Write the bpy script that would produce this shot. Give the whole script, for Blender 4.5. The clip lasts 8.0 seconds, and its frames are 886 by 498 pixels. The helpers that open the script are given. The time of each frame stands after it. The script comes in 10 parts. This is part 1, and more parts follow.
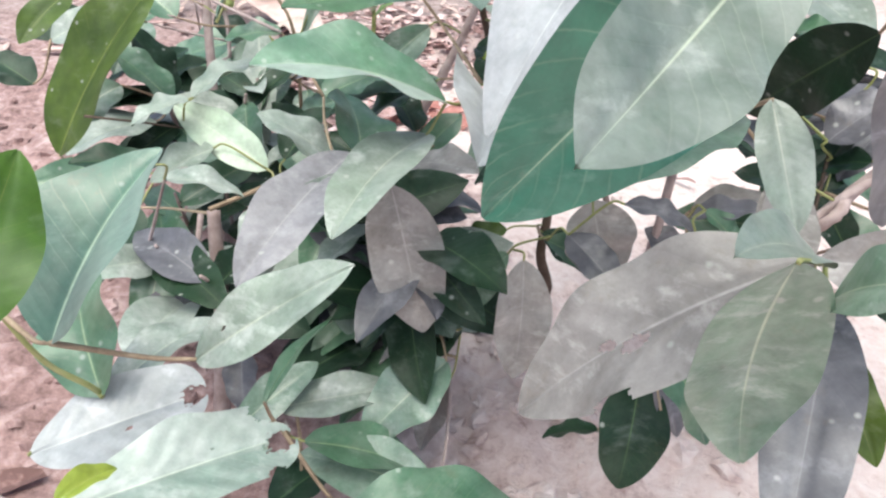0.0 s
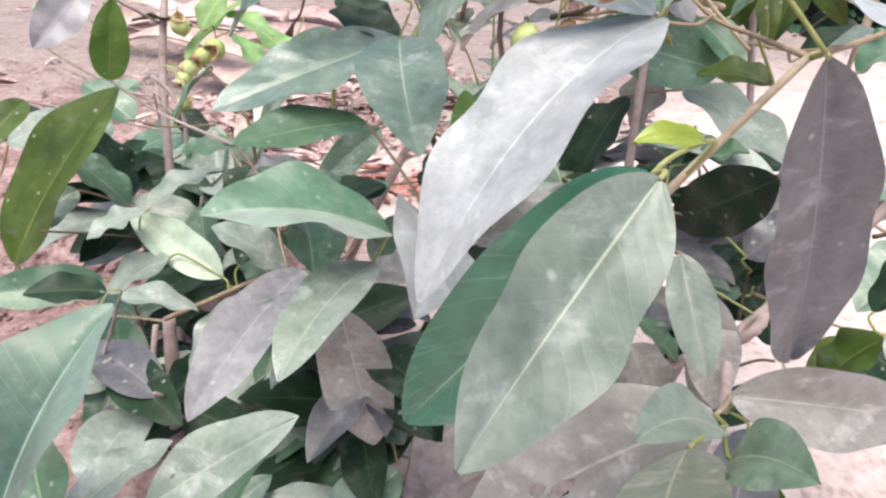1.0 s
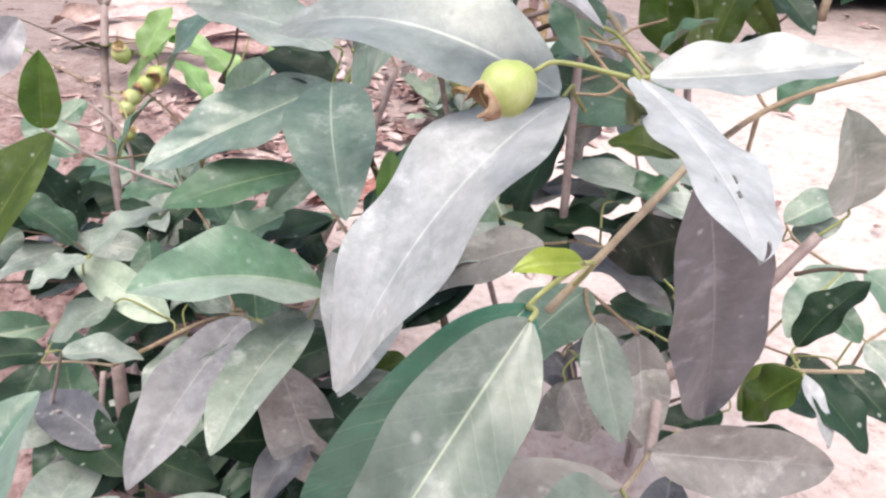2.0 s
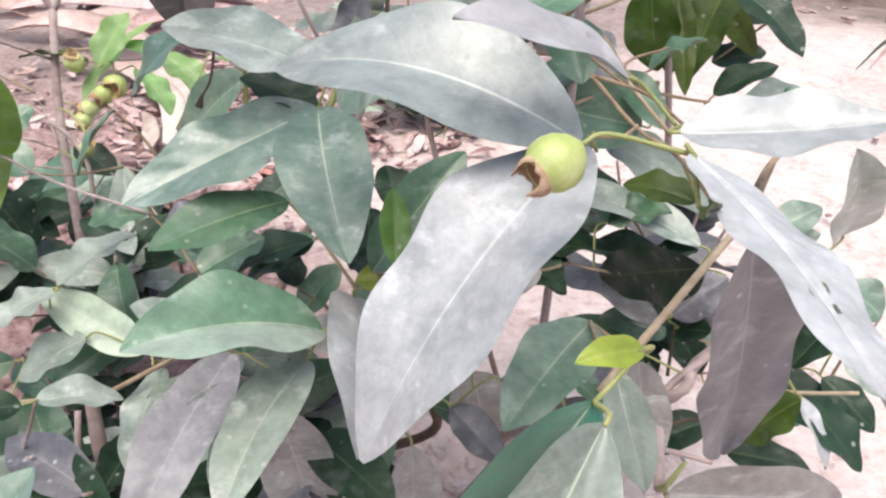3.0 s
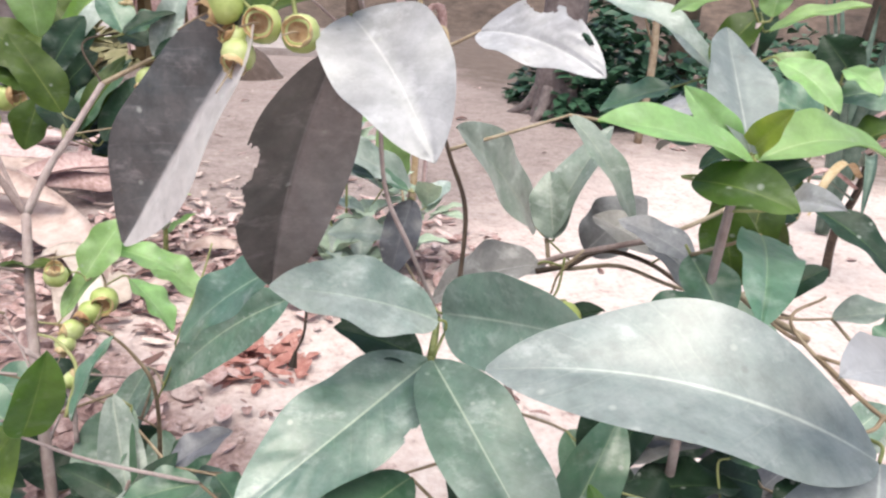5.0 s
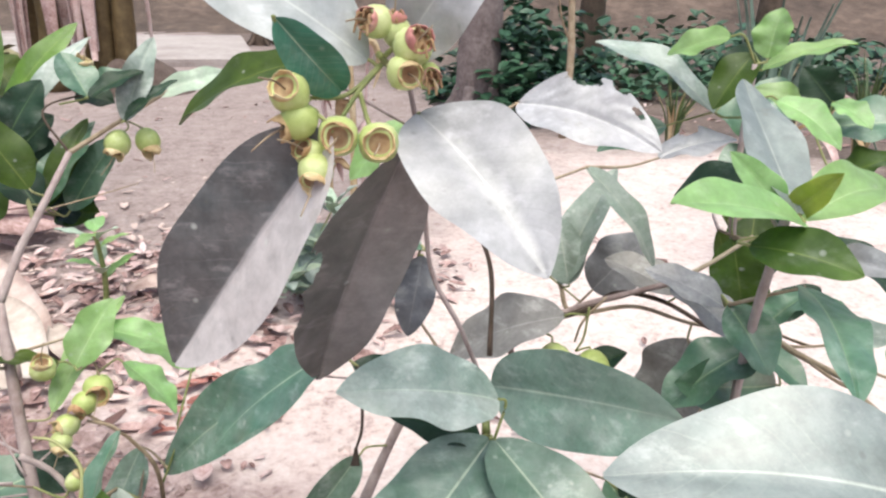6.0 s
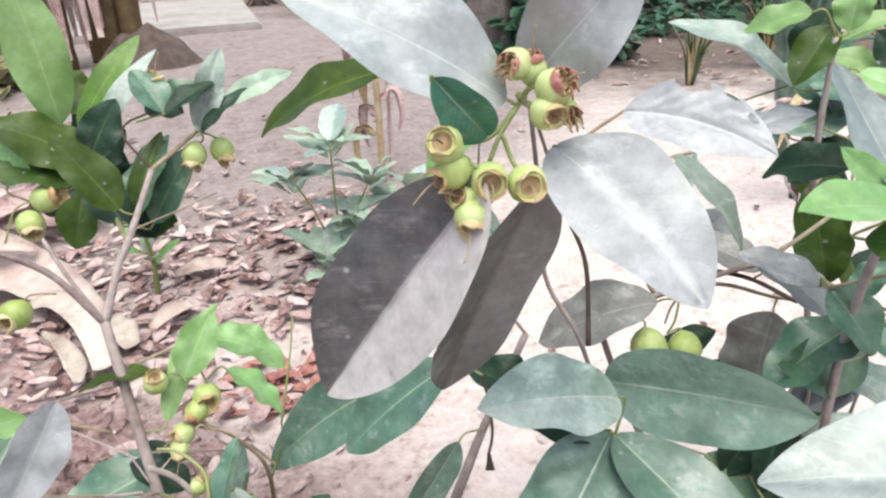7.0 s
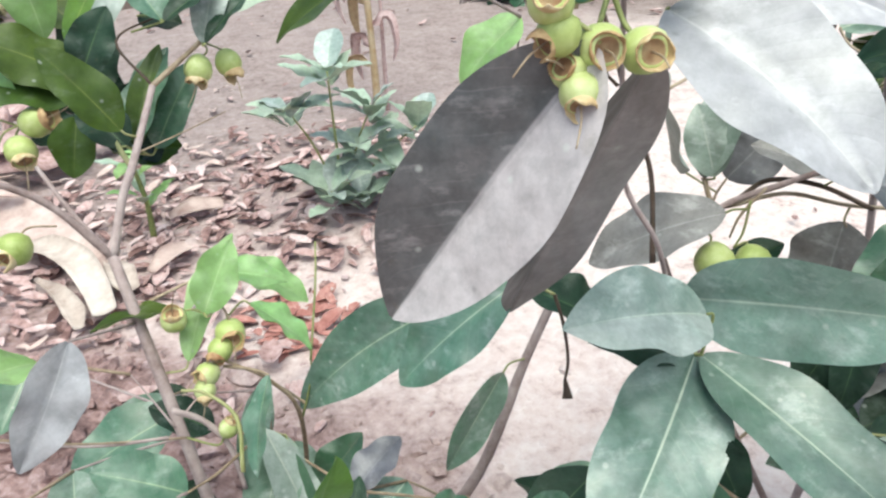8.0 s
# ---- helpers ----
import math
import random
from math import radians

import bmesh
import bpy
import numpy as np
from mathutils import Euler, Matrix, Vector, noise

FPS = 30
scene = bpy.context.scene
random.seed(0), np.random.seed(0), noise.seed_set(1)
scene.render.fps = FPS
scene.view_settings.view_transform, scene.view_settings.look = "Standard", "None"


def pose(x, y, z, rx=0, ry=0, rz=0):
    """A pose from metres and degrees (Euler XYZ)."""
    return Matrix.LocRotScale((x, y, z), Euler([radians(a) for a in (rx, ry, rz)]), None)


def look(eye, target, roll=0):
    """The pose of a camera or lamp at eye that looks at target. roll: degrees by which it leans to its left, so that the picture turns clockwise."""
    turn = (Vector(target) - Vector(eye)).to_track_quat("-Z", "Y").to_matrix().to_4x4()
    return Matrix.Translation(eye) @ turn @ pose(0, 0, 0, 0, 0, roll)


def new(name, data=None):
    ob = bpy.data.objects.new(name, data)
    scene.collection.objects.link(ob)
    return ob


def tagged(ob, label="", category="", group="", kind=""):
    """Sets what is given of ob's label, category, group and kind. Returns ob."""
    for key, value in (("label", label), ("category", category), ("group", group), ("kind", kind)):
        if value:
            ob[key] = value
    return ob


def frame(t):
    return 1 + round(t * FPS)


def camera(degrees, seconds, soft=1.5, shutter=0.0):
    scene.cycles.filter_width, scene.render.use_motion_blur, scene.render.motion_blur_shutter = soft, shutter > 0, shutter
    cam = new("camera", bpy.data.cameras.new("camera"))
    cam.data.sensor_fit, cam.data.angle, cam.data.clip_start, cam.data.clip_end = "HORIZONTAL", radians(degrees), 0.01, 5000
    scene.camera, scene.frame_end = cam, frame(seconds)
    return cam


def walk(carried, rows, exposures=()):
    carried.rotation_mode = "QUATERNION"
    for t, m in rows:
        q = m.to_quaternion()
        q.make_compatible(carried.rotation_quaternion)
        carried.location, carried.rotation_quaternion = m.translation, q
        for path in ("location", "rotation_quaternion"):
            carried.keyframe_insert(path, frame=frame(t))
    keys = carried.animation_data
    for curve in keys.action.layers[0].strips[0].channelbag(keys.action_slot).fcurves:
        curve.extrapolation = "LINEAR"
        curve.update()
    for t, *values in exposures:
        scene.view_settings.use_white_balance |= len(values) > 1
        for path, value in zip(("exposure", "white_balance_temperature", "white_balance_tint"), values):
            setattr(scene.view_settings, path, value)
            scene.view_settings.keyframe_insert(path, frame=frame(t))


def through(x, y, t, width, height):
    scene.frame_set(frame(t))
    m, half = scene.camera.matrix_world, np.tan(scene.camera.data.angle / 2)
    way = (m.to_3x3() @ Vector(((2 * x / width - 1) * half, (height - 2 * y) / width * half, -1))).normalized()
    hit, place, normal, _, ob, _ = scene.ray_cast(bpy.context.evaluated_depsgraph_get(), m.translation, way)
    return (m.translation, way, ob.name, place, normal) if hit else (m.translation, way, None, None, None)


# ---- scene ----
cam = camera(65.0, 8.0, soft=2.4)
PATH = [
    (0, (0.471, 0.416, 0.498), (0.182, 2.107, -0.530), 1.51),
    (0.5, (0.477, 0.421, 0.523), (0.219, 2.159, -0.432), 1.65),
    (1, (0.483, 0.423, 0.555), (0.276, 2.189, -0.359), 1.85),
    (1.5, (0.502, 0.437, 0.578), (0.297, 2.217, -0.311), -0.02),
    (1.7, (0.511, 0.439, 0.592), (0.331, 2.207, -0.327), 0.41),
    (2.8, (0.492, 0.465, 0.618), (0.453, 2.181, -0.408), 1.02),
    (3, (0.473, 0.471, 0.629), (0.485, 2.191, -0.392), 1.93),
    (3.5, (0.425, 0.507, 0.641), (0.569, 2.293, -0.247), 4.62),
    (4, (0.393, 0.529, 0.652), (0.612, 2.357, -0.129), 6.16),
    (4.5, (0.360, 0.562, 0.663), (0.684, 2.390, -0.082), 4.93),
    (5, (0.304, 0.576, 0.681), (0.675, 2.410, -0.026), 4.06),
    (5.2, (0.286, 0.585, 0.692), (0.685, 2.416, -0.008), 3.51),
    (6.3, (0.213, 0.634, 0.734), (0.842, 2.389, 0.009), 1.36),
    (6.5, (0.202, 0.638, 0.744), (0.810, 2.388, -0.008), 0.43),
    (7, (0.169, 0.647, 0.767), (0.704, 2.379, -0.079), -2.67),
    (7.5, (0.153, 0.669, 0.759), (0.656, 2.357, -0.187), -4.71),
    (8, (0.138, 0.702, 0.727), (0.674, 2.350, -0.271), -4.04),
]
walk(cam, [(t, look(eye, target, roll)) for t, eye, target, roll in PATH], exposures=[(0.0, 0.94, 6180, 1), (1.5, 0.78, 6480, 8), (3.0, 0.68, 6380, 7), (4.5, 0.66, 6370, 3), (6.0, 0.65, 6300, 1), (8.0, 0.66, 6040, -6)])

# ---- light ----
world = bpy.data.worlds.new("sky")
scene.world = world
world.use_nodes = True
wn, wl = world.node_tree.nodes, world.node_tree.links
wn.clear()
sky = wn.new("ShaderNodeTexSky")
sky.sky_type, sky.sun_disc = "NISHITA", False
sky.sun_elevation, sky.sun_rotation = radians(74), radians(192)
sky.air_density, sky.dust_density, sky.ozone_density = 0.6, 5.5, 0.4
wb = wn.new("ShaderNodeBackground")
wb.inputs["Strength"].default_value = 0.14
wo = wn.new("ShaderNodeOutputWorld")
wl.new(sky.outputs[0], wb.inputs[0])
wl.new(wb.outputs[0], wo.inputs[0])
sun_data = bpy.data.lights.new("sun", "SUN")
sun_data.energy, sun_data.angle, sun_data.color = 1.5, radians(75), (1.0, 0.95, 0.88)
sun = new("sun", sun_data)
sun.matrix_world = look((0.1, -0.4, 5.5), (0.4, 1.0, 0.5))


# ---- materials ----
def nodes_of(name):
    m = bpy.data.materials.new(name)
    m.use_nodes = True
    return m, m.node_tree.nodes, m.node_tree.links, m.node_tree.nodes["Principled BSDF"]


def ramp(ns, stops):
    r = ns.new("ShaderNodeValToRGB")
    els = r.color_ramp.elements
    while len(els) < len(stops):
        els.new(0.5)
    for e, (p, c) in zip(els, stops):
        e.position = p
        e.color = (*c, 1) if len(c) == 3 else c
    return r


def maths(ns, ls, op, a, b=None, c=None, clamp=False):
    m = ns.new("ShaderNodeMath")
    m.operation, m.use_clamp = op, clamp
    for k, v in enumerate((a, b, c)):
        if v is None:
            continue
        if isinstance(v, (int, float)):
            m.inputs[k].default_value = v
        else:
            ls.new(v, m.inputs[k])
    return m.outputs[0]


def noise_of(ns, ls, scale, detail=4.0, rough=0.55, vector=None, kind="Object"):
    n = ns.new("ShaderNodeTexNoise")
    n.inputs["Scale"].default_value, n.inputs["Detail"].default_value, n.inputs["Roughness"].default_value = scale, detail, rough
    if vector is None:
        tc = ns.new("ShaderNodeTexCoord")
        vector = tc.outputs[kind]
    ls.new(vector, n.inputs["Vector"])
    return n.outputs["Fac"]


def mixed(ns, ls, fac, a, b, mode="MIX"):
    m = ns.new("ShaderNodeMix")
    m.data_type, m.blend_type = "RGBA", mode
    for k, v in ((0, fac), (6, a), (7, b)):
        if isinstance(v, (int, float)):
            m.inputs[k].default_value = v
        elif isinstance(v, tuple):
            m.inputs[k].default_value = (*v, 1)
        else:
            ls.new(v, m.inputs[k])
    return m.outputs[2]


def bumped(ns, ls, bsdf, height, strength, distance):
    b = ns.new("ShaderNodeBump")
    b.inputs["Strength"].default_value, b.inputs["Distance"].default_value = strength, distance
    ls.new(height, b.inputs["Height"])
    ls.new(b.outputs[0], bsdf.inputs["Normal"])


def leaf_material(name, deep, light, rib, dust, dust_colour, rough, through=0.15, gloss=0.55, half_light=0.0):
    """A leaf blade: pale midrib, side veins, dust film and blotches. UV: along, across."""
    m, ns, ls, bsdf = nodes_of(name)
    uv = ns.new("ShaderNodeUVMap")
    uv.uv_map = "blade"
    sep = ns.new("ShaderNodeSeparateXYZ")
    ls.new(uv.outputs[0], sep.inputs[0])
    u, v = sep.outputs[0], sep.outputs[1]
    away = maths(ns, ls, "ABSOLUTE", maths(ns, ls, "MULTIPLY_ADD", v, 2.0, -1.0))
    info = ns.new("ShaderNodeObjectInfo")
    rand = info.outputs["Random"]
    tc = ns.new("ShaderNodeTexCoord")
    moved = ns.new("ShaderNodeVectorMath")
    moved.operation = "ADD"
    ls.new(tc.outputs["Object"], moved.inputs[0])
    shift = ns.new("ShaderNodeCombineXYZ")
    ls.new(maths(ns, ls, "MULTIPLY", rand, 37.0), shift.inputs[0])
    ls.new(shift.outputs[0], moved.inputs[1])
    pos = moved.outputs[0]
    big = noise_of(ns, ls, 22.0, 3.0, 0.55, pos)
    fine = noise_of(ns, ls, 240.0, 4.0, 0.65, pos)
    blot = noise_of(ns, ls, 60.0, 5.0, 0.6, pos)
    squeeze = ns.new("ShaderNodeVectorMath")
    squeeze.operation = "MULTIPLY"
    squeeze.inputs[1].default_value = (0.45, 0.45, 1.0)
    ls.new(pos, squeeze.inputs[0])
    streaked = squeeze.outputs[0]
    # side veins run forward from the midrib, a little wavy
    wob = maths(ns, ls, "MULTIPLY_ADD", blot, 0.5, -0.25)
    phase = maths(ns, ls, "ADD", maths(ns, ls, "MULTIPLY", u, 12.0), maths(ns, ls, "MULTIPLY", away, -2.3))
    phase = maths(ns, ls, "FRACT", maths(ns, ls, "ADD", phase, maths(ns, ls, "ADD", wob, rand)))
    tri = maths(ns, ls, "ABSOLUTE", maths(ns, ls, "MULTIPLY_ADD", phase, 2.0, -1.0))
    vein = maths(ns, ls, "SMOOTH_MIN", maths(ns, ls, "MULTIPLY_ADD", tri, 7.0, -6.0, clamp=True), 1.0, 0.1)
    pillow = maths(ns, ls, "MULTIPLY", tri, -1.0)
    half = maths(ns, ls, "MULTIPLY_ADD", u, -0.032, 0.046)
    ribm = maths(ns, ls, "MULTIPLY", maths(ns, ls, "SUBTRACT", half, away), 38.0, clamp=True)
    soft = maths(ns, ls, "MULTIPLY", maths(ns, ls, "SUBTRACT", 0.14, away), 5.0, clamp=True)
    base = mixed(ns, ls, ramp_fac(ns, ls, big, 0.3, 0.7), deep, light)
    broken = maths(ns, ls, "MULTIPLY", vein, ramp_fac(ns, ls, noise_of(ns, ls, 30.0, 3.0, 0.6, shift_of(ns, ls, pos)), 0.38, 0.62))
    base = mixed(ns, ls, maths(ns, ls, "MULTIPLY", broken, 0.13), base, rib)
    base = mixed(ns, ls, maths(ns, ls, "MULTIPLY", soft, 0.10), base, rib)
    smear = noise_of(ns, ls, 34.0, 6.0, 0.7, pos)
    film = maths(ns, ls, "ADD", maths(ns, ls, "MULTIPLY", ramp_fac(ns, ls, blot, 0.36, 0.66), 0.42), maths(ns, ls, "MULTIPLY", fine, 0.40))
    film = maths(ns, ls, "ADD", film, maths(ns, ls, "MULTIPLY", ramp_fac(ns, ls, smear, 0.40, 0.64), 0.36))
    # the film is a little thinner along the side veins
    film = maths(ns, ls, "MULTIPLY", film, maths(ns, ls, "MULTIPLY_ADD", maths(ns, ls, "POWER", tri, 3.0), -0.14, 1.02))
    film = maths(ns, ls, "MULTIPLY", film, maths(ns, ls, "MULTIPLY_ADD", rand, 0.4 * dust, dust * 0.82), clamp=True)
    if half_light:
        # one half of the blade paler: sky light on the fold, put into the film
        lit_half = maths(ns, ls, "MULTIPLY", ramp_fac(ns, ls, maths(ns, ls, "MULTIPLY_ADD", blot, 0.05, v), *((0.51, 0.56) if half_light > 0 else (0.53, 0.48))), maths(ns, ls, "MULTIPLY_ADD", blot, 0.5 * abs(half_light), 0.75 * abs(half_light)))
        film = maths(ns, ls, "ADD", film, lit_half, clamp=True)
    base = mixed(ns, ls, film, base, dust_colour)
    base = mixed(ns, ls, maths(ns, ls, "MULTIPLY", broken, 0.07), base, rib)
    # rubbed streaks of dust that follow the side veins
    smudge = ramp_fac(ns, ls, noise_of(ns, ls, 82.0, 5.0, 0.66, streaked), 0.55, 0.68)
    base = mixed(ns, ls, maths(ns, ls, "MULTIPLY", smudge, min(0.7, 0.06 + 0.9 * dust)), base, tuple(min(0.75, 1.3 * c) for c in dust_colour))
    base = mixed(ns, ls, maths(ns, ls, "MULTIPLY", ribm, maths(ns, ls, "MULTIPLY_ADD", blot, 0.5, 0.5)), base, rib)
    # small pale flecks and dark pricks
    vor = ns.new("ShaderNodeTexVoronoi")
    vor.inputs["Scale"].default_value = 85.0
    ls.new(pos, vor.inputs["Vector"])
    fleck = maths(ns, ls, "MULTIPLY", maths(ns, ls, "SUBTRACT", 0.19, vor.outputs["Distance"]), 9.0, clamp=True)
    pick = ns.new("ShaderNodeSeparateXYZ")
    ls.new(vor.outputs["Color"], pick.inputs[0])
    pale = maths(ns, ls, "MULTIPLY", fleck, maths(ns, ls, "GREATER_THAN", pick.outputs[0], 0.70))
    dark = maths(ns, ls, "MULTIPLY", fleck, maths(ns, ls, "LESS_THAN", pick.outputs[0], 0.06))
    rust = maths(ns, ls, "MULTIPLY", ramp_fac(ns, ls, noise_of(ns, ls, 48.0, 5.0, 0.7, shift_of(ns, ls, pos)), 0.62, 0.70), 0.22)
    base = mixed(ns, ls, rust, base, (0.16, 0.12, 0.075))
    base = mixed(ns, ls, maths(ns, ls, "MULTIPLY", pale, 0.45), base, (0.60, 0.62, 0.58))
    base = mixed(ns, ls, maths(ns, ls, "MULTIPLY", dark, 0.3), base, (0.03, 0.025, 0.015))
    hsv = ns.new("ShaderNodeHueSaturation")
    ls.new(maths(ns, ls, "MULTIPLY_ADD", rand, 0.03, 0.485), hsv.inputs["Hue"])
    # uneven tone: cloudy, and a little darker along the side veins
    cloud = maths(ns, ls, "MULTIPLY_ADD", ramp_fac(ns, ls, noise_of(ns, ls, 70.0, 6.0, 0.72, shift_of(ns, ls, pos)), 0.36, 0.64), 0.34, 0.84)
    cloud = maths(ns, ls, "MULTIPLY", cloud, maths(ns, ls, "MULTIPLY_ADD", maths(ns, ls, "POWER", tri, 4.0), -0.035, 1.0))
    ls.new(maths(ns, ls, "MULTIPLY", cloud, maths(ns, ls, "MULTIPLY_ADD", rand, 0.16, 0.91)), hsv.inputs["Value"])
    ls.new(base, hsv.inputs["Color"])
    ls.new(hsv.outputs[0], bsdf.inputs["Base Color"])
    ls.new(maths(ns, ls, "MULTIPLY_ADD", film, 0.14, rough), bsdf.inputs["Roughness"])
    bsdf.inputs["Specular IOR Level"].default_value = gloss
    ls.new(maths(ns, ls, "MULTIPLY", film, 0.8 * gloss), bsdf.inputs["Sheen Weight"])
    bsdf.inputs["Coat Weight"].default_value = 0.45 * gloss
    bsdf.inputs["Coat Roughness"].default_value = 0.30
    bsdf.inputs["Sheen Roughness"].default_value = 0.45
    h = maths(ns, ls, "MULTIPLY_ADD", vein, -0.18, maths(ns, ls, "MULTIPLY", pillow, 0.45))
    h = maths(ns, ls, "ADD", maths(ns, ls, "MULTIPLY", ribm, -1.2), maths(ns, ls, "ADD", h, maths(ns, ls, "MULTIPLY", blot, 0.8)))
    bumped(ns, ls, bsdf, h, 0.12, 0.0011)
    if through:
        tr = ns.new("ShaderNodeBsdfTranslucent")
        glow = (min(1.0, 1.5 * light[0]), min(1.0, 2.1 * light[1]), 0.95 * light[2])
        ls.new(mixed(ns, ls, 0.5, hsv.outputs[0], glow), tr.inputs[0])
        mx = ns.new("ShaderNodeMixShader")
        mx.inputs[0].default_value = through
        ls.new(bsdf.outputs[0], mx.inputs[1])
        ls.new(tr.outputs[0], mx.inputs[2])
        ls.new(mx.outputs[0], ns["Material Output"].inputs[0])
    return m


def shift_of(ns, ls, vector):
    """The same pattern space, moved well aside."""
    v = ns.new("ShaderNodeVectorMath")
    v.operation = "ADD"
    v.inputs[1].default_value = (3.7, 9.1, 5.3)
    ls.new(vector, v.inputs[0])
    return v.outputs[0]


def ramp_fac(ns, ls, fac, lo, hi):
    r = ns.new("ShaderNodeMapRange")
    r.inputs[1].default_value, r.inputs[2].default_value = lo, hi
    ls.new(fac, r.inputs[0])
    return r.outputs[0]


def rough_material(name, colours, scale, rough, bump, distance, second=6.0, pieces=0.0):
    """Two scales of noise through a ramp of colours, with relief."""
    m, ns, ls, bsdf = nodes_of(name)
    a = noise_of(ns, ls, scale, 6.0, 0.65)
    b = noise_of(ns, ls, scale / second, 3.0, 0.5)
    info = ns.new("ShaderNodeObjectInfo")
    f = maths(ns, ls, "ADD", maths(ns, ls, "MULTIPLY", a, 0.55), maths(ns, ls, "MULTIPLY", b, 0.45))
    f = maths(ns, ls, "ADD", f, maths(ns, ls, "MULTIPLY_ADD", info.outputs["Random"], 0.16, -0.08))
    if pieces:
        geo = ns.new("ShaderNodeNewGeometry")
        f = maths(ns, ls, "ADD", f, maths(ns, ls, "MULTIPLY_ADD", geo.outputs["Random Per Island"], pieces, -0.5 * pieces))
    r = ramp(ns, [(0.3 + 0.4 * k / (len(colours) - 1), c) for k, c in enumerate(colours)])
    ls.new(f, r.inputs[0])
    ls.new(r.outputs[0], bsdf.inputs["Base Color"])
    bsdf.inputs["Roughness"].default_value = rough
    bumped(ns, ls, bsdf, a, bump, distance)
    return m


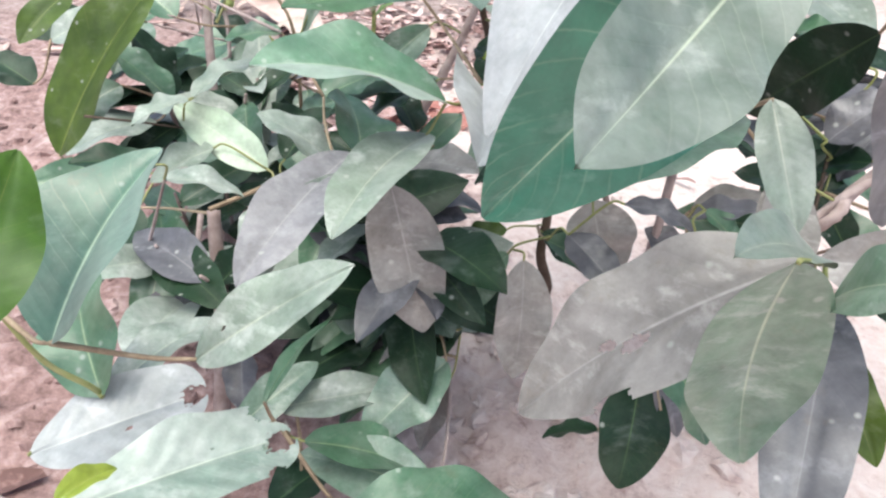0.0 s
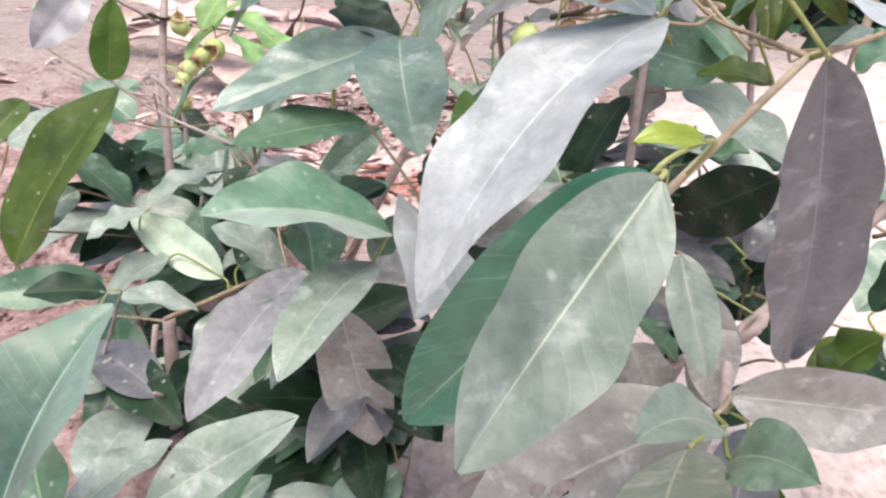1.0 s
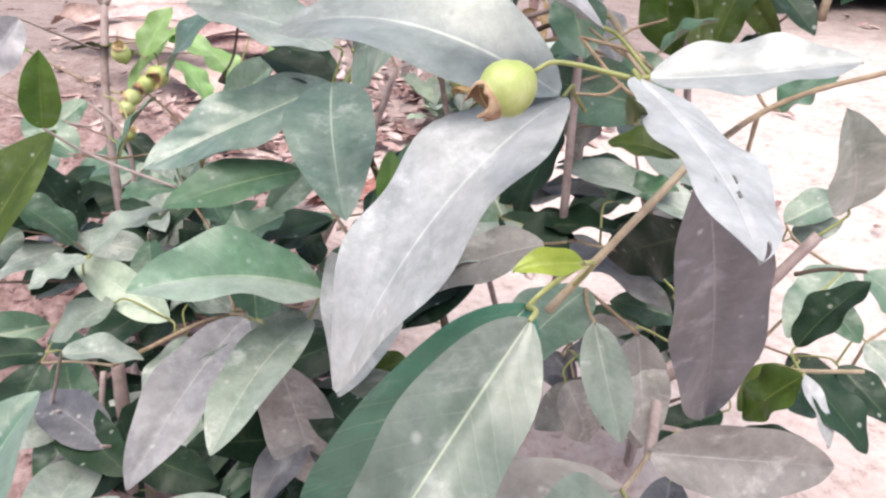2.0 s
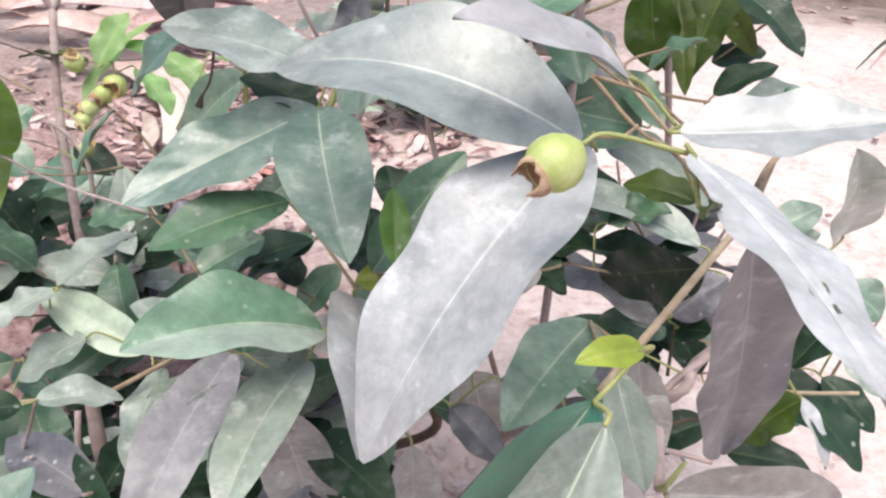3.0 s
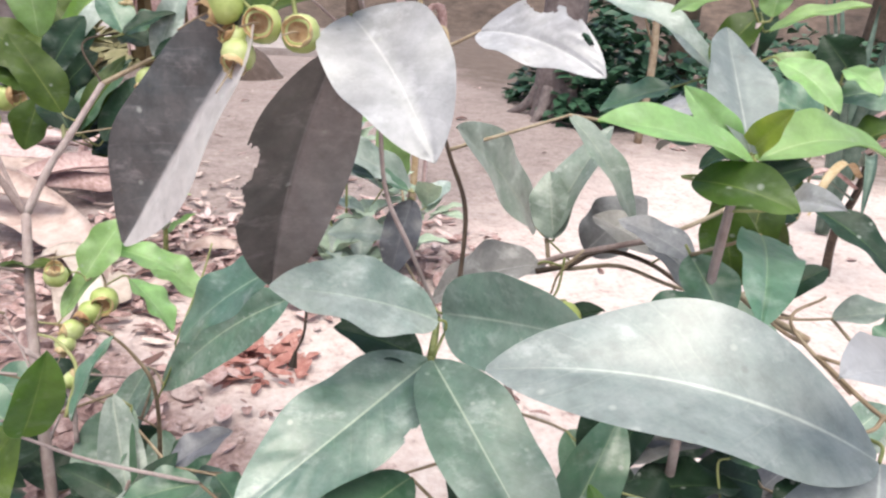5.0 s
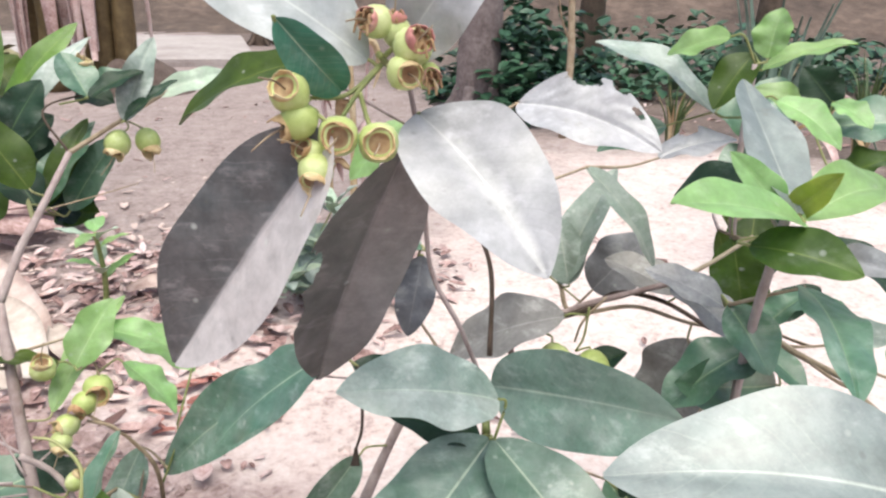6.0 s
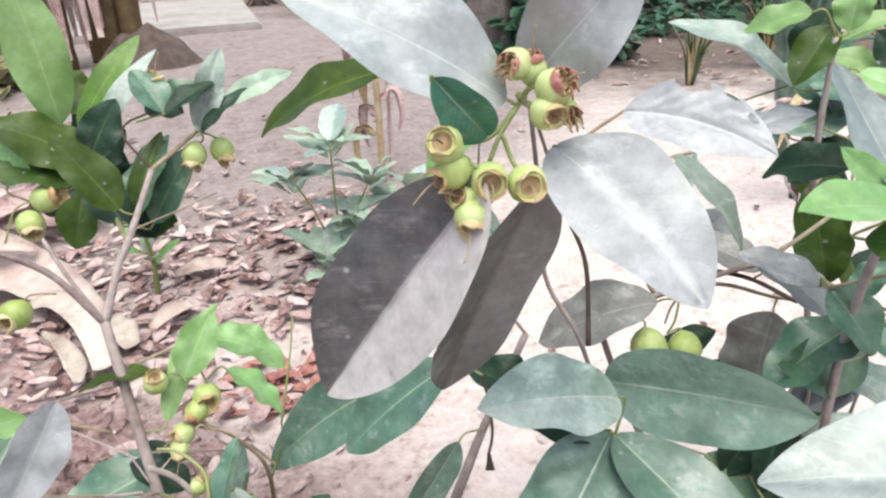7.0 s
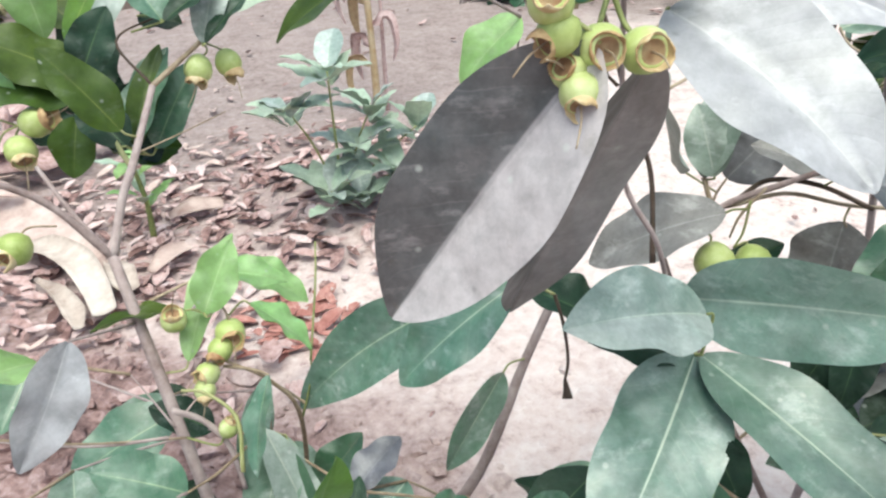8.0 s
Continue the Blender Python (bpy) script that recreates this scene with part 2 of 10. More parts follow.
DUST = (0.41, 0.45, 0.42)
# pale, misty and frost hold some grazing sky sheen in their base colour
LOOKS = {
    "dusty": leaf_material("leaf_dusty", (0.13, 0.195, 0.145), (0.235, 0.31, 0.245), (0.54, 0.58, 0.47), 0.70, (0.47, 0.505, 0.48), 0.38, 0.15, 0.8),
    "green": leaf_material("leaf_green", (0.028, 0.115, 0.05), (0.07, 0.19, 0.095), (0.40, 0.50, 0.30), 0.26, (0.43, 0.48, 0.43), 0.32, 0.2, 0.75),
    # near-black green: real dark leaves, and the bush's inner shade painted as leaf colour
    "dark": leaf_material("leaf_dark_shade", (0.006, 0.023, 0.010), (0.015, 0.046, 0.021), (0.10, 0.16, 0.07), 0.05, DUST, 0.42, 0.08, 0.2),
    "mauve": leaf_material("leaf_mauve", (0.145, 0.132, 0.125), (0.265, 0.247, 0.236), (0.43, 0.41, 0.40), 0.5, (0.44, 0.425, 0.415), 0.5, 0.06, 0.6),
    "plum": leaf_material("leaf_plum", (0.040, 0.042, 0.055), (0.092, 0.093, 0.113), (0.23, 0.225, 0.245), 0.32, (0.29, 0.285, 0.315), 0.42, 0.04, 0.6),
    "lilac": leaf_material("leaf_lilac", (0.15, 0.148, 0.165), (0.25, 0.245, 0.265), (0.44, 0.43, 0.44), 0.5, (0.43, 0.425, 0.445), 0.42, 0.06, 0.5),
    "young": leaf_material("leaf_young", (0.25, 0.43, 0.13), (0.42, 0.61, 0.27), (0.62, 0.74, 0.42), 0.2, (0.50, 0.55, 0.44), 0.36, 0.4, 0.7),
    "lime": leaf_material("leaf_lime", (0.27, 0.33, 0.04), (0.42, 0.47, 0.08), (0.52, 0.55, 0.2), 0.05, DUST, 0.3, 0.35),
    "olive": leaf_material("leaf_olive", (0.035, 0.07, 0.006), (0.085, 0.14, 0.014), (0.22, 0.27, 0.07), 0.06, (0.4, 0.42, 0.38), 0.42, 0.25, 0.25),
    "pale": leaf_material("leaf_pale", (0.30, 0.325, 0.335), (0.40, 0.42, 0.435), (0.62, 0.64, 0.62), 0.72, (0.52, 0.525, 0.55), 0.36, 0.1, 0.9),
    "jade": leaf_material("leaf_jade", (0.070, 0.112, 0.078), (0.128, 0.175, 0.132), (0.52, 0.58, 0.44), 0.42, (0.39, 0.408, 0.392), 0.36, 0.10, 0.9),
    "misty": leaf_material("leaf_misty", (0.13, 0.17, 0.158), (0.21, 0.25, 0.24), (0.58, 0.61, 0.56), 0.44, (0.44, 0.457, 0.457), 0.38, 0.10, 1.0),
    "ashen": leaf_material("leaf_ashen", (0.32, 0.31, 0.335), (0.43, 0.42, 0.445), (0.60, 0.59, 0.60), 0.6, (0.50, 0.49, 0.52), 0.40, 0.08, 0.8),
    "moss": leaf_material("leaf_moss", (0.055, 0.145, 0.08), (0.125, 0.24, 0.15), (0.50, 0.58, 0.42), 0.42, (0.45, 0.49, 0.46), 0.36, 0.2, 0.8),
    "vivid": leaf_material("leaf_vivid", (0.09, 0.19, 0.015), (0.17, 0.31, 0.03), (0.40, 0.50, 0.14), 0.1, (0.4, 0.45, 0.4), 0.36, 0.3),
    "glaucous": leaf_material("leaf_glaucous", (0.045, 0.125, 0.085), (0.105, 0.20, 0.15), (0.54, 0.62, 0.49), 0.42, (0.45, 0.49, 0.47), 0.36, 0.12, 1.0),
    # paints the dark and the bright side of the fold into the colour
    "bloom": leaf_material("leaf_half_shaded", (0.016, 0.022, 0.024), (0.050, 0.057, 0.061), (0.38, 0.35, 0.365), 0.18, (0.49, 0.448, 0.46), 0.42, 0.03, 0.7, 0.9),
    "emerald": leaf_material("leaf_emerald", (0.035, 0.135, 0.075), (0.085, 0.225, 0.135), (0.50, 0.62, 0.44), 0.34, (0.45, 0.50, 0.475), 0.36, 0.12, 0.95),
    "grass": leaf_material("leaf_grass", (0.05, 0.115, 0.008), (0.11, 0.20, 0.018), (0.30, 0.36, 0.08), 0.05, (0.4, 0.45, 0.4), 0.36, 0.4, 0.5),
    "fir": leaf_material("leaf_fir", (0.010, 0.11, 0.066), (0.032, 0.18, 0.115), (0.48, 0.60, 0.44), 0.10, (0.35, 0.48, 0.44), 0.36, 0.05, 0.5),
    # celadon, umber, verdant and lustrous carry a painted bright half too
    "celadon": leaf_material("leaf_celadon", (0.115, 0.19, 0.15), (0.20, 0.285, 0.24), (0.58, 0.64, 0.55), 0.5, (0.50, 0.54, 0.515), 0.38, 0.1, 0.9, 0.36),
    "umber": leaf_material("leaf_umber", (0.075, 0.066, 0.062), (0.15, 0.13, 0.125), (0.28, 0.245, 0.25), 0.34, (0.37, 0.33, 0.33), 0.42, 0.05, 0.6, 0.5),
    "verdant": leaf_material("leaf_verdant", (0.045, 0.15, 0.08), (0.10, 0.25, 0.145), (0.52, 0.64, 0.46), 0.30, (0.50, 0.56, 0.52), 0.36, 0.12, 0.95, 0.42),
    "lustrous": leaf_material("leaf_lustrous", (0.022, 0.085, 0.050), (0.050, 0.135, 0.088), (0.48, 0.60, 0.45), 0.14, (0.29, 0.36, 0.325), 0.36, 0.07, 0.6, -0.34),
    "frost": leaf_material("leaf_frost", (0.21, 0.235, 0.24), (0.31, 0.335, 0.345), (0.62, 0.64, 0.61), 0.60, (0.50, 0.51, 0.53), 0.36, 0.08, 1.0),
    "mint": leaf_material("leaf_mint", (0.13, 0.25, 0.18), (0.23, 0.36, 0.28), (0.60, 0.68, 0.58), 0.4, (0.50, 0.56, 0.53), 0.38, 0.1, 0.9),
    "sage": leaf_material("leaf_sage", (0.34, 0.44, 0.32), (0.48, 0.58, 0.45), (0.60, 0.66, 0.52), 0.4, (0.50, 0.54, 0.50), 0.4),
}
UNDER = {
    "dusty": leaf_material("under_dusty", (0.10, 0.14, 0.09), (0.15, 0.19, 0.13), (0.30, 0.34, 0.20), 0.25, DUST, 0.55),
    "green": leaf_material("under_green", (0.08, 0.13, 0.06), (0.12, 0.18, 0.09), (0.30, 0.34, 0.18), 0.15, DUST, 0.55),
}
for k in LOOKS:
    UNDER.setdefault(k, LOOKS[k])
BARK = rough_material("bark_mauve", [(0.22, 0.155, 0.145), (0.40, 0.315, 0.305), (0.54, 0.455, 0.445)], 90.0, 0.8, 0.5, 0.003)
BARK_DARK = rough_material("bark_dark", [(0.03, 0.02, 0.015), (0.08, 0.055, 0.04), (0.16, 0.11, 0.09)], 60.0, 0.85, 0.6, 0.004)
TWIG_GREEN = rough_material("twig_green", [(0.14, 0.17, 0.05), (0.28, 0.30, 0.11), (0.38, 0.36, 0.18)], 120.0, 0.5, 0.3, 0.001)
TWIG_TAN = rough_material("twig_tan", [(0.16, 0.11, 0.07), (0.33, 0.25, 0.17), (0.48, 0.40, 0.30)], 120.0, 0.7, 0.4, 0.002)
FRUIT = rough_material("fruit_green", [(0.29, 0.36, 0.09), (0.44, 0.51, 0.18), (0.60, 0.64, 0.34)], 130.0, 0.42, 0.2, 0.0006)
CALYX = rough_material("calyx_tan", [(0.30, 0.15, 0.07), (0.55, 0.40, 0.21), (0.72, 0.63, 0.42)], 160.0, 0.6, 0.3, 0.0008)
BLUSH = rough_material("calyx_red", [(0.30, 0.07, 0.08), (0.50, 0.22, 0.20), (0.64, 0.46, 0.36)], 160.0, 0.6, 0.3, 0.0008)
WITHERED = rough_material("calyx_brown", [(0.10, 0.045, 0.03), (0.30, 0.17, 0.11), (0.58, 0.46, 0.30)], 160.0, 0.7, 0.3, 0.0008)
HOLLOW = rough_material("fruit_hollow", [(0.13, 0.06, 0.03), (0.32, 0.19, 0.10), (0.52, 0.40, 0.22)], 160.0, 0.7, 0.3, 0.0008)
SHEATH = rough_material("sheath_pale", [(0.28, 0.165, 0.145), (0.53, 0.405, 0.37), (0.73, 0.62, 0.59)], 16.0, 0.6, 0.5, 0.006)
LITTER = rough_material("litter_brown", [(0.15, 0.083, 0.077), (0.39, 0.25, 0.238), (0.55, 0.40, 0.392), (0.67, 0.54, 0.535)], 50.0, 0.85, 0.5, 0.003, pieces=0.36)
SLAB = rough_material("slab_concrete", [(0.24, 0.195, 0.185), (0.38, 0.325, 0.315), (0.48, 0.43, 0.42)], 9.0, 0.95, 0.6, 0.01)


def ground_material():
    """Bare earth: pale sandy tread to one side, in part painted sunlight, browner loose soil to the other."""
    m, ns, ls, bsdf = nodes_of("earth")
    tc = ns.new("ShaderNodeTexCoord")
    sep = ns.new("ShaderNodeSeparateXYZ")
    ls.new(tc.outputs["Object"], sep.inputs[0])
    a = noise_of(ns, ls, 38.0, 7.0, 0.68)
    b = noise_of(ns, ls, 3.2, 4.0, 0.55)
    x = maths(ns, ls, "ADD", sep.outputs[0], maths(ns, ls, "MULTIPLY_ADD", b, 1.2, -0.6))
    y = maths(ns, ls, "ADD", sep.outputs[1], maths(ns, ls, "MULTIPLY_ADD", b, 1.6, -0.8))
    c = noise_of(ns, ls, 11.0, 5.0, 0.6)
    away = maths(ns, ls, "MULTIPLY", maths(ns, ls, "ABSOLUTE", maths(ns, ls, "ADD", sep.outputs[1], -1.9)), 0.3, clamp=True)
    drift = maths(ns, ls, "MULTIPLY", away, maths(ns, ls, "MULTIPLY_ADD", noise_of(ns, ls, 0.42, 4.0, 0.55), 5.0, -2.5))
    x = maths(ns, ls, "ADD", x, drift)
    q = maths(ns, ls, "MULTIPLY_ADD", sep.outputs[1], 0.9, maths(ns, ls, "MULTIPLY_ADD", b, 0.5, -1.42))
    q = maths(ns, ls, "ADD", sep.outputs[0], q)
    # sand carried in under the bush, painting sunlight onto the soil there
    side = ramp_fac(ns, ls, maths(ns, ls, "MULTIPLY_ADD", b, 0.4, maths(ns, ls, "ADD", maths(ns, ls, "ADD", sep.outputs[0], drift), -0.2)), 0.28, 0.60)
    sandy = maths(ns, ls, "MULTIPLY", maths(ns, ls, "MAXIMUM", ramp_fac(ns, ls, q, 0.72, 1.05), side), ramp_fac(ns, ls, x, 4.9, 3.9))
    reach = maths(ns, ls, "SUBTRACT", y, maths(ns, ls, "MULTIPLY", ramp_fac(ns, ls, sep.outputs[0], 0.7, 2.9), 2.2))
    sandy = maths(ns, ls, "MULTIPLY", sandy, ramp_fac(ns, ls, reach, 3.7, 2.5))
    trodden = maths(ns, ls, "MAXIMUM", ramp_fac(ns, ls, y, 2.6, 4.0), maths(ns, ls, "MAXIMUM", ramp_fac(ns, ls, y, 0.3, -1.4), ramp_fac(ns, ls, x, -1.6, -3.2)))
    brown = ramp(ns, [(0.36, (0.105, 0.060, 0.056)), (0.5, (0.335, 0.218, 0.21)), (0.62, (0.545, 0.41, 0.405))])
    path = ramp(ns, [(0.37, (0.19, 0.138, 0.13)), (0.5, (0.325, 0.256, 0.246)), (0.62, (0.42, 0.345, 0.335))])
    sand = ramp(ns, [(0.36, (0.37, 0.255, 0.24)), (0.46, (0.655, 0.525, 0.50)), (0.60, (0.77, 0.675, 0.655))])
    f = maths(ns, ls, "ADD", maths(ns, ls, "MULTIPLY", a, 0.5), maths(ns, ls, "ADD", maths(ns, ls, "MULTIPLY", b, 0.2), maths(ns, ls, "MULTIPLY", c, 0.3)))
    for r in (brown, path, sand):
        ls.new(f, r.inputs[0])
    col = mixed(ns, ls, trodden, brown.outputs[0], path.outputs[0])
    humus = ramp(ns, [(0.3, (0.06, 0.042, 0.035)), (0.5, (0.15, 0.11, 0.095)), (0.7, (0.27, 0.21, 0.19))])
    ls.new(f, humus.inputs[0])
    far = maths(ns, ls, "ADD", maths(ns, ls, "MULTIPLY", sep.outputs[0], 1.2), maths(ns, ls, "MULTIPLY_ADD", sep.outputs[1], 0.3, maths(ns, ls, "MULTIPLY_ADD", noise_of(ns, ls, 0.9, 5.0, 0.6), 3.6, -1.8)))
    col = mixed(ns, ls, ramp_fac(ns, ls, far, 5.1, 6.2), col, humus.outputs[0])
    ls.new(mixed(ns, ls, sandy, col, sand.outputs[0]), bsdf.inputs["Base Color"])
    bsdf.inputs["Roughness"].default_value = 0.95
    bumped(ns, ls, bsdf, a, 0.7, 0.012)
    return m


EARTH = ground_material()


# ---- builders ----
def mesh_of(name, verts, faces, mats, index=None, uvs=None, smooth=True):
    me = bpy.data.meshes.new(name)
    me.from_pydata([tuple(v) for v in verts], [], faces)
    for mat in mats:
        me.materials.append(mat)
    if index is not None:
        me.polygons.foreach_set("material_index", index)
    if uvs is not None:
        layer = me.uv_layers.new(name="blade")
        for lp in me.loops:
            layer.data[lp.index].uv = uvs[lp.vertex_index]
    if smooth:
        me.polygons.foreach_set("use_smooth", [True] * len(me.polygons))
    me.update()
    return me


def part(name, mesh, parent=None, label=""):
    ob = new(name, mesh)
    if parent is not None:
        ob.parent = parent
    return tagged(ob, label)


def thing(name, at, label, category, group="", kind=""):
    ob = new(name)
    ob.empty_display_size = 0.05
    ob.location = at
    bpy.context.view_layer.update()
    return tagged(ob, label, category, group, kind)


def under(ob, parent):
    """Hang ob, built in world places, under a thing that stands elsewhere."""
    ob.parent = parent
    ob.matrix_parent_inverse = Matrix.Translation(-Vector(parent.location))
    return ob


def blade(s, nib):
    return (s ** 0.58 * (1 - s) ** (0.62 + nib)) / (0.58 / (1.2 + nib)) ** 0.58 / ((0.62 + nib) / (1.2 + nib)) ** (0.62 + nib)


LEAF_RNG = random.Random(5)


def leaf(plant, look_name, base, tip, width, face, arch=0.06, bend=0.0, fold=12.0, nib=0.12, wave=0.075, bites=(), seed=0, nu=32, nv=8, ridge=0.006, curl=None, margin=0.035):
    """One leaf from its base to its tip; face: the way its upper side looks; arch, bend: how far it bows up and aside, of its length."""
    rng = random.Random(seed) if seed else LEAF_RNG
    if bites:
        nu, nv = 110, 48
    base, tip = Vector(base), Vector(tip)
    ax = tip - base
    length = ax.length
    ax.normalize()
    up = Vector(face)
    up = (up - ax * up.dot(ax)).normalized()
    side = up.cross(ax)
    ph1, ph2, k1 = rng.uniform(0, 6), rng.uniform(0, 6), rng.uniform(1.3, 2.6)
    bent = rng.uniform(-0.02, 0.05)
    curl = bent if curl is None else curl
    cf, sf = math.cos(radians(fold)), math.sin(radians(fold))
    verts, uvs = [], []
    thick = 0.0007
    for sheet in (0, 1):
        for i in range(nu + 1):
            s = i / nu
            bow = 4 * s * (1 - s)
            mid = base + ax * (s * length) + up * (arch * length * bow - curl * length * s ** 3) + side * (bend * length * bow)
            h = 0.5 * width * max(blade(min(max(s, 0.004), 0.996), nib), 0.02)
            for j in range(-nv // 2, nv // 2 + 1):
                v = j / (nv / 2)
                # each margin swells and draws in a little on its own
                edge = 1 + margin * (math.sin(k1 * 5.0 * s + (ph2 if v > 0 else ph1)) + 0.6 * math.sin(15.0 * s + (ph1 if v > 0 else ph2))) * bow
                lift = abs(v) * h * sf + wave * width * v * v * (math.sin(k1 * 6.28 * s + ph1 + (ph2 if v > 0 else 0)) * bow)
                lift -= 0.0009 * max(0.0, 1 - abs(v) * 6)
                lift += ridge * width * math.sin(6.28318 * (6.5 * s - 1.5 * abs(v)) + ph1 + 2.5 * noise.noise((s * 3 + ph2, v * 2, ph1))) * 4 * abs(v) * (1 - abs(v)) * bow
                rim = thick * (1 - 0.9 * v * v)
                verts.append(mid + side * (v * h * cf * edge) + up * (lift - (rim if sheet else 0.0)))
                uvs.append((s, 0.5 + 0.5 * v))
    faces, index = [], []
    w = nv + 1
    n = (nu + 1) * w
    for i in range(nu):
        for j in range(nv):
            s, v = (i + 0.5) / nu, 2 * (j + 0.5) / nv - 1
            if any((s - a) ** 2 + (0.4 * (v - b)) ** 2 < (q * (1 + 0.35 * noise.noise((s * 31, v * 13, a * 9)))) ** 2 for a, b, q in bites):
                continue
            a = i * w + j
            faces.append((a, a + w, a + w + 1, a + 1))
            index.append(0)
            b = a + n
            faces.append((b, b + 1, b + w + 1, b + w))
            index.append(1)
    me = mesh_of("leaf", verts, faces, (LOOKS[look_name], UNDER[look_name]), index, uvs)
    ob = part("leaf", me)
    return under(ob, plant)


def spine(points, step=6):
    """A smooth run of places through a few."""
    p = [Vector(q) for q in points]
    p = [p[0] * 2 - p[1]] + p + [p[-1] * 2 - p[-2]]
    out = []
    for k in range(1, len(p) - 2):
        for i in range(step):
            t = i / step
            a, b, c, d = p[k - 1], p[k], p[k + 1], p[k + 2]
            out.append(0.5 * (2 * b + (c - a) * t + (2 * a - 5 * b + 4 * c - d) * t * t + (3 * b - a - 3 * c + d) * t ** 3))
    return out + [p[-2]]


def tube_mesh(name, points, r0, r1, mat, sides=8, knob=0.12, step=6):
    run = spine(points, step)
    verts, faces = [], []
    ref = Vector((0.31, 0.17, 0.93))
    for i, p in enumerate(run):
        d = (run[min(i + 1, len(run) - 1)] - run[max(i - 1, 0)]).normalized()
        a = d.cross(ref).normalized()
        b = d.cross(a)
        t = i / (len(run) - 1)
        r = (r0 + (r1 - r0) * t) * (1 + knob * noise.noise(p * 90))
        for k in range(sides):
            an = 6.28318 * k / sides
            verts.append(p + a * (r * math.cos(an)) + b * (r * math.sin(an)))
    for i in range(len(run) - 1):
        for k in range(sides):
            k2 = (k + 1) % sides
            faces.append((i * sides + k, i * sides + k2, (i + 1) * sides + k2, (i + 1) * sides + k))
    faces.append(tuple(range(sides))[::-1])
    faces.append(tuple((len(run) - 1) * sides + k for k in range(sides)))
    return mesh_of(name, verts, faces, (mat,))


def twig(plant, name, points, r0, r1, mat, label=""):
    return under(part(name, tube_mesh(name, points, r0, r1, mat), None, label), plant)


def lathe(profile, sides, at, axis, wob=0.0):
    """Verts and faces of a turned form: (along, radius) pairs round an axis."""
    axis = Vector(axis).normalized()
    a = axis.orthogonal().normalized()
    b = axis.cross(a)
    at = Vector(at)
    verts, faces = [], []
    for z, r in profile:
        for k in range(sides):
            an = 6.28318 * k / sides
            rr = r * (1 + wob * math.cos(4 * an))
            verts.append(at + axis * z + a * (rr * math.cos(an)) + b * (rr * math.sin(an)))
    for i in range(len(profile) - 1):
        for k in range(sides):
            k2 = (k + 1) % sides
            faces.append((i * sides + k, i * sides + k2, (i + 1) * sides + k2, (i + 1) * sides + k))
    return verts, faces


def fruit(plant, at, axis, size, calyx=CALYX, closed=0.0, style=True, label="small unripe yellow-green fruit with a dry calyx crown"):
    """A young bell-shaped fruit: body, open crown of four sepals, thread-like style. at: its middle; axis: towards the crown."""
    axis = Vector(axis).normalized()
    at = Vector(at)
    r = size / 2
    prof = [(-1.1, 0.06), (-1.02, 0.3), (-0.8, 0.62), (-0.4, 0.9), (0.0, 1.0), (0.38, 0.95), (0.6, 0.82), (0.74, 0.70), (0.82, 0.66), (0.82, 0.52), (0.66, 0.46), (0.60, 0.28), (0.66, 0.02)]
    v, f = lathe([(z * r, q * r) for z, q in prof], 16, at, axis, 0.03)
    inner = [1 if k >= 16 * 9 else 0 for k in range(len(f))]
    body = under(part("fruit", mesh_of("fruit", v, f, (FRUIT, HOLLOW), inner), None, label), plant)
    a = axis.orthogonal().normalized()
    b = axis.cross(a)
    verts, faces = [], []
    m, turn, lean = 40, at.x * 300, 0.12 * math.sin(at.y * 400)
    for k in range(m):
        an = 6.28318 * k / m
        d = a * math.cos(an) + b * math.sin(an)
        # four ragged sepals of uneven height, some broken short, bent inward or aside
        lobe = max(0.0, math.cos(2 * (an + turn) + 0.5 * math.sin(an + turn)) * 0.5 + 0.5) ** 0.7
        uneven = noise.noise((math.cos(an) * 1.5 + turn, math.sin(an) * 1.5, turn))
        tall = 0.02 + lobe * (0.46 + 0.5 * uneven) + 0.05 * math.sin(11 * an + 3 * turn)
        out = (0.5 * lean - 0.22 * uneven - 0.10 - 1.1 * closed) * lobe
        for rr, hh in ((0.68, 0.68), (0.74, 0.80), (0.78 + 0.5 * out, 0.82 + 0.55 * tall), (0.77 + out, 0.84 + tall), (0.72 + out, 0.83 + 0.97 * tall), (0.71 + 0.4 * out, 0.82 + 0.5 * tall), (0.58, 0.72)):
            verts.append(at + d * (r * rr) + axis * (r * hh))
    for k in range(m):
        k2 = (k + 1) % m
        for q in range(6):
            faces.append((k * 7 + q, k2 * 7 + q, k2 * 7 + q + 1, k * 7 + q + 1))
    crown = part("calyx", mesh_of("calyx", verts, faces, (calyx,)), None)
    crown.parent = body
    if style:
        pts = [at + axis * (0.5 * r), at + axis * (1.7 * r) + a * 0.1 * r, at + axis * (2.9 * r) + a * 0.5 * r]
        st = part("style", tube_mesh("style", pts, 0.0006, 0.0004, TWIG_TAN, 5), None)
        st.parent = body
    if calyx == BLUSH:
        # withered stamens hang from the reddened crowns
        for k in range(6):
            an = k * 1.05 + turn
            d = a * math.cos(an) + b * math.sin(an)
            pts = [at + axis * (0.8 * r) + d * (0.45 * r), at + axis * (1.2 * r) + d * (0.5 * r), at + axis * (1.35 * r) + d * (0.62 * r) + Vector((0, 0, -0.55 * r))]
            threads = part("stamen", tube_mesh("stamen", pts, 0.0009, 0.0006, HOLLOW, 5), None, "withered brown stamen")
            threads.parent = body
    return body


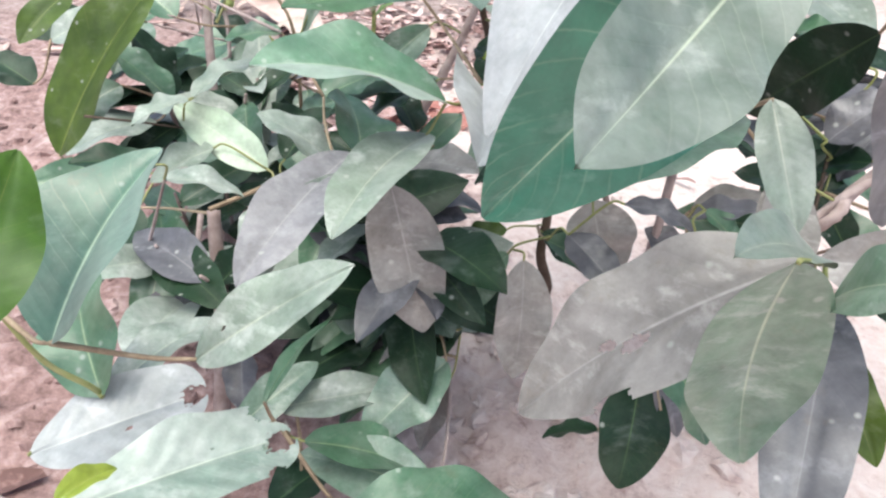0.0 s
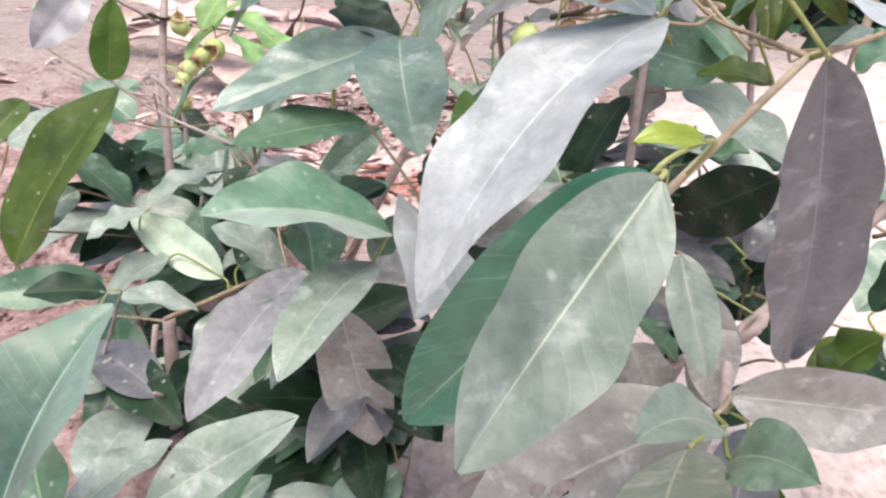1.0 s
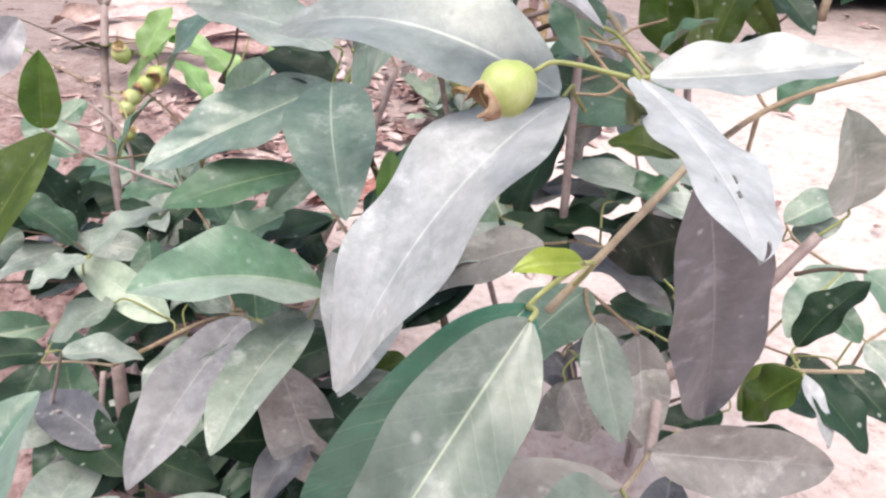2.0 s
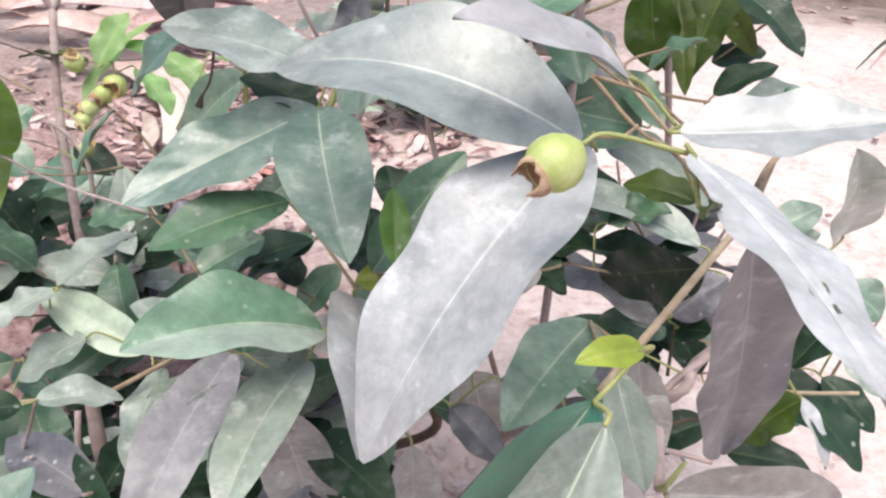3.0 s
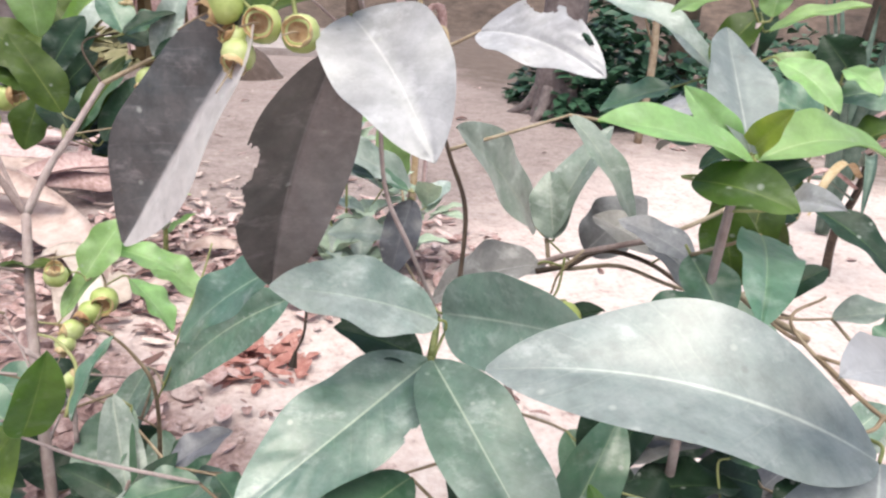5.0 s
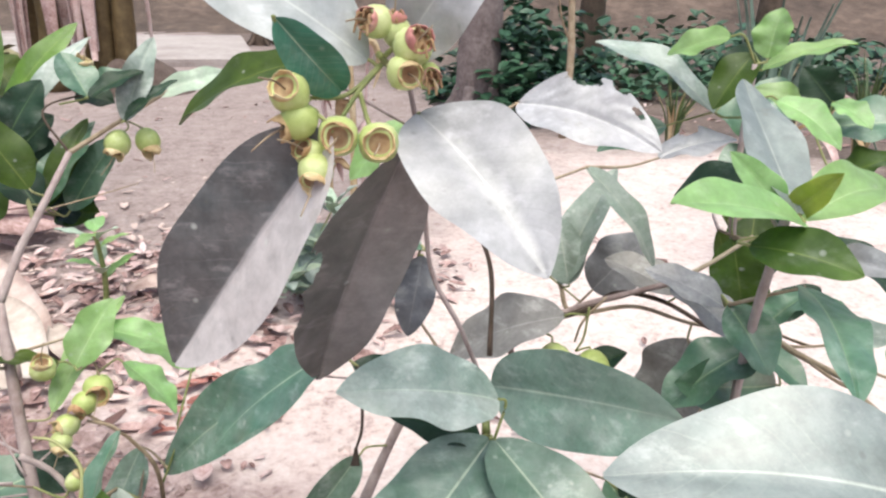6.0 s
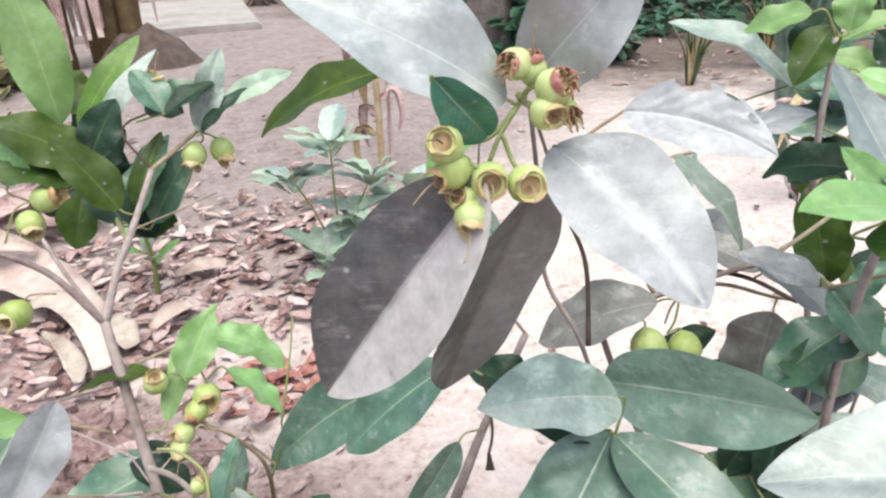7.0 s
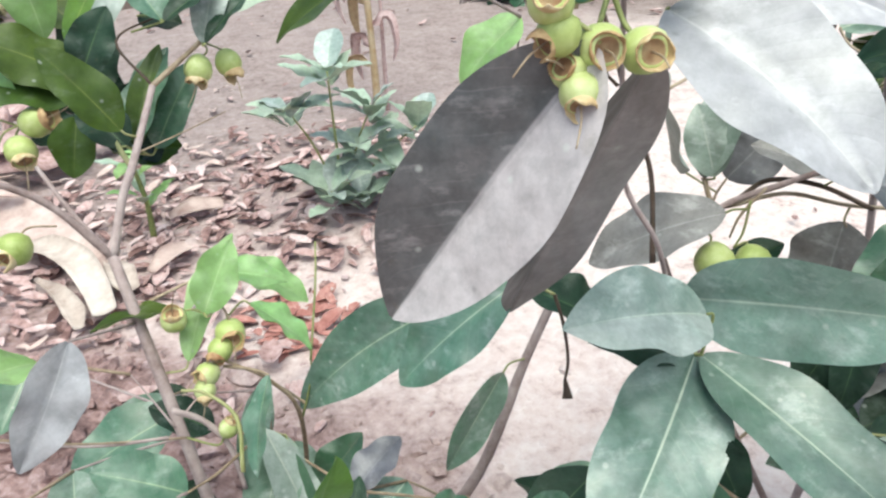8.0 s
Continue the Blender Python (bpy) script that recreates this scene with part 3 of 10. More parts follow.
# ---- ground ----
def axis_steps(lo, fine_lo, fine_hi, hi, step):
    mid = list(np.arange(fine_lo, fine_hi, step))
    left, right, g = [], [], step
    x = fine_lo
    while x > lo:
        g *= 1.35
        x -= g
        left.append(max(x, lo))
    x, g = mid[-1], step
    while x < hi:
        g *= 1.35
        x += g
        right.append(min(x, hi))
    return left[::-1] + mid + right


def earth_height(x, y):
    """Gentle ground with loose clods on the browner side."""
    p = Vector((x, y, 0.0))
    loose = min(1.0, max(0.0, (1.05 - x - 0.9 * (y - 1.3) + 0.3 * noise.noise(p * 1.7)) / 0.5))
    near = max(0.0, 1 - max(abs(x - 0.4) / 6, abs(y - 2.5) / 7))
    h = 0.05 * noise.noise(p * 0.8) + 0.012 * noise.noise(p * 5)
    h += loose * (0.055 * abs(noise.noise(p * 7.0)) + 0.028 * abs(noise.noise(p * 19.0)) + 0.012 * noise.noise(p * 38.0))
    h += (1 - loose) * 0.004 * noise.noise(p * 30.0)
    return h * near - 0.01


def build_ground():
    xs, ys = axis_steps(-60, -1.3, 2.4, 60, 0.022), axis_steps(-60, 0.7, 4.2, 70, 0.022)
    verts = [(x, y, earth_height(x, y)) for y in ys for x in xs]
    w = len(xs)
    faces = [(j * w + i, j * w + i + 1, (j + 1) * w + i + 1, (j + 1) * w + i) for j in range(len(ys) - 1) for i in range(w - 1)]
    tagged(part("ground", mesh_of("ground", verts, faces, (EARTH,))), "bare pale sandy earth with loose brown clods", "ground", kind="structure")


build_ground()

# ---- plants ----
BUSH = thing("fruit_bush", (0.344, 0.903, 0.000), "leafy fruit bush with dusty leathery green leaves", "bush")
SAPLING = thing("fruit_sapling", (0.095, 1.028, 0.000), "slender leaning sapling with small green fruits", "sapling")
SHOOT = thing("young_shrub", (0.687, 1.090, 0.000), "young shrub with bright light-green leaves", "shrub")
LOW = thing("low_fruit_plant", (0.164, 1.133, 0.000), "low seedling with light green leaves and yellow-green fruits", "plant")

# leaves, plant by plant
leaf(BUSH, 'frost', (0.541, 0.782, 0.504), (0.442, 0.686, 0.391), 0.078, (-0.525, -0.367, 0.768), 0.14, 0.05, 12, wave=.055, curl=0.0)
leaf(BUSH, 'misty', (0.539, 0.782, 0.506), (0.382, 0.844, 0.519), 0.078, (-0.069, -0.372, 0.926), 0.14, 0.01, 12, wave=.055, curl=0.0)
leaf(BUSH, 'glaucous', (0.379, 0.967, 0.453), (0.263, 0.879, 0.413), 0.067, (-0.011, -0.393, 0.919), 0.02, 0.01, 9, wave=.055, curl=0.0, bites=((.35,.98,.03),))
leaf(BUSH, 'glaucous', (0.381, 0.963, 0.455), (0.421, 0.814, 0.414), 0.062, (-0.008, -0.268, 0.963), 0.05, -0.02, 11, wave=.055, curl=0.0)
leaf(BUSH, 'mint', (0.392, 0.998, 0.471), (0.449, 0.875, 0.514), 0.066, (-0.917, -0.385, 0.108), -0.01, 0.01, 15, wave=.055, curl=0.0)
leaf(BUSH, 'jade', (0.523, 0.620, 0.482), (0.475, 0.529, 0.449), 0.038, (0.440, -0.503, 0.744), -0.06, 0.01, 11, wave=.055, curl=0.0)
leaf(BUSH, 'fir', (0.523, 0.634, 0.478), (0.452, 0.597, 0.400), 0.055, (0.335, -0.932, 0.136), 0.07, -0.03, 14, wave=.055, curl=0.0)
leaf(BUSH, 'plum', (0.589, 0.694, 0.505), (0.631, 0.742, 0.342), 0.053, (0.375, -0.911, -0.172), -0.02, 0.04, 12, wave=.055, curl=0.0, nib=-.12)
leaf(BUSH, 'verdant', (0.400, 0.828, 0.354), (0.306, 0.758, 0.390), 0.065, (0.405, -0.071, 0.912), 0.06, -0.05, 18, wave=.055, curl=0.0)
leaf(BUSH, 'lilac', (0.320, 0.878, 0.291), (0.298, 0.723, 0.270), 0.049, (0.212, -0.162, 0.964), 0.01, -0.03, 12, wave=.055, curl=0.0)
leaf(BUSH, 'dusty', (0.390, 0.820, 0.335), (0.362, 0.711, 0.317), 0.043, (-0.009, -0.162, 0.987), 0.05, -0.04, 13, wave=.055, curl=0.0)
leaf(BUSH, 'mauve', (0.367, 0.815, 0.299), (0.392, 0.804, 0.191), 0.054, (0.113, -0.986, 0.124), 0.02, 0.01, 9, wave=.055, curl=0.0)
leaf(BUSH, 'dusty', (0.307, 0.658, 0.271), (0.385, 0.676, 0.326), 0.037, (-0.358, -0.611, 0.706), 0.03, -0.00, 12, wave=.055, curl=0.0, bites=((.22,.35,.022),))
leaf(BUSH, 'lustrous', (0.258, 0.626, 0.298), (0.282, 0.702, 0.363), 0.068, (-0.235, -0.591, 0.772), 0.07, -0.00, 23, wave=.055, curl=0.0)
leaf(BUSH, 'mauve', (0.575, 0.673, 0.356), (0.467, 0.670, 0.256), 0.066, (-0.604, -0.438, 0.666), 0.07, -0.01, 14, wave=.055, curl=0.0, bites=((.52,.12,.05),(.60,-.05,.03),(.62,.95,.07)))
leaf(BUSH, 'moss', (0.549, 0.617, 0.385), (0.567, 0.653, 0.261), 0.049, (0.163, -0.955, -0.248), -0.04, -0.03, 6, wave=.055, curl=0.0)
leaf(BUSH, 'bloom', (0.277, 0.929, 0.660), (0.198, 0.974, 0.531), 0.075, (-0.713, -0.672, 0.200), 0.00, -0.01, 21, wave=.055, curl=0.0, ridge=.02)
leaf(BUSH, 'umber', (0.317, 0.948, 0.647), (0.278, 1.012, 0.486), 0.064, (0.152, -0.905, -0.398), 0.02, -0.04, 11, wave=.055, curl=0.0, bites=((.42,-.95,.09),(.58,-1.0,.07)))
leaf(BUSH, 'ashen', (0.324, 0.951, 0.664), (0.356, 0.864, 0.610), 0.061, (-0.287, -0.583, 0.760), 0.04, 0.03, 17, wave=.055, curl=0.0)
leaf(BUSH, 'olive', (0.025, 0.932, 0.238), (0.110, 1.014, 0.387), 0.098, (-0.363, -0.712, 0.602), 0.05, -0.00, 13, wave=.055, curl=0.0)
leaf(BUSH, 'grass', (0.261, 0.577, 0.335), (0.252, 0.650, 0.382), 0.039, (0.777, -0.299, 0.554), 0.05, 0.00, 10)
leaf(BUSH, 'green', (0.237, 0.668, 0.224), (0.194, 0.724, 0.275), 0.054, (-0.252, -0.649, 0.718), 0.05, 0.00, 14)
leaf(BUSH, 'dusty', (0.225, 0.691, 0.206), (0.255, 0.770, 0.206), 0.037, (0.051, 0.186, 0.981), 0.08, 0.00, 14)
leaf(BUSH, 'dusty', (0.202, 0.743, 0.179), (0.189, 0.856, 0.156), 0.051, (0.088, 0.211, 0.974), 0.06, 0.05, 14, wave=.055, curl=0.0)
leaf(BUSH, 'pale', (0.206, 0.641, 0.200), (0.288, 0.690, 0.218), 0.056, (0.009, -0.357, 0.934), 0.03, -0.01, 11, wave=.055, curl=0.0, bites=((1.0,0,.15),(.55,-.25,.022)), nib=-.25)
leaf(BUSH, 'celadon', (0.288, 0.578, 0.253), (0.354, 0.656, 0.232), 0.050, (0.280, 0.016, 0.960), 0.04, -0.02, 12, wave=.055, curl=0.0, bites=((1.0,-.2,.17),(.93,.8,.10),(.80,-.95,.05),(.60,.2,.012)), nib=-.25)
leaf(BUSH, 'lime', (0.306, 0.558, 0.286), (0.310, 0.586, 0.274), 0.012, (0.311, 0.328, 0.892), 0.10, 0.00, 20)
leaf(BUSH, 'green', (0.164, 0.877, 0.148), (0.103, 0.950, 0.183), 0.050, (-0.009, -0.440, 0.898), 0.05, 0.04, 12, wave=.055, curl=0.0)
leaf(BUSH, 'green', (0.105, 0.940, 0.224), (0.014, 0.890, 0.226), 0.041, (0.369, -0.639, 0.675), 0.05, 0.01, 13, wave=.055, curl=0.0)
leaf(BUSH, 'dusty', (0.002, 1.125, 0.197), (-0.064, 1.045, 0.182), 0.063, (0.052, -0.200, 0.978), 0.10, 0.00, 12)
leaf(BUSH, 'pale', (-0.019, 1.200, 0.133), (-0.075, 1.144, 0.126), 0.046, (0.047, -0.156, 0.987), 0.10, 0.00, 12)
leaf(BUSH, 'sage', (0.226, 0.933, 0.244), (0.131, 0.961, 0.285), 0.039, (0.088, -0.717, 0.692), 0.03, -0.01, 12, wave=.055, curl=0.0)
leaf(BUSH, 'dusty', (0.287, 0.935, 0.257), (0.226, 0.926, 0.297), 0.045, (0.729, -0.057, 0.682), 0.06, 0.00, 10)
leaf(BUSH, 'green', (0.326, 0.888, 0.283), (0.297, 0.948, 0.315), 0.062, (0.548, 0.114, 0.828), 0.06, 0.00, 12)
leaf(BUSH, 'green', (0.081, 1.040, 0.255), (0.030, 1.025, 0.312), 0.051, (0.849, 0.031, 0.528), 0.06, 0.00, 14)
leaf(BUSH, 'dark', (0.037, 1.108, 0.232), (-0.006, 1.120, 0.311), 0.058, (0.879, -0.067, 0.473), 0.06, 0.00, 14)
leaf(BUSH, 'dusty', (0.153, 0.956, 0.294), (0.201, 1.011, 0.316), 0.043, (-0.161, -0.093, 0.983), 0.08, 0.00, 14)
leaf(BUSH, 'dusty', (0.188, 0.840, 0.273), (0.234, 0.871, 0.250), 0.034, (0.508, 0.243, 0.826), 0.08, 0.00, 14)
leaf(BUSH, 'dusty', (0.239, 0.932, 0.227), (0.230, 0.853, 0.187), 0.039, (-0.274, -0.120, 0.954), 0.06, 0.00, 10)
leaf(BUSH, 'mauve', (0.348, 0.958, 0.250), (0.411, 0.927, 0.264), 0.042, (-0.596, -0.002, 0.803), 0.08, 0.00, 8)
leaf(BUSH, 'plum', (0.365, 0.893, 0.254), (0.420, 0.896, 0.245), 0.039, (0.211, 0.030, 0.977), 0.10, 0.00, 8)
leaf(BUSH, 'moss', (0.444, 0.862, 0.229), (0.394, 0.854, 0.153), 0.037, (-0.532, -0.727, 0.435), 0.05, 0.00, 13, wave=.055, curl=0.0)
leaf(BUSH, 'mauve', (0.457, 0.842, 0.237), (0.458, 0.823, 0.144), 0.043, (0.288, -0.937, 0.198), 0.05, 0.01, 13, wave=.055, curl=0.0)
leaf(BUSH, 'mauve', (0.502, 0.899, 0.262), (0.519, 0.886, 0.201), 0.056, (0.318, -0.938, -0.140), 0.05, 0.00, 10)
leaf(BUSH, 'green', (0.472, 0.903, 0.221), (0.514, 0.908, 0.195), 0.029, (0.824, -0.319, 0.468), 0.06, 0.00, 14)
leaf(BUSH, 'plum', (0.524, 0.880, 0.271), (0.574, 0.871, 0.259), 0.028, (0.351, -0.153, 0.924), 0.10, 0.00, 10)
leaf(BUSH, 'plum', (0.573, 0.898, 0.257), (0.629, 0.899, 0.266), 0.033, (0.034, -0.019, 0.999), 0.08, 0.00, 10)
leaf(BUSH, 'green', (0.409, 0.879, 0.140), (0.327, 0.795, 0.096), 0.069, (-0.338, 0.012, 0.941), 0.08, 0.00, 14)
leaf(BUSH, 'mauve', (0.409, 0.862, 0.152), (0.352, 0.825, 0.140), 0.029, (-0.177, 0.197, 0.964), 0.10, 0.00, 12)
leaf(BUSH, 'dusty', (0.291, 0.767, 0.133), (0.376, 0.801, 0.139), 0.037, (0.028, -0.246, 0.969), 0.04, -0.01, 12, wave=.055, curl=0.0)
leaf(BUSH, 'dark', (0.273, 0.797, 0.112), (0.341, 0.868, 0.128), 0.064, (0.029, 0.109, 0.994), 0.08, 0.00, 12)
leaf(BUSH, 'green', (0.313, 0.708, 0.197), (0.333, 0.780, 0.210), 0.016, (-0.366, 0.084, 0.927), 0.08, 0.00, 10)
leaf(BUSH, 'green', (0.326, 0.731, 0.143), (0.409, 0.751, 0.104), 0.045, (0.552, 0.217, 0.805), 0.08, 0.00, 12)
leaf(BUSH, 'green', (0.379, 0.661, 0.167), (0.477, 0.699, 0.151), 0.048, (0.161, 0.133, 0.978), 0.10, 0.00, 12)
leaf(BUSH, 'mauve', (0.404, 0.863, 0.098), (0.385, 0.828, 0.045), 0.036, (-0.688, -0.711, 0.147), 0.05, 0.00, 12)
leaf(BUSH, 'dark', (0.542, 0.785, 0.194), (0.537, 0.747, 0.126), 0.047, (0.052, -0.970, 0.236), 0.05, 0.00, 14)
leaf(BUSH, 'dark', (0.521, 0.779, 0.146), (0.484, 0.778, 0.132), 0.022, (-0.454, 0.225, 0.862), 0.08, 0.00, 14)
leaf(BUSH, 'plum', (0.547, 0.797, 0.209), (0.573, 0.771, 0.158), 0.031, (0.585, -0.742, 0.328), 0.05, 0.00, 14)
leaf(BUSH, 'green', (0.544, 0.769, 0.242), (0.579, 0.734, 0.191), 0.038, (0.520, -0.632, 0.575), 0.06, 0.00, 12)
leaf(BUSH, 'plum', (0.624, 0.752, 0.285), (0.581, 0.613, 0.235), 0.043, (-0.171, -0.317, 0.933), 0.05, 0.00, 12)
leaf(BUSH, 'olive', (0.624, 0.732, 0.272), (0.642, 0.688, 0.237), 0.025, (-0.212, -0.693, 0.689), 0.05, 0.00, 14)
leaf(BUSH, 'moss', (0.576, 0.647, 0.356), (0.587, 0.604, 0.388), 0.029, (-0.872, 0.130, 0.471), 0.05, 0.06, 11, wave=.055, curl=0.0)
leaf(BUSH, 'dusty', (0.571, 0.653, 0.366), (0.530, 0.616, 0.386), 0.027, (0.442, -0.003, 0.897), 0.08, -0.07, 16, wave=.055, curl=0.0)
leaf(BUSH, 'dusty', (0.565, 0.745, 0.397), (0.581, 0.711, 0.348), 0.025, (-0.057, -0.830, 0.555), 0.04, -0.01, 12, wave=.055, curl=0.0)
leaf(BUSH, 'dark', (0.630, 0.821, 0.413), (0.604, 0.943, 0.326), 0.047, (-0.852, -0.412, -0.323), -0.01, -0.00, 10, wave=.055, curl=0.0)
leaf(BUSH, 'mauve', (0.560, 1.041, 0.288), (0.662, 0.940, 0.280), 0.055, (-0.177, 0.243, 0.954), 0.06, 0.00, 10)
leaf(BUSH, 'dusty', (0.532, 0.927, 0.359), (0.450, 0.894, 0.318), 0.041, (-0.271, -0.176, 0.946), 0.06, 0.00, 10)
leaf(BUSH, 'dark', (0.487, 0.915, 0.309), (0.411, 0.898, 0.268), 0.040, (-0.496, -0.283, 0.821), 0.06, 0.00, 10)
leaf(BUSH, 'dark', (0.563, 0.999, 0.411), (0.527, 0.974, 0.342), 0.033, (-0.620, -0.601, 0.505), 0.06, 0.00, 10)
leaf(BUSH, 'dusty', (0.670, 0.926, 0.369), (0.560, 0.991, 0.388), 0.040, (-0.025, -0.244, 0.969), 0.06, 0.00, 14)
leaf(BUSH, 'dusty', (0.612, 1.023, 0.414), (0.688, 0.968, 0.371), 0.068, (0.268, -0.373, 0.888), 0.06, 0.00, 10)
leaf(BUSH, 'dark', (0.725, 0.855, 0.312), (0.767, 0.870, 0.359), 0.036, (-0.555, -0.025, 0.832), 0.06, 0.00, 12)
leaf(BUSH, 'olive', (0.717, 0.821, 0.313), (0.689, 0.823, 0.271), 0.039, (-0.912, -0.082, 0.402), 0.06, 0.00, 12)
leaf(BUSH, 'dark', (0.723, 0.837, 0.305), (0.762, 0.800, 0.269), 0.036, (0.400, -0.603, 0.690), 0.06, 0.00, 12)
leaf(BUSH, 'pale', (0.718, 0.827, 0.311), (0.736, 0.797, 0.274), 0.018, (0.522, -0.595, 0.612), 0.06, 0.00, 12)
leaf(BUSH, 'mauve', (0.570, 0.852, 0.269), (0.589, 0.834, 0.230), 0.050, (0.634, -0.661, 0.401), 0.06, 0.00, 12)
leaf(BUSH, 'green', (0.580, 0.883, 0.271), (0.612, 0.871, 0.245), 0.025, (0.654, -0.428, 0.624), 0.06, 0.00, 12)
leaf(BUSH, 'dusty', (0.742, 0.877, 0.408), (0.692, 0.811, 0.493), 0.039, (0.465, -0.739, -0.487), 0.06, 0.00, 12)
leaf(BUSH, 'dark', (0.657, 0.898, 0.313), (0.686, 0.921, 0.349), 0.040, (-0.583, 0.024, 0.812), 0.06, 0.00, 12)
leaf(BUSH, 'moss', (0.573, 0.837, 0.360), (0.512, 0.751, 0.347), 0.046, (0.057, -0.186, 0.981), 0.04, -0.01, 12, wave=.055, curl=0.0)
leaf(BUSH, 'lime', (0.542, 0.654, 0.484), (0.518, 0.644, 0.486), 0.012, (0.200, -0.394, 0.897), 0.08, 0.00, 16)
leaf(BUSH, 'pale', (0.414, 0.871, 0.351), (0.439, 0.713, 0.370), 0.056, (0.483, 0.172, 0.859), 0.06, 0.00, 14)
leaf(BUSH, 'green', (0.430, 0.857, 0.381), (0.489, 0.909, 0.446), 0.041, (0.032, -0.794, 0.607), 0.06, 0.01, 14, wave=.055, curl=0.0)
leaf(BUSH, 'green', (0.363, 0.917, 0.401), (0.292, 0.841, 0.402), 0.041, (0.287, -0.261, 0.922), 0.01, -0.03, 10, wave=.055, curl=0.0)
leaf(BUSH, 'dark', (0.377, 0.979, 0.447), (0.319, 0.988, 0.469), 0.040, (0.359, -0.365, 0.859), 0.05, 0.00, 12)
leaf(BUSH, 'emerald', (0.285, 1.118, 0.427), (0.155, 1.217, 0.282), 0.061, (-0.765, -0.573, 0.294), 0.01, -0.05, 12, wave=.055, curl=0.0)
leaf(BUSH, 'emerald', (0.284, 1.021, 0.498), (0.213, 1.037, 0.433), 0.048, (-0.853, -0.339, 0.397), 0.08, 0.00, 12)
leaf(BUSH, 'lilac', (0.561, 1.161, 0.453), (0.604, 1.143, 0.512), 0.055, (-0.848, -0.529, 0.037), 0.06, 0.00, 10)
leaf(BUSH, 'mauve', (0.512, 1.127, 0.449), (0.437, 1.168, 0.414), 0.046, (-0.641, 0.122, 0.758), 0.10, 0.00, 8)
leaf(BUSH, 'dusty', (0.514, 1.178, 0.472), (0.407, 1.064, 0.587), 0.064, (0.824, -0.488, 0.287), 0.01, -0.03, 11, wave=.055, curl=0.0)
leaf(BUSH, 'dusty', (0.509, 1.131, 0.477), (0.564, 1.149, 0.576), 0.043, (-0.727, -0.299, 0.618), 0.06, 0.00, 14)
leaf(BUSH, 'dusty', (0.502, 1.095, 0.593), (0.559, 1.065, 0.514), 0.028, (0.394, -0.813, 0.428), 0.08, 0.00, 14)
leaf(BUSH, 'lilac', (0.575, 1.001, 0.508), (0.532, 1.043, 0.525), 0.032, (-0.198, -0.321, 0.926), 0.06, 0.00, 10)
leaf(BUSH, 'green', (0.573, 0.934, 0.552), (0.505, 0.828, 0.546), 0.035, (0.166, -0.128, 0.978), 0.06, 0.00, 12, bites=((.1,.9,.08),))
leaf(BUSH, 'ashen', (0.556, 0.781, 0.538), (0.476, 0.749, 0.569), 0.035, (0.429, -0.208, 0.879), 0.06, -0.03, 14, wave=.055, curl=0.0)
leaf(BUSH, 'olive', (0.653, 1.112, 0.524), (0.684, 1.111, 0.443), 0.028, (0.144, -0.908, -0.394), 0.04, 0.00, 14)
leaf(BUSH, 'olive', (0.715, 1.191, 0.524), (0.782, 1.164, 0.450), 0.030, (-0.093, -0.988, 0.123), 0.10, 0.00, 14)
leaf(BUSH, 'dark', (0.722, 1.096, 0.431), (0.776, 1.101, 0.459), 0.036, (-0.340, -0.270, 0.901), 0.06, 0.00, 14)
leaf(BUSH, 'green', (0.714, 0.957, 0.448), (0.745, 0.951, 0.477), 0.051, (-0.601, -0.043, 0.798), 0.06, 0.00, 14)
leaf(BUSH, 'dusty', (0.709, 1.008, 0.455), (0.746, 0.985, 0.470), 0.035, (-0.390, -0.007, 0.921), 0.06, 0.00, 14)
leaf(BUSH, 'dark', (0.534, 0.958, 0.341), (0.614, 0.944, 0.351), 0.047, (-0.059, 0.014, 0.998), 0.06, 0.00, 14)
leaf(BUSH, 'mauve', (0.530, 0.991, 0.345), (0.601, 0.977, 0.368), 0.043, (-0.329, 0.050, 0.943), 0.08, 0.00, 12)
leaf(BUSH, 'green', (0.604, 0.950, 0.373), (0.647, 0.937, 0.392), 0.043, (-0.441, -0.003, 0.898), 0.06, 0.00, 14)
leaf(BUSH, 'dark', (0.515, 0.939, 0.359), (0.572, 0.911, 0.332), 0.047, (0.310, -0.306, 0.900), 0.06, 0.00, 14)
leaf(BUSH, 'dusty', (0.391, 1.170, 0.510), (0.315, 1.160, 0.552), 0.044, (0.769, -0.377, 0.517), 0.06, 0.00, 12)
leaf(BUSH, 'young', (0.391, 1.242, 0.497), (0.366, 1.233, 0.551), 0.036, (0.501, -0.770, -0.395), 0.06, 0.00, 14)
leaf(BUSH, 'green', (0.386, 1.150, 0.514), (0.315, 1.169, 0.531), 0.030, (0.098, -0.176, 0.980), 0.06, 0.00, 12)
leaf(BUSH, 'plum', (0.393, 1.172, 0.499), (0.373, 1.147, 0.435), 0.036, (-0.314, -0.868, 0.384), 0.06, 0.00, 12)
leaf(BUSH, 'dusty', (0.373, 1.179, 0.462), (0.318, 1.191, 0.460), 0.036, (-0.243, -0.274, 0.931), 0.06, 0.00, 12)
leaf(BUSH, 'green', (0.138, 1.161, 0.285), (0.130, 1.099, 0.173), 0.053, (-0.582, -0.696, 0.421), 0.04, -0.00, 13, wave=.055, curl=0.0)
leaf(BUSH, 'green', (0.268, 0.971, 0.300), (0.317, 1.010, 0.315), 0.046, (0.172, -0.154, 0.973), 0.05, 0.00, 14)
leaf(BUSH, 'dusty', (0.256, 1.013, 0.256), (0.205, 0.974, 0.225), 0.045, (-0.521, -0.255, 0.814), 0.05, 0.00, 14)
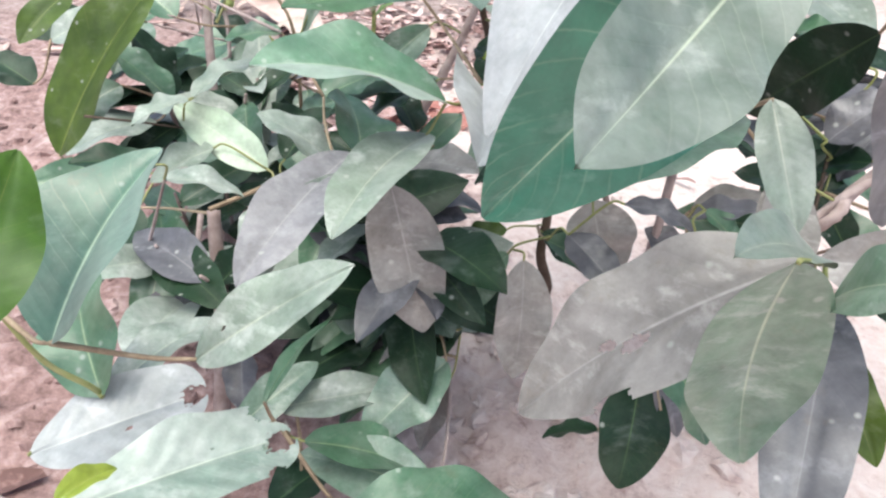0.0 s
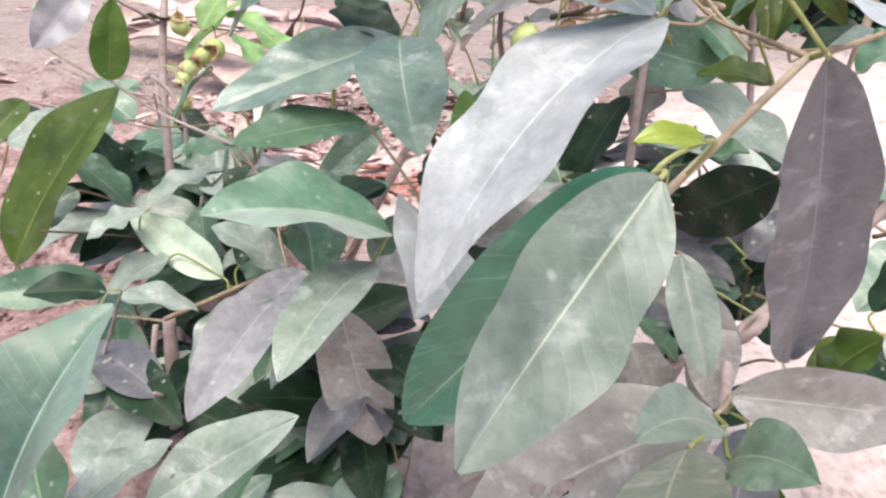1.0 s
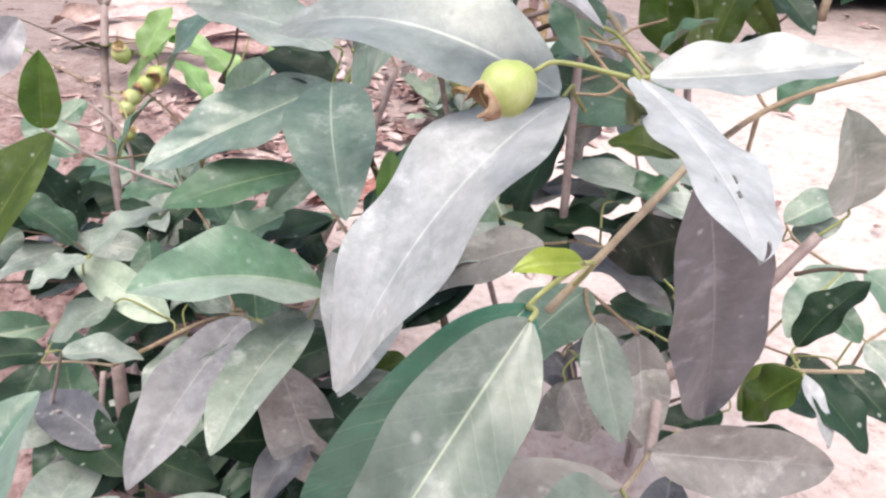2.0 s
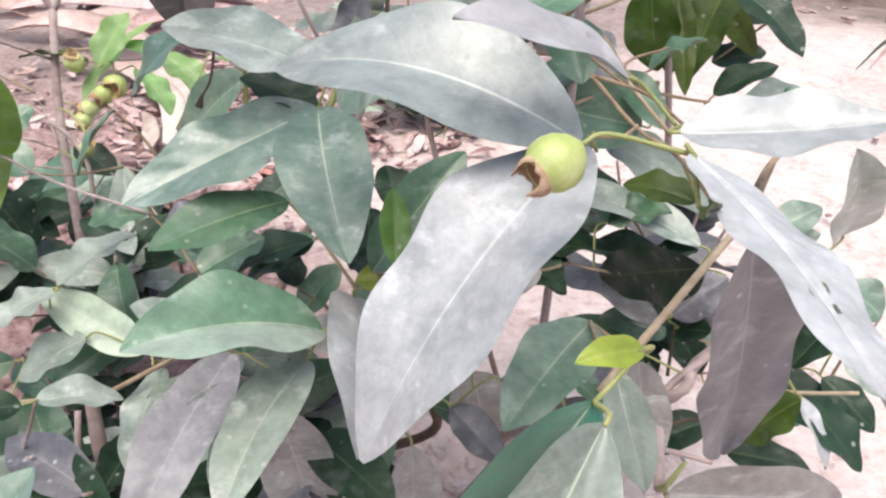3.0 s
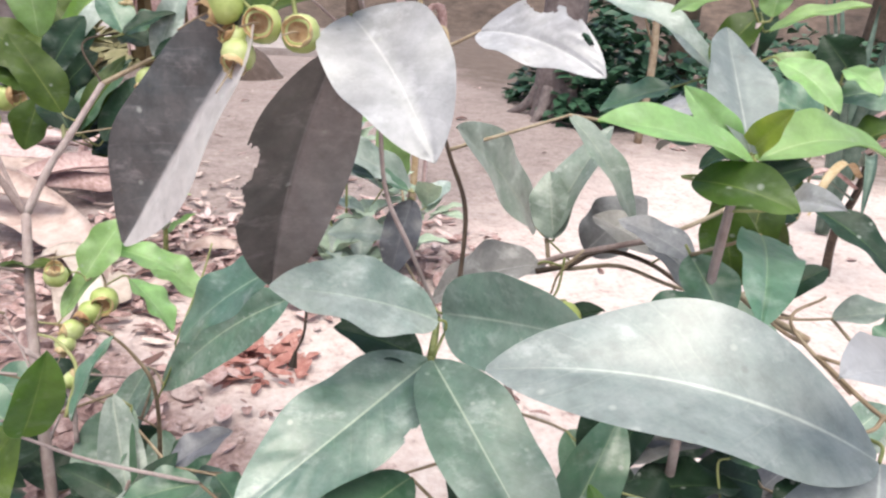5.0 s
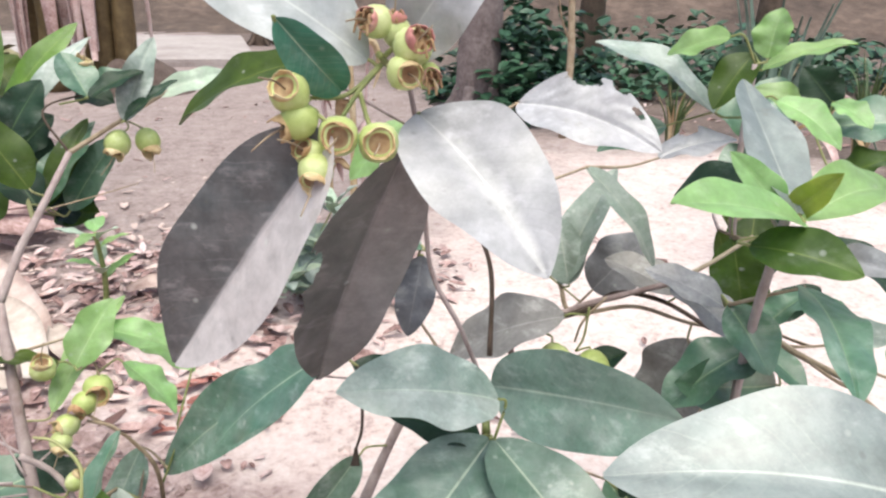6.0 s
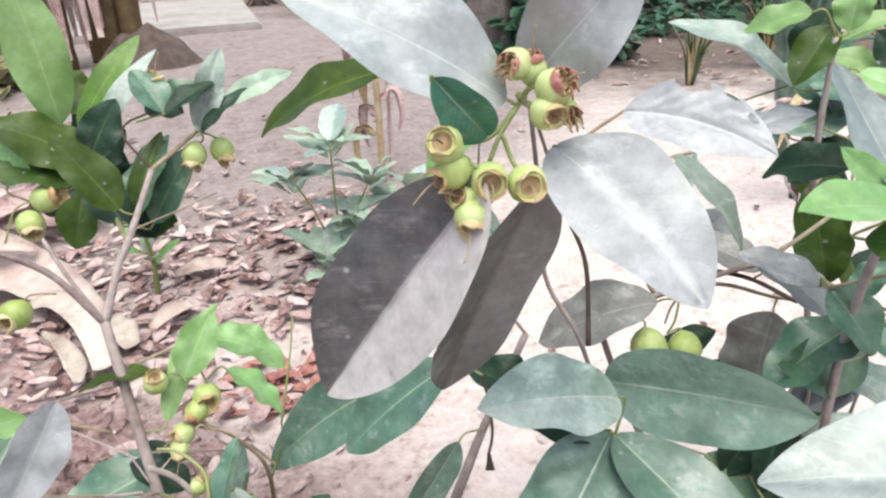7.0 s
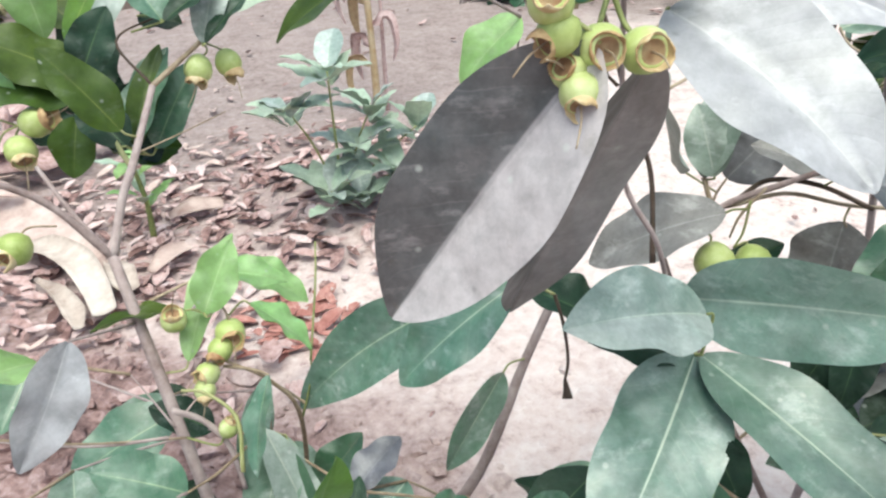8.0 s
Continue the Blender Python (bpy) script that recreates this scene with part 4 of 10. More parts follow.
leaf(BUSH, 'dusty', (0.181, 0.929, 0.261), (0.132, 0.903, 0.235), 0.043, (-0.574, -0.509, 0.641), 0.05, 0.00, 12)
leaf(BUSH, 'dusty', (0.158, 0.941, 0.298), (0.121, 0.909, 0.283), 0.037, (-0.375, -0.378, 0.846), 0.06, 0.00, 12)
leaf(BUSH, 'vivid', (0.129, 0.971, 0.405), (0.158, 0.951, 0.475), 0.032, (0.287, -0.787, -0.547), 0.05, 0.00, 16)
leaf(SHOOT, 'young', (0.550, 0.925, 0.600), (0.449, 0.914, 0.622), 0.038, (0.236, -0.374, 0.897), 0.05, 0.00, 14, wave=.055, curl=0.0)
leaf(SHOOT, 'young', (0.554, 0.928, 0.600), (0.686, 0.972, 0.592), 0.045, (0.160, -0.303, 0.939), 0.09, 0.03, 18, wave=.055, curl=0.0)
leaf(SHOOT, 'misty', (0.552, 0.931, 0.603), (0.585, 1.035, 0.667), 0.048, (0.104, -0.537, 0.837), -0.00, -0.00, 9, wave=.055, curl=0.0)
leaf(SHOOT, 'lime', (0.557, 0.945, 0.596), (0.561, 0.915, 0.631), 0.019, (-0.965, -0.200, -0.171), 0.06, 0.00, 14)
leaf(SHOOT, 'olive', (0.516, 0.926, 0.588), (0.551, 0.879, 0.584), 0.034, (-0.467, -0.419, 0.779), 0.10, 0.00, 14)
leaf(SHOOT, 'ashen', (0.584, 0.934, 0.568), (0.554, 0.853, 0.594), 0.020, (-0.728, 0.418, 0.544), 0.10, 0.00, 10)
leaf(SHOOT, 'young', (0.557, 0.945, 0.596), (0.517, 0.955, 0.636), 0.021, (-0.124, -0.990, 0.073), 0.06, 0.00, 12)
leaf(SHOOT, 'young', (0.669, 1.089, 0.643), (0.695, 1.040, 0.613), 0.031, (-0.419, -0.181, 0.890), 0.10, 0.00, 12)
leaf(SHOOT, 'young', (0.734, 1.094, 0.639), (0.737, 1.054, 0.623), 0.025, (-0.326, 0.094, 0.941), 0.10, 0.00, 12)
leaf(SHOOT, 'young', (0.629, 1.109, 0.691), (0.601, 1.150, 0.673), 0.031, (-0.843, 0.140, 0.519), 0.06, 0.00, 12)
leaf(SHOOT, 'young', (0.673, 1.117, 0.664), (0.734, 1.084, 0.689), 0.029, (-0.307, -0.151, 0.940), 0.06, 0.00, 12)
leaf(SHOOT, 'young', (0.661, 1.100, 0.675), (0.671, 1.105, 0.714), 0.032, (-0.679, -0.305, 0.668), 0.06, 0.00, 12)
leaf(SHOOT, 'olive', (0.662, 1.118, 0.677), (0.626, 1.112, 0.632), 0.036, (-0.250, -0.317, 0.915), 0.06, 0.00, 12)
leaf(SHOOT, 'dusty', (0.647, 1.135, 0.625), (0.556, 1.194, 0.681), 0.041, (0.078, -0.528, 0.845), 0.10, 0.00, 12)
leaf(SHOOT, 'dark', (0.591, 1.010, 0.596), (0.566, 1.069, 0.577), 0.045, (-0.567, 0.207, 0.797), 0.10, 0.00, 14)
leaf(SHOOT, 'olive', (0.643, 1.081, 0.527), (0.656, 1.066, 0.460), 0.049, (-0.423, -0.854, -0.304), 0.05, 0.00, 14)
leaf(SHOOT, 'green', (0.733, 1.095, 0.616), (0.787, 1.053, 0.626), 0.051, (-0.466, -0.365, 0.806), 0.08, 0.00, 12)
leaf(SHOOT, 'young', (0.767, 1.143, 0.620), (0.721, 1.175, 0.640), 0.030, (-0.246, -0.734, 0.633), 0.08, 0.00, 12)
leaf(SHOOT, 'dark', (0.693, 1.041, 0.537), (0.737, 0.986, 0.498), 0.035, (-0.127, -0.413, 0.902), 0.08, 0.00, 14)
leaf(SHOOT, 'green', (0.636, 1.020, 0.474), (0.674, 1.017, 0.502), 0.035, (-0.489, 0.080, 0.869), 0.08, 0.00, 14)
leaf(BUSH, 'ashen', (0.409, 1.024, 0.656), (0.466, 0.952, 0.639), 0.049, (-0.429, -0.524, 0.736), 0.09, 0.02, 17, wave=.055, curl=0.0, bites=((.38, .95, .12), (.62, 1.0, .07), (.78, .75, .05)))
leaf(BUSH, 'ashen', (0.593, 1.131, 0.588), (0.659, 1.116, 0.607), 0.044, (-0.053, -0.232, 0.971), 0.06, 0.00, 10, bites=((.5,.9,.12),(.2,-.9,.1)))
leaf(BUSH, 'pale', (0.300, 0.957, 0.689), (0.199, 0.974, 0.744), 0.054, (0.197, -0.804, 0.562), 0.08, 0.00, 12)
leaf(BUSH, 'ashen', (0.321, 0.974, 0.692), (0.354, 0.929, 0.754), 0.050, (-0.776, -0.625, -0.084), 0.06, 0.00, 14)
leaf(BUSH, 'olive', (0.303, 1.198, 0.664), (0.198, 1.274, 0.602), 0.051, (-0.616, -0.239, 0.751), 0.07, -0.02, 15, wave=.055, curl=0.0)
leaf(BUSH, 'fir', (0.256, 0.932, 0.708), (0.285, 0.943, 0.676), 0.023, (0.024, -0.950, -0.312), 0.05, 0.00, 11, wave=.055, curl=0.0, nib=-.2)
leaf(BUSH, 'mauve', (0.483, 1.072, 0.477), (0.411, 1.143, 0.413), 0.058, (-0.724, -0.131, 0.678), 0.07, -0.01, 14, wave=.055, curl=0.0)
leaf(BUSH, 'mauve', (0.605, 1.070, 0.441), (0.582, 1.054, 0.361), 0.071, (-0.935, -0.338, 0.108), 0.05, 0.00, 12)
leaf(BUSH, 'green', (0.586, 0.971, 0.491), (0.514, 0.978, 0.446), 0.052, (-0.511, 0.004, 0.860), 0.05, 0.00, 12)
leaf(BUSH, 'lilac', (0.573, 1.062, 0.497), (0.601, 0.998, 0.469), 0.040, (-0.106, -0.098, 0.990), 0.10, 0.00, 12)
leaf(BUSH, 'green', (0.556, 0.977, 0.522), (0.568, 0.941, 0.485), 0.042, (-0.068, -0.550, 0.833), 0.06, 0.00, 12)
leaf(BUSH, 'green', (0.611, 1.023, 0.471), (0.638, 0.970, 0.443), 0.034, (-0.161, -0.183, 0.970), 0.06, 0.00, 12)
leaf(BUSH, 'green', (0.629, 0.991, 0.438), (0.520, 0.974, 0.468), 0.052, (0.239, -0.898, 0.369), 0.03, 0.02, 10, wave=.055, curl=0.0)
leaf(SAPLING, 'ashen', (0.015, 1.139, 0.459), (-0.028, 1.094, 0.399), 0.045, (0.572, -0.798, 0.188), 0.05, -0.00, 13, wave=.055, curl=0.0)
leaf(SAPLING, 'young', (-0.028, 1.201, 0.410), (-0.068, 1.160, 0.428), 0.049, (0.593, 0.342, 0.729), 0.06, 0.00, 12)
leaf(SAPLING, 'green', (0.134, 1.155, 0.377), (0.108, 1.100, 0.330), 0.026, (-0.597, -0.159, 0.786), 0.05, 0.00, 12)
leaf(LOW, 'young', (0.095, 1.223, 0.404), (0.129, 1.247, 0.454), 0.038, (-0.270, -0.905, 0.328), 0.05, 0.00, 12)
leaf(LOW, 'young', (0.121, 1.333, 0.386), (0.188, 1.301, 0.342), 0.046, (0.390, -0.322, 0.863), 0.06, 0.00, 12)
leaf(LOW, 'young', (0.132, 1.232, 0.397), (0.174, 1.202, 0.356), 0.042, (0.640, -0.043, 0.767), 0.06, 0.00, 12)
leaf(LOW, 'olive', (0.080, 1.234, 0.404), (0.007, 1.229, 0.411), 0.032, (0.015, 0.195, 0.981), 0.06, 0.00, 12)
leaf(BUSH, 'plum', (0.180, 1.116, 0.265), (0.231, 1.147, 0.278), 0.037, (-0.102, -0.116, 0.988), 0.06, 0.00, 12)
leaf(BUSH, 'moss', (0.327, 1.138, 0.325), (0.260, 1.109, 0.262), 0.038, (0.133, -0.948, 0.288), 0.03, -0.02, 11, wave=.055, curl=0.0)
leaf(BUSH, 'dark', (0.338, 1.022, 0.255), (0.304, 1.063, 0.281), 0.042, (0.133, 0.205, 0.970), 0.06, 0.00, 12)
leaf(BUSH, 'young', (0.397, 1.246, 0.601), (0.345, 1.255, 0.549), 0.052, (-0.802, -0.318, 0.506), 0.05, 0.00, 10)
leaf(BUSH, 'green', (0.229, 1.048, 0.307), (0.250, 1.027, 0.285), 0.041, (0.410, 0.060, 0.910), 0.05, 0.00, 10)
leaf(SAPLING, 'dusty', (0.144, 1.366, 0.590), (0.177, 1.383, 0.668), 0.031, (-0.164, -0.943, 0.290), 0.05, 0.00, 14)
leaf(SAPLING, 'dark', (0.117, 1.353, 0.615), (0.166, 1.371, 0.636), 0.025, (-0.119, -0.435, 0.892), 0.06, 0.00, 14)
leaf(SAPLING, 'green', (0.115, 1.365, 0.614), (0.092, 1.390, 0.652), 0.037, (0.349, -0.592, 0.727), 0.05, 0.00, 12)
leaf(SAPLING, 'dark', (0.146, 1.350, 0.593), (0.196, 1.369, 0.628), 0.020, (-0.320, -0.425, 0.847), 0.05, 0.00, 14)
leaf(SAPLING, 'young', (0.073, 1.217, 0.365), (0.129, 1.300, 0.436), 0.032, (-0.218, -0.277, 0.936), 0.06, 0.00, 12)
leaf(SAPLING, 'young', (0.106, 1.274, 0.414), (0.169, 1.262, 0.391), 0.037, (0.308, -0.255, 0.917), 0.06, 0.00, 12)
leaf(SAPLING, 'young', (0.010, 1.436, 0.599), (-0.004, 1.448, 0.753), 0.056, (0.393, -0.911, 0.121), 0.05, 0.00, 1)
leaf(SAPLING, 'vivid', (0.026, 1.437, 0.592), (0.100, 1.460, 0.676), 0.032, (-0.306, -0.810, 0.500), 0.06, 0.00, 1)
leaf(SAPLING, 'dusty', (0.034, 1.397, 0.560), (0.113, 1.427, 0.667), 0.025, (-0.343, -0.805, 0.484), 0.10, 0.00, 1)
leaf(SAPLING, 'olive', (0.035, 1.398, 0.562), (-0.044, 1.392, 0.618), 0.063, (0.502, -0.553, 0.665), 0.08, 0.00, 1)
leaf(SAPLING, 'olive', (0.034, 1.397, 0.558), (-0.057, 1.380, 0.576), 0.057, (0.264, -0.558, 0.786), 0.10, 0.00, 1)
leaf(SAPLING, 'dark', (0.038, 1.378, 0.563), (0.053, 1.365, 0.511), 0.041, (0.651, -0.660, 0.375), 0.06, 0.00, 1)
leaf(SAPLING, 'young', (-0.039, 1.380, 0.557), (-0.025, 1.394, 0.601), 0.043, (-0.297, -0.873, 0.387), 0.06, 0.00, 1)
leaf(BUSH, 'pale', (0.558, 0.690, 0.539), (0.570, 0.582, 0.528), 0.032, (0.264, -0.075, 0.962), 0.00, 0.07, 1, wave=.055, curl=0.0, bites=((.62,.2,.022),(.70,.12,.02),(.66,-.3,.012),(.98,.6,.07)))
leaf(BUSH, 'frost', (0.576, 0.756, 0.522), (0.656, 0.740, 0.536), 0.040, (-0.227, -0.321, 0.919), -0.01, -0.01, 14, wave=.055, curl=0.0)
leaf(BUSH, 'olive', (0.601, 0.784, 0.475), (0.569, 0.805, 0.475), 0.021, (-0.209, -0.377, 0.902), 0.08, 0.00, 14)
leaf(BUSH, 'olive', (0.554, 0.664, 0.532), (0.546, 0.637, 0.547), 0.007, (0.564, -0.531, -0.633), 0.05, 0.00, 14)
leaf(BUSH, 'vivid', (0.448, 0.818, 0.412), (0.444, 0.847, 0.447), 0.019, (0.137, -0.762, 0.632), 0.06, -0.01, 14, wave=.055, curl=0.0)
leaf(BUSH, 'lime', (0.450, 0.859, 0.375), (0.419, 0.850, 0.377), 0.028, (0.207, -0.247, 0.947), 0.06, 0.00, 14)
leaf(BUSH, 'lime', (0.453, 0.867, 0.372), (0.485, 0.887, 0.392), 0.028, (-0.313, -0.275, 0.909), 0.06, 0.00, 14)
leaf(BUSH, 'young', (0.450, 0.860, 0.376), (0.446, 0.829, 0.365), 0.014, (0.189, -0.268, 0.945), 0.06, 0.00, 20)
leaf(BUSH, 'dark', (0.444, 0.876, 0.359), (0.407, 0.901, 0.369), 0.035, (0.016, -0.137, 0.990), 0.06, 0.00, 12)
leaf(SAPLING, 'green', (0.063, 1.353, 0.512), (0.111, 1.393, 0.587), 0.044, (-0.449, -0.606, 0.657), 0.04, 0.00, 14)
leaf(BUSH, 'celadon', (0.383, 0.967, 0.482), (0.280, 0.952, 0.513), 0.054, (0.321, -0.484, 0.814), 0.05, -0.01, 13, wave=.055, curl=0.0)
leaf(BUSH, 'dark', (0.363, 1.033, 0.432), (0.308, 1.051, 0.473), 0.048, (0.477, -0.501, 0.722), 0.06, 0.00, 12)
leaf(BUSH, 'dusty', (0.513, 1.123, 0.480), (0.513, 1.154, 0.533), 0.038, (-0.439, -0.430, 0.789), 0.06, 0.00, 14)
leaf(BUSH, 'mauve', (0.589, 1.077, 0.483), (0.547, 1.124, 0.502), 0.039, (-0.389, -0.118, 0.914), 0.06, 0.00, 14)
leaf(BUSH, 'dark', (0.496, 1.077, 0.412), (0.547, 1.072, 0.434), 0.038, (-0.354, 0.003, 0.935), 0.06, 0.00, 14)
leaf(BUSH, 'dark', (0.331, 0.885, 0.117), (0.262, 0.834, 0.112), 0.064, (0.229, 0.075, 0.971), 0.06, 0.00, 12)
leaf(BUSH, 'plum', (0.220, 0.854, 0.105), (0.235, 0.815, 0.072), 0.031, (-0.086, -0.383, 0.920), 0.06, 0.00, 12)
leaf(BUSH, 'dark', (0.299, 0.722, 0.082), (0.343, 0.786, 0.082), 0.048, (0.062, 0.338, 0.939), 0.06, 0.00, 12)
leaf(BUSH, 'mauve', (0.316, 0.925, 0.168), (0.241, 0.918, 0.173), 0.039, (-0.169, 0.006, 0.986), 0.06, 0.00, 12)
leaf(BUSH, 'olive', (0.435, 0.962, 0.194), (0.388, 0.954, 0.166), 0.037, (-0.763, -0.328, 0.557), 0.06, 0.00, 12)
leaf(BUSH, 'dark', (0.467, 0.962, 0.195), (0.511, 0.948, 0.166), 0.036, (0.728, -0.419, 0.543), 0.06, 0.00, 12)
leaf(BUSH, 'mauve', (0.585, 0.947, 0.242), (0.643, 0.947, 0.257), 0.031, (0.054, -0.139, 0.989), 0.06, 0.00, 12)
leaf(BUSH, 'dark', (0.679, 0.890, 0.316), (0.652, 0.908, 0.301), 0.024, (-0.798, -0.028, 0.602), 0.06, 0.00, 12)
leaf(BUSH, 'mauve', (0.548, 0.901, 0.358), (0.453, 0.886, 0.324), 0.046, (-0.187, -0.455, 0.871), 0.06, 0.00, 12)
leaf(BUSH, 'dark', (0.498, 0.917, 0.313), (0.417, 0.899, 0.268), 0.048, (-0.436, -0.462, 0.772), 0.06, 0.00, 12)
leaf(BUSH, 'green', (0.227, 0.990, 0.347), (0.177, 0.982, 0.341), 0.032, (-0.322, -0.338, 0.884), 0.06, 0.00, 12)
leaf(BUSH, 'dark', (0.201, 0.810, 0.299), (0.161, 0.781, 0.309), 0.028, (0.350, -0.176, 0.920), 0.06, 0.00, 12)
leaf(BUSH, 'dark', (0.231, 0.961, 0.242), (0.259, 1.013, 0.276), 0.047, (-0.195, -0.217, 0.956), 0.06, 0.00, 12)
leaf(BUSH, 'green', (0.358, 1.032, 0.304), (0.297, 1.007, 0.270), 0.046, (-0.493, -0.336, 0.802), 0.06, 0.00, 12)
leaf(BUSH, 'dark', (0.556, 1.009, 0.399), (0.511, 1.001, 0.343), 0.044, (-0.572, -0.754, 0.321), 0.06, 0.00, 12)
leaf(BUSH, 'dark', (0.628, 0.921, 0.350), (0.669, 0.926, 0.367), 0.031, (-0.176, -0.023, 0.984), 0.06, 0.00, 12)
leaf(BUSH, 'plum', (0.649, 0.894, 0.326), (0.684, 0.898, 0.359), 0.038, (-0.555, -0.468, 0.688), 0.06, 0.00, 12)
leaf(BUSH, 'dark', (0.356, 1.027, 0.304), (0.265, 0.991, 0.276), 0.051, (-0.240, -0.105, 0.965), 0.06, 0.00, 12)
leaf(BUSH, 'green', (0.503, 1.014, 0.357), (0.540, 0.958, 0.297), 0.054, (-0.077, -0.646, 0.760), 0.06, 0.00, 12)
leaf(BUSH, 'dark', (0.576, 0.941, 0.341), (0.503, 0.953, 0.322), 0.044, (-0.311, -0.074, 0.948), 0.06, 0.00, 12)
leaf(BUSH, 'plum', (0.549, 1.000, 0.359), (0.603, 0.985, 0.361), 0.033, (-0.028, -0.129, 0.991), 0.06, 0.00, 12)
leaf(SAPLING, 'dark', (0.040, 1.407, 0.493), (0.096, 1.444, 0.545), 0.056, (-0.150, -0.676, 0.721), 0.06, 0.00, 12)
leaf(SAPLING, 'dark', (0.022, 1.447, 0.525), (-0.014, 1.453, 0.586), 0.061, (0.651, -0.621, 0.436), 0.06, 0.00, 12)
leaf(SHOOT, 'olive', (0.724, 1.061, 0.581), (0.752, 1.039, 0.604), 0.042, (-0.648, 0.069, 0.759), 0.06, 0.00, 12)
leaf(SHOOT, 'dark', (0.682, 1.164, 0.638), (0.698, 1.157, 0.684), 0.043, (-0.785, -0.593, 0.181), 0.06, 0.00, 12)
leaf(SHOOT, 'dark', (0.773, 1.126, 0.628), (0.751, 1.152, 0.662), 0.038, (-0.594, -0.763, 0.256), 0.06, 0.00, 12)
leaf(SHOOT, 'green', (0.619, 1.163, 0.609), (0.567, 1.190, 0.581), 0.041, (-0.614, -0.168, 0.771), 0.06, 0.00, 12)
leaf(SHOOT, 'dark', (0.660, 1.075, 0.581), (0.622, 1.097, 0.553), 0.044, (-0.684, -0.020, 0.730), 0.06, 0.00, 12)
leaf(BUSH, 'dark', (0.437, 1.035, 0.335), (0.420, 1.075, 0.360), 0.038, (-0.025, -0.034, 0.999), 0.06, 0.00, 12)
leaf(BUSH, 'dark', (0.415, 0.985, 0.361), (0.418, 0.944, 0.327), 0.036, (-0.403, -0.403, 0.822), 0.06, 0.00, 12)
leaf(SAPLING, 'dark', (0.061, 1.338, 0.518), (0.029, 1.378, 0.550), 0.041, (0.018, -0.504, 0.864), 0.06, 0.00, 14)
leaf(SAPLING, 'olive', (0.067, 1.351, 0.512), (0.106, 1.397, 0.589), 0.027, (-0.072, -0.801, 0.595), 0.06, 0.00, 14)
leaf(SAPLING, 'sage', (0.170, 1.403, 0.608), (0.248, 1.435, 0.628), 0.026, (0.193, -0.681, 0.706), 0.06, 0.00, 12)
leaf(BUSH, 'mauve', (0.615, 0.851, 0.317), (0.625, 0.829, 0.231), 0.039, (0.114, -0.959, 0.261), 0.06, 0.01, 13, wave=.055, curl=0.0)
leaf(BUSH, 'mauve', (0.601, 0.729, 0.325), (0.706, 0.741, 0.313), 0.043, (0.142, -0.879, 0.455), 0.07, 0.02, 15, wave=.055, curl=0.0)
leaf(BUSH, 'dark', (0.796, 0.918, 0.250), (0.828, 0.880, 0.227), 0.031, (-0.109, -0.595, 0.796), 0.05, 0.0, 12)
leaf(BUSH, 'dark', (0.709, 0.871, 0.210), (0.767, 0.851, 0.215), 0.030, (-0.211, -0.347, 0.914), 0.05, 0.0, 12)
leaf(BUSH, 'plum', (0.698, 0.931, 0.330), (0.666, 0.900, 0.297), 0.028, (-0.302, -0.533, 0.790), 0.05, 0.0, 12)
leaf(BUSH, 'green', (0.777, 0.947, 0.300), (0.807, 0.920, 0.273), 0.029, (-0.021, -0.704, 0.710), 0.05, 0.0, 12)
leaf(BUSH, 'dusty', (0.827, 0.945, 0.257), (0.853, 0.910, 0.237), 0.032, (-0.169, -0.577, 0.799), 0.05, 0.0, 12)
leaf(BUSH, 'plum', (0.487, 0.880, 0.241), (0.528, 0.843, 0.219), 0.032, (0.058, -0.463, 0.884), 0.05, 0.0, 12)
leaf(BUSH, 'mauve', (0.617, 0.861, 0.308), (0.623, 0.806, 0.255), 0.038, (-0.133, -0.698, 0.704), 0.05, 0.0, 12)
leaf(BUSH, 'green', (0.678, 0.968, 0.254), (0.618, 0.975, 0.265), 0.036, (0.104, -0.483, 0.870), 0.05, 0.0, 12)
leaf(BUSH, 'dark', (0.665, 0.981, 0.316), (0.606, 0.991, 0.331), 0.041, (0.125, -0.546, 0.828), 0.05, 0.0, 12)
leaf(BUSH, 'green', (0.802, 0.930, 0.193), (0.755, 0.943, 0.213), 0.039, (0.208, -0.552, 0.808), 0.05, 0.0, 12)
leaf(BUSH, 'dark', (0.725, 0.981, 0.198), (0.691, 1.008, 0.244), 0.036, (0.140, -0.800, 0.584), 0.05, 0.0, 12)
leaf(BUSH, 'moss', (0.869, 0.977, 0.273), (0.833, 0.992, 0.297), 0.041, (0.164, -0.721, 0.673), 0.05, 0.0, 12)
leaf(BUSH, 'dark', (0.732, 0.958, 0.159), (0.658, 0.942, 0.132), 0.040, (-0.248, -0.384, 0.889), 0.05, 0.0, 12)
leaf(BUSH, 'green', (0.247, 1.025, 0.184), (0.185, 1.046, 0.216), 0.043, (0.280, -0.450, 0.848), 0.05, 0.0, 12)
leaf(BUSH, 'moss', (0.150, 1.021, 0.199), (0.094, 1.040, 0.229), 0.042, (0.313, -0.427, 0.848), 0.05, 0.0, 12)
leaf(BUSH, 'dark', (0.156, 1.177, 0.182), (0.088, 1.192, 0.198), 0.043, (0.114, -0.426, 0.897), 0.05, 0.0, 12)
leaf(BUSH, 'dark', (0.141, 1.114, 0.158), (0.070, 1.142, 0.203), 0.049, (0.335, -0.471, 0.816), 0.05, 0.0, 12)
leaf(BUSH, 'dusty', (0.120, 1.178, 0.303), (0.153, 1.083, 0.191), 0.039, (0.276, -0.690, 0.669), 0.05, 0.0, 12)
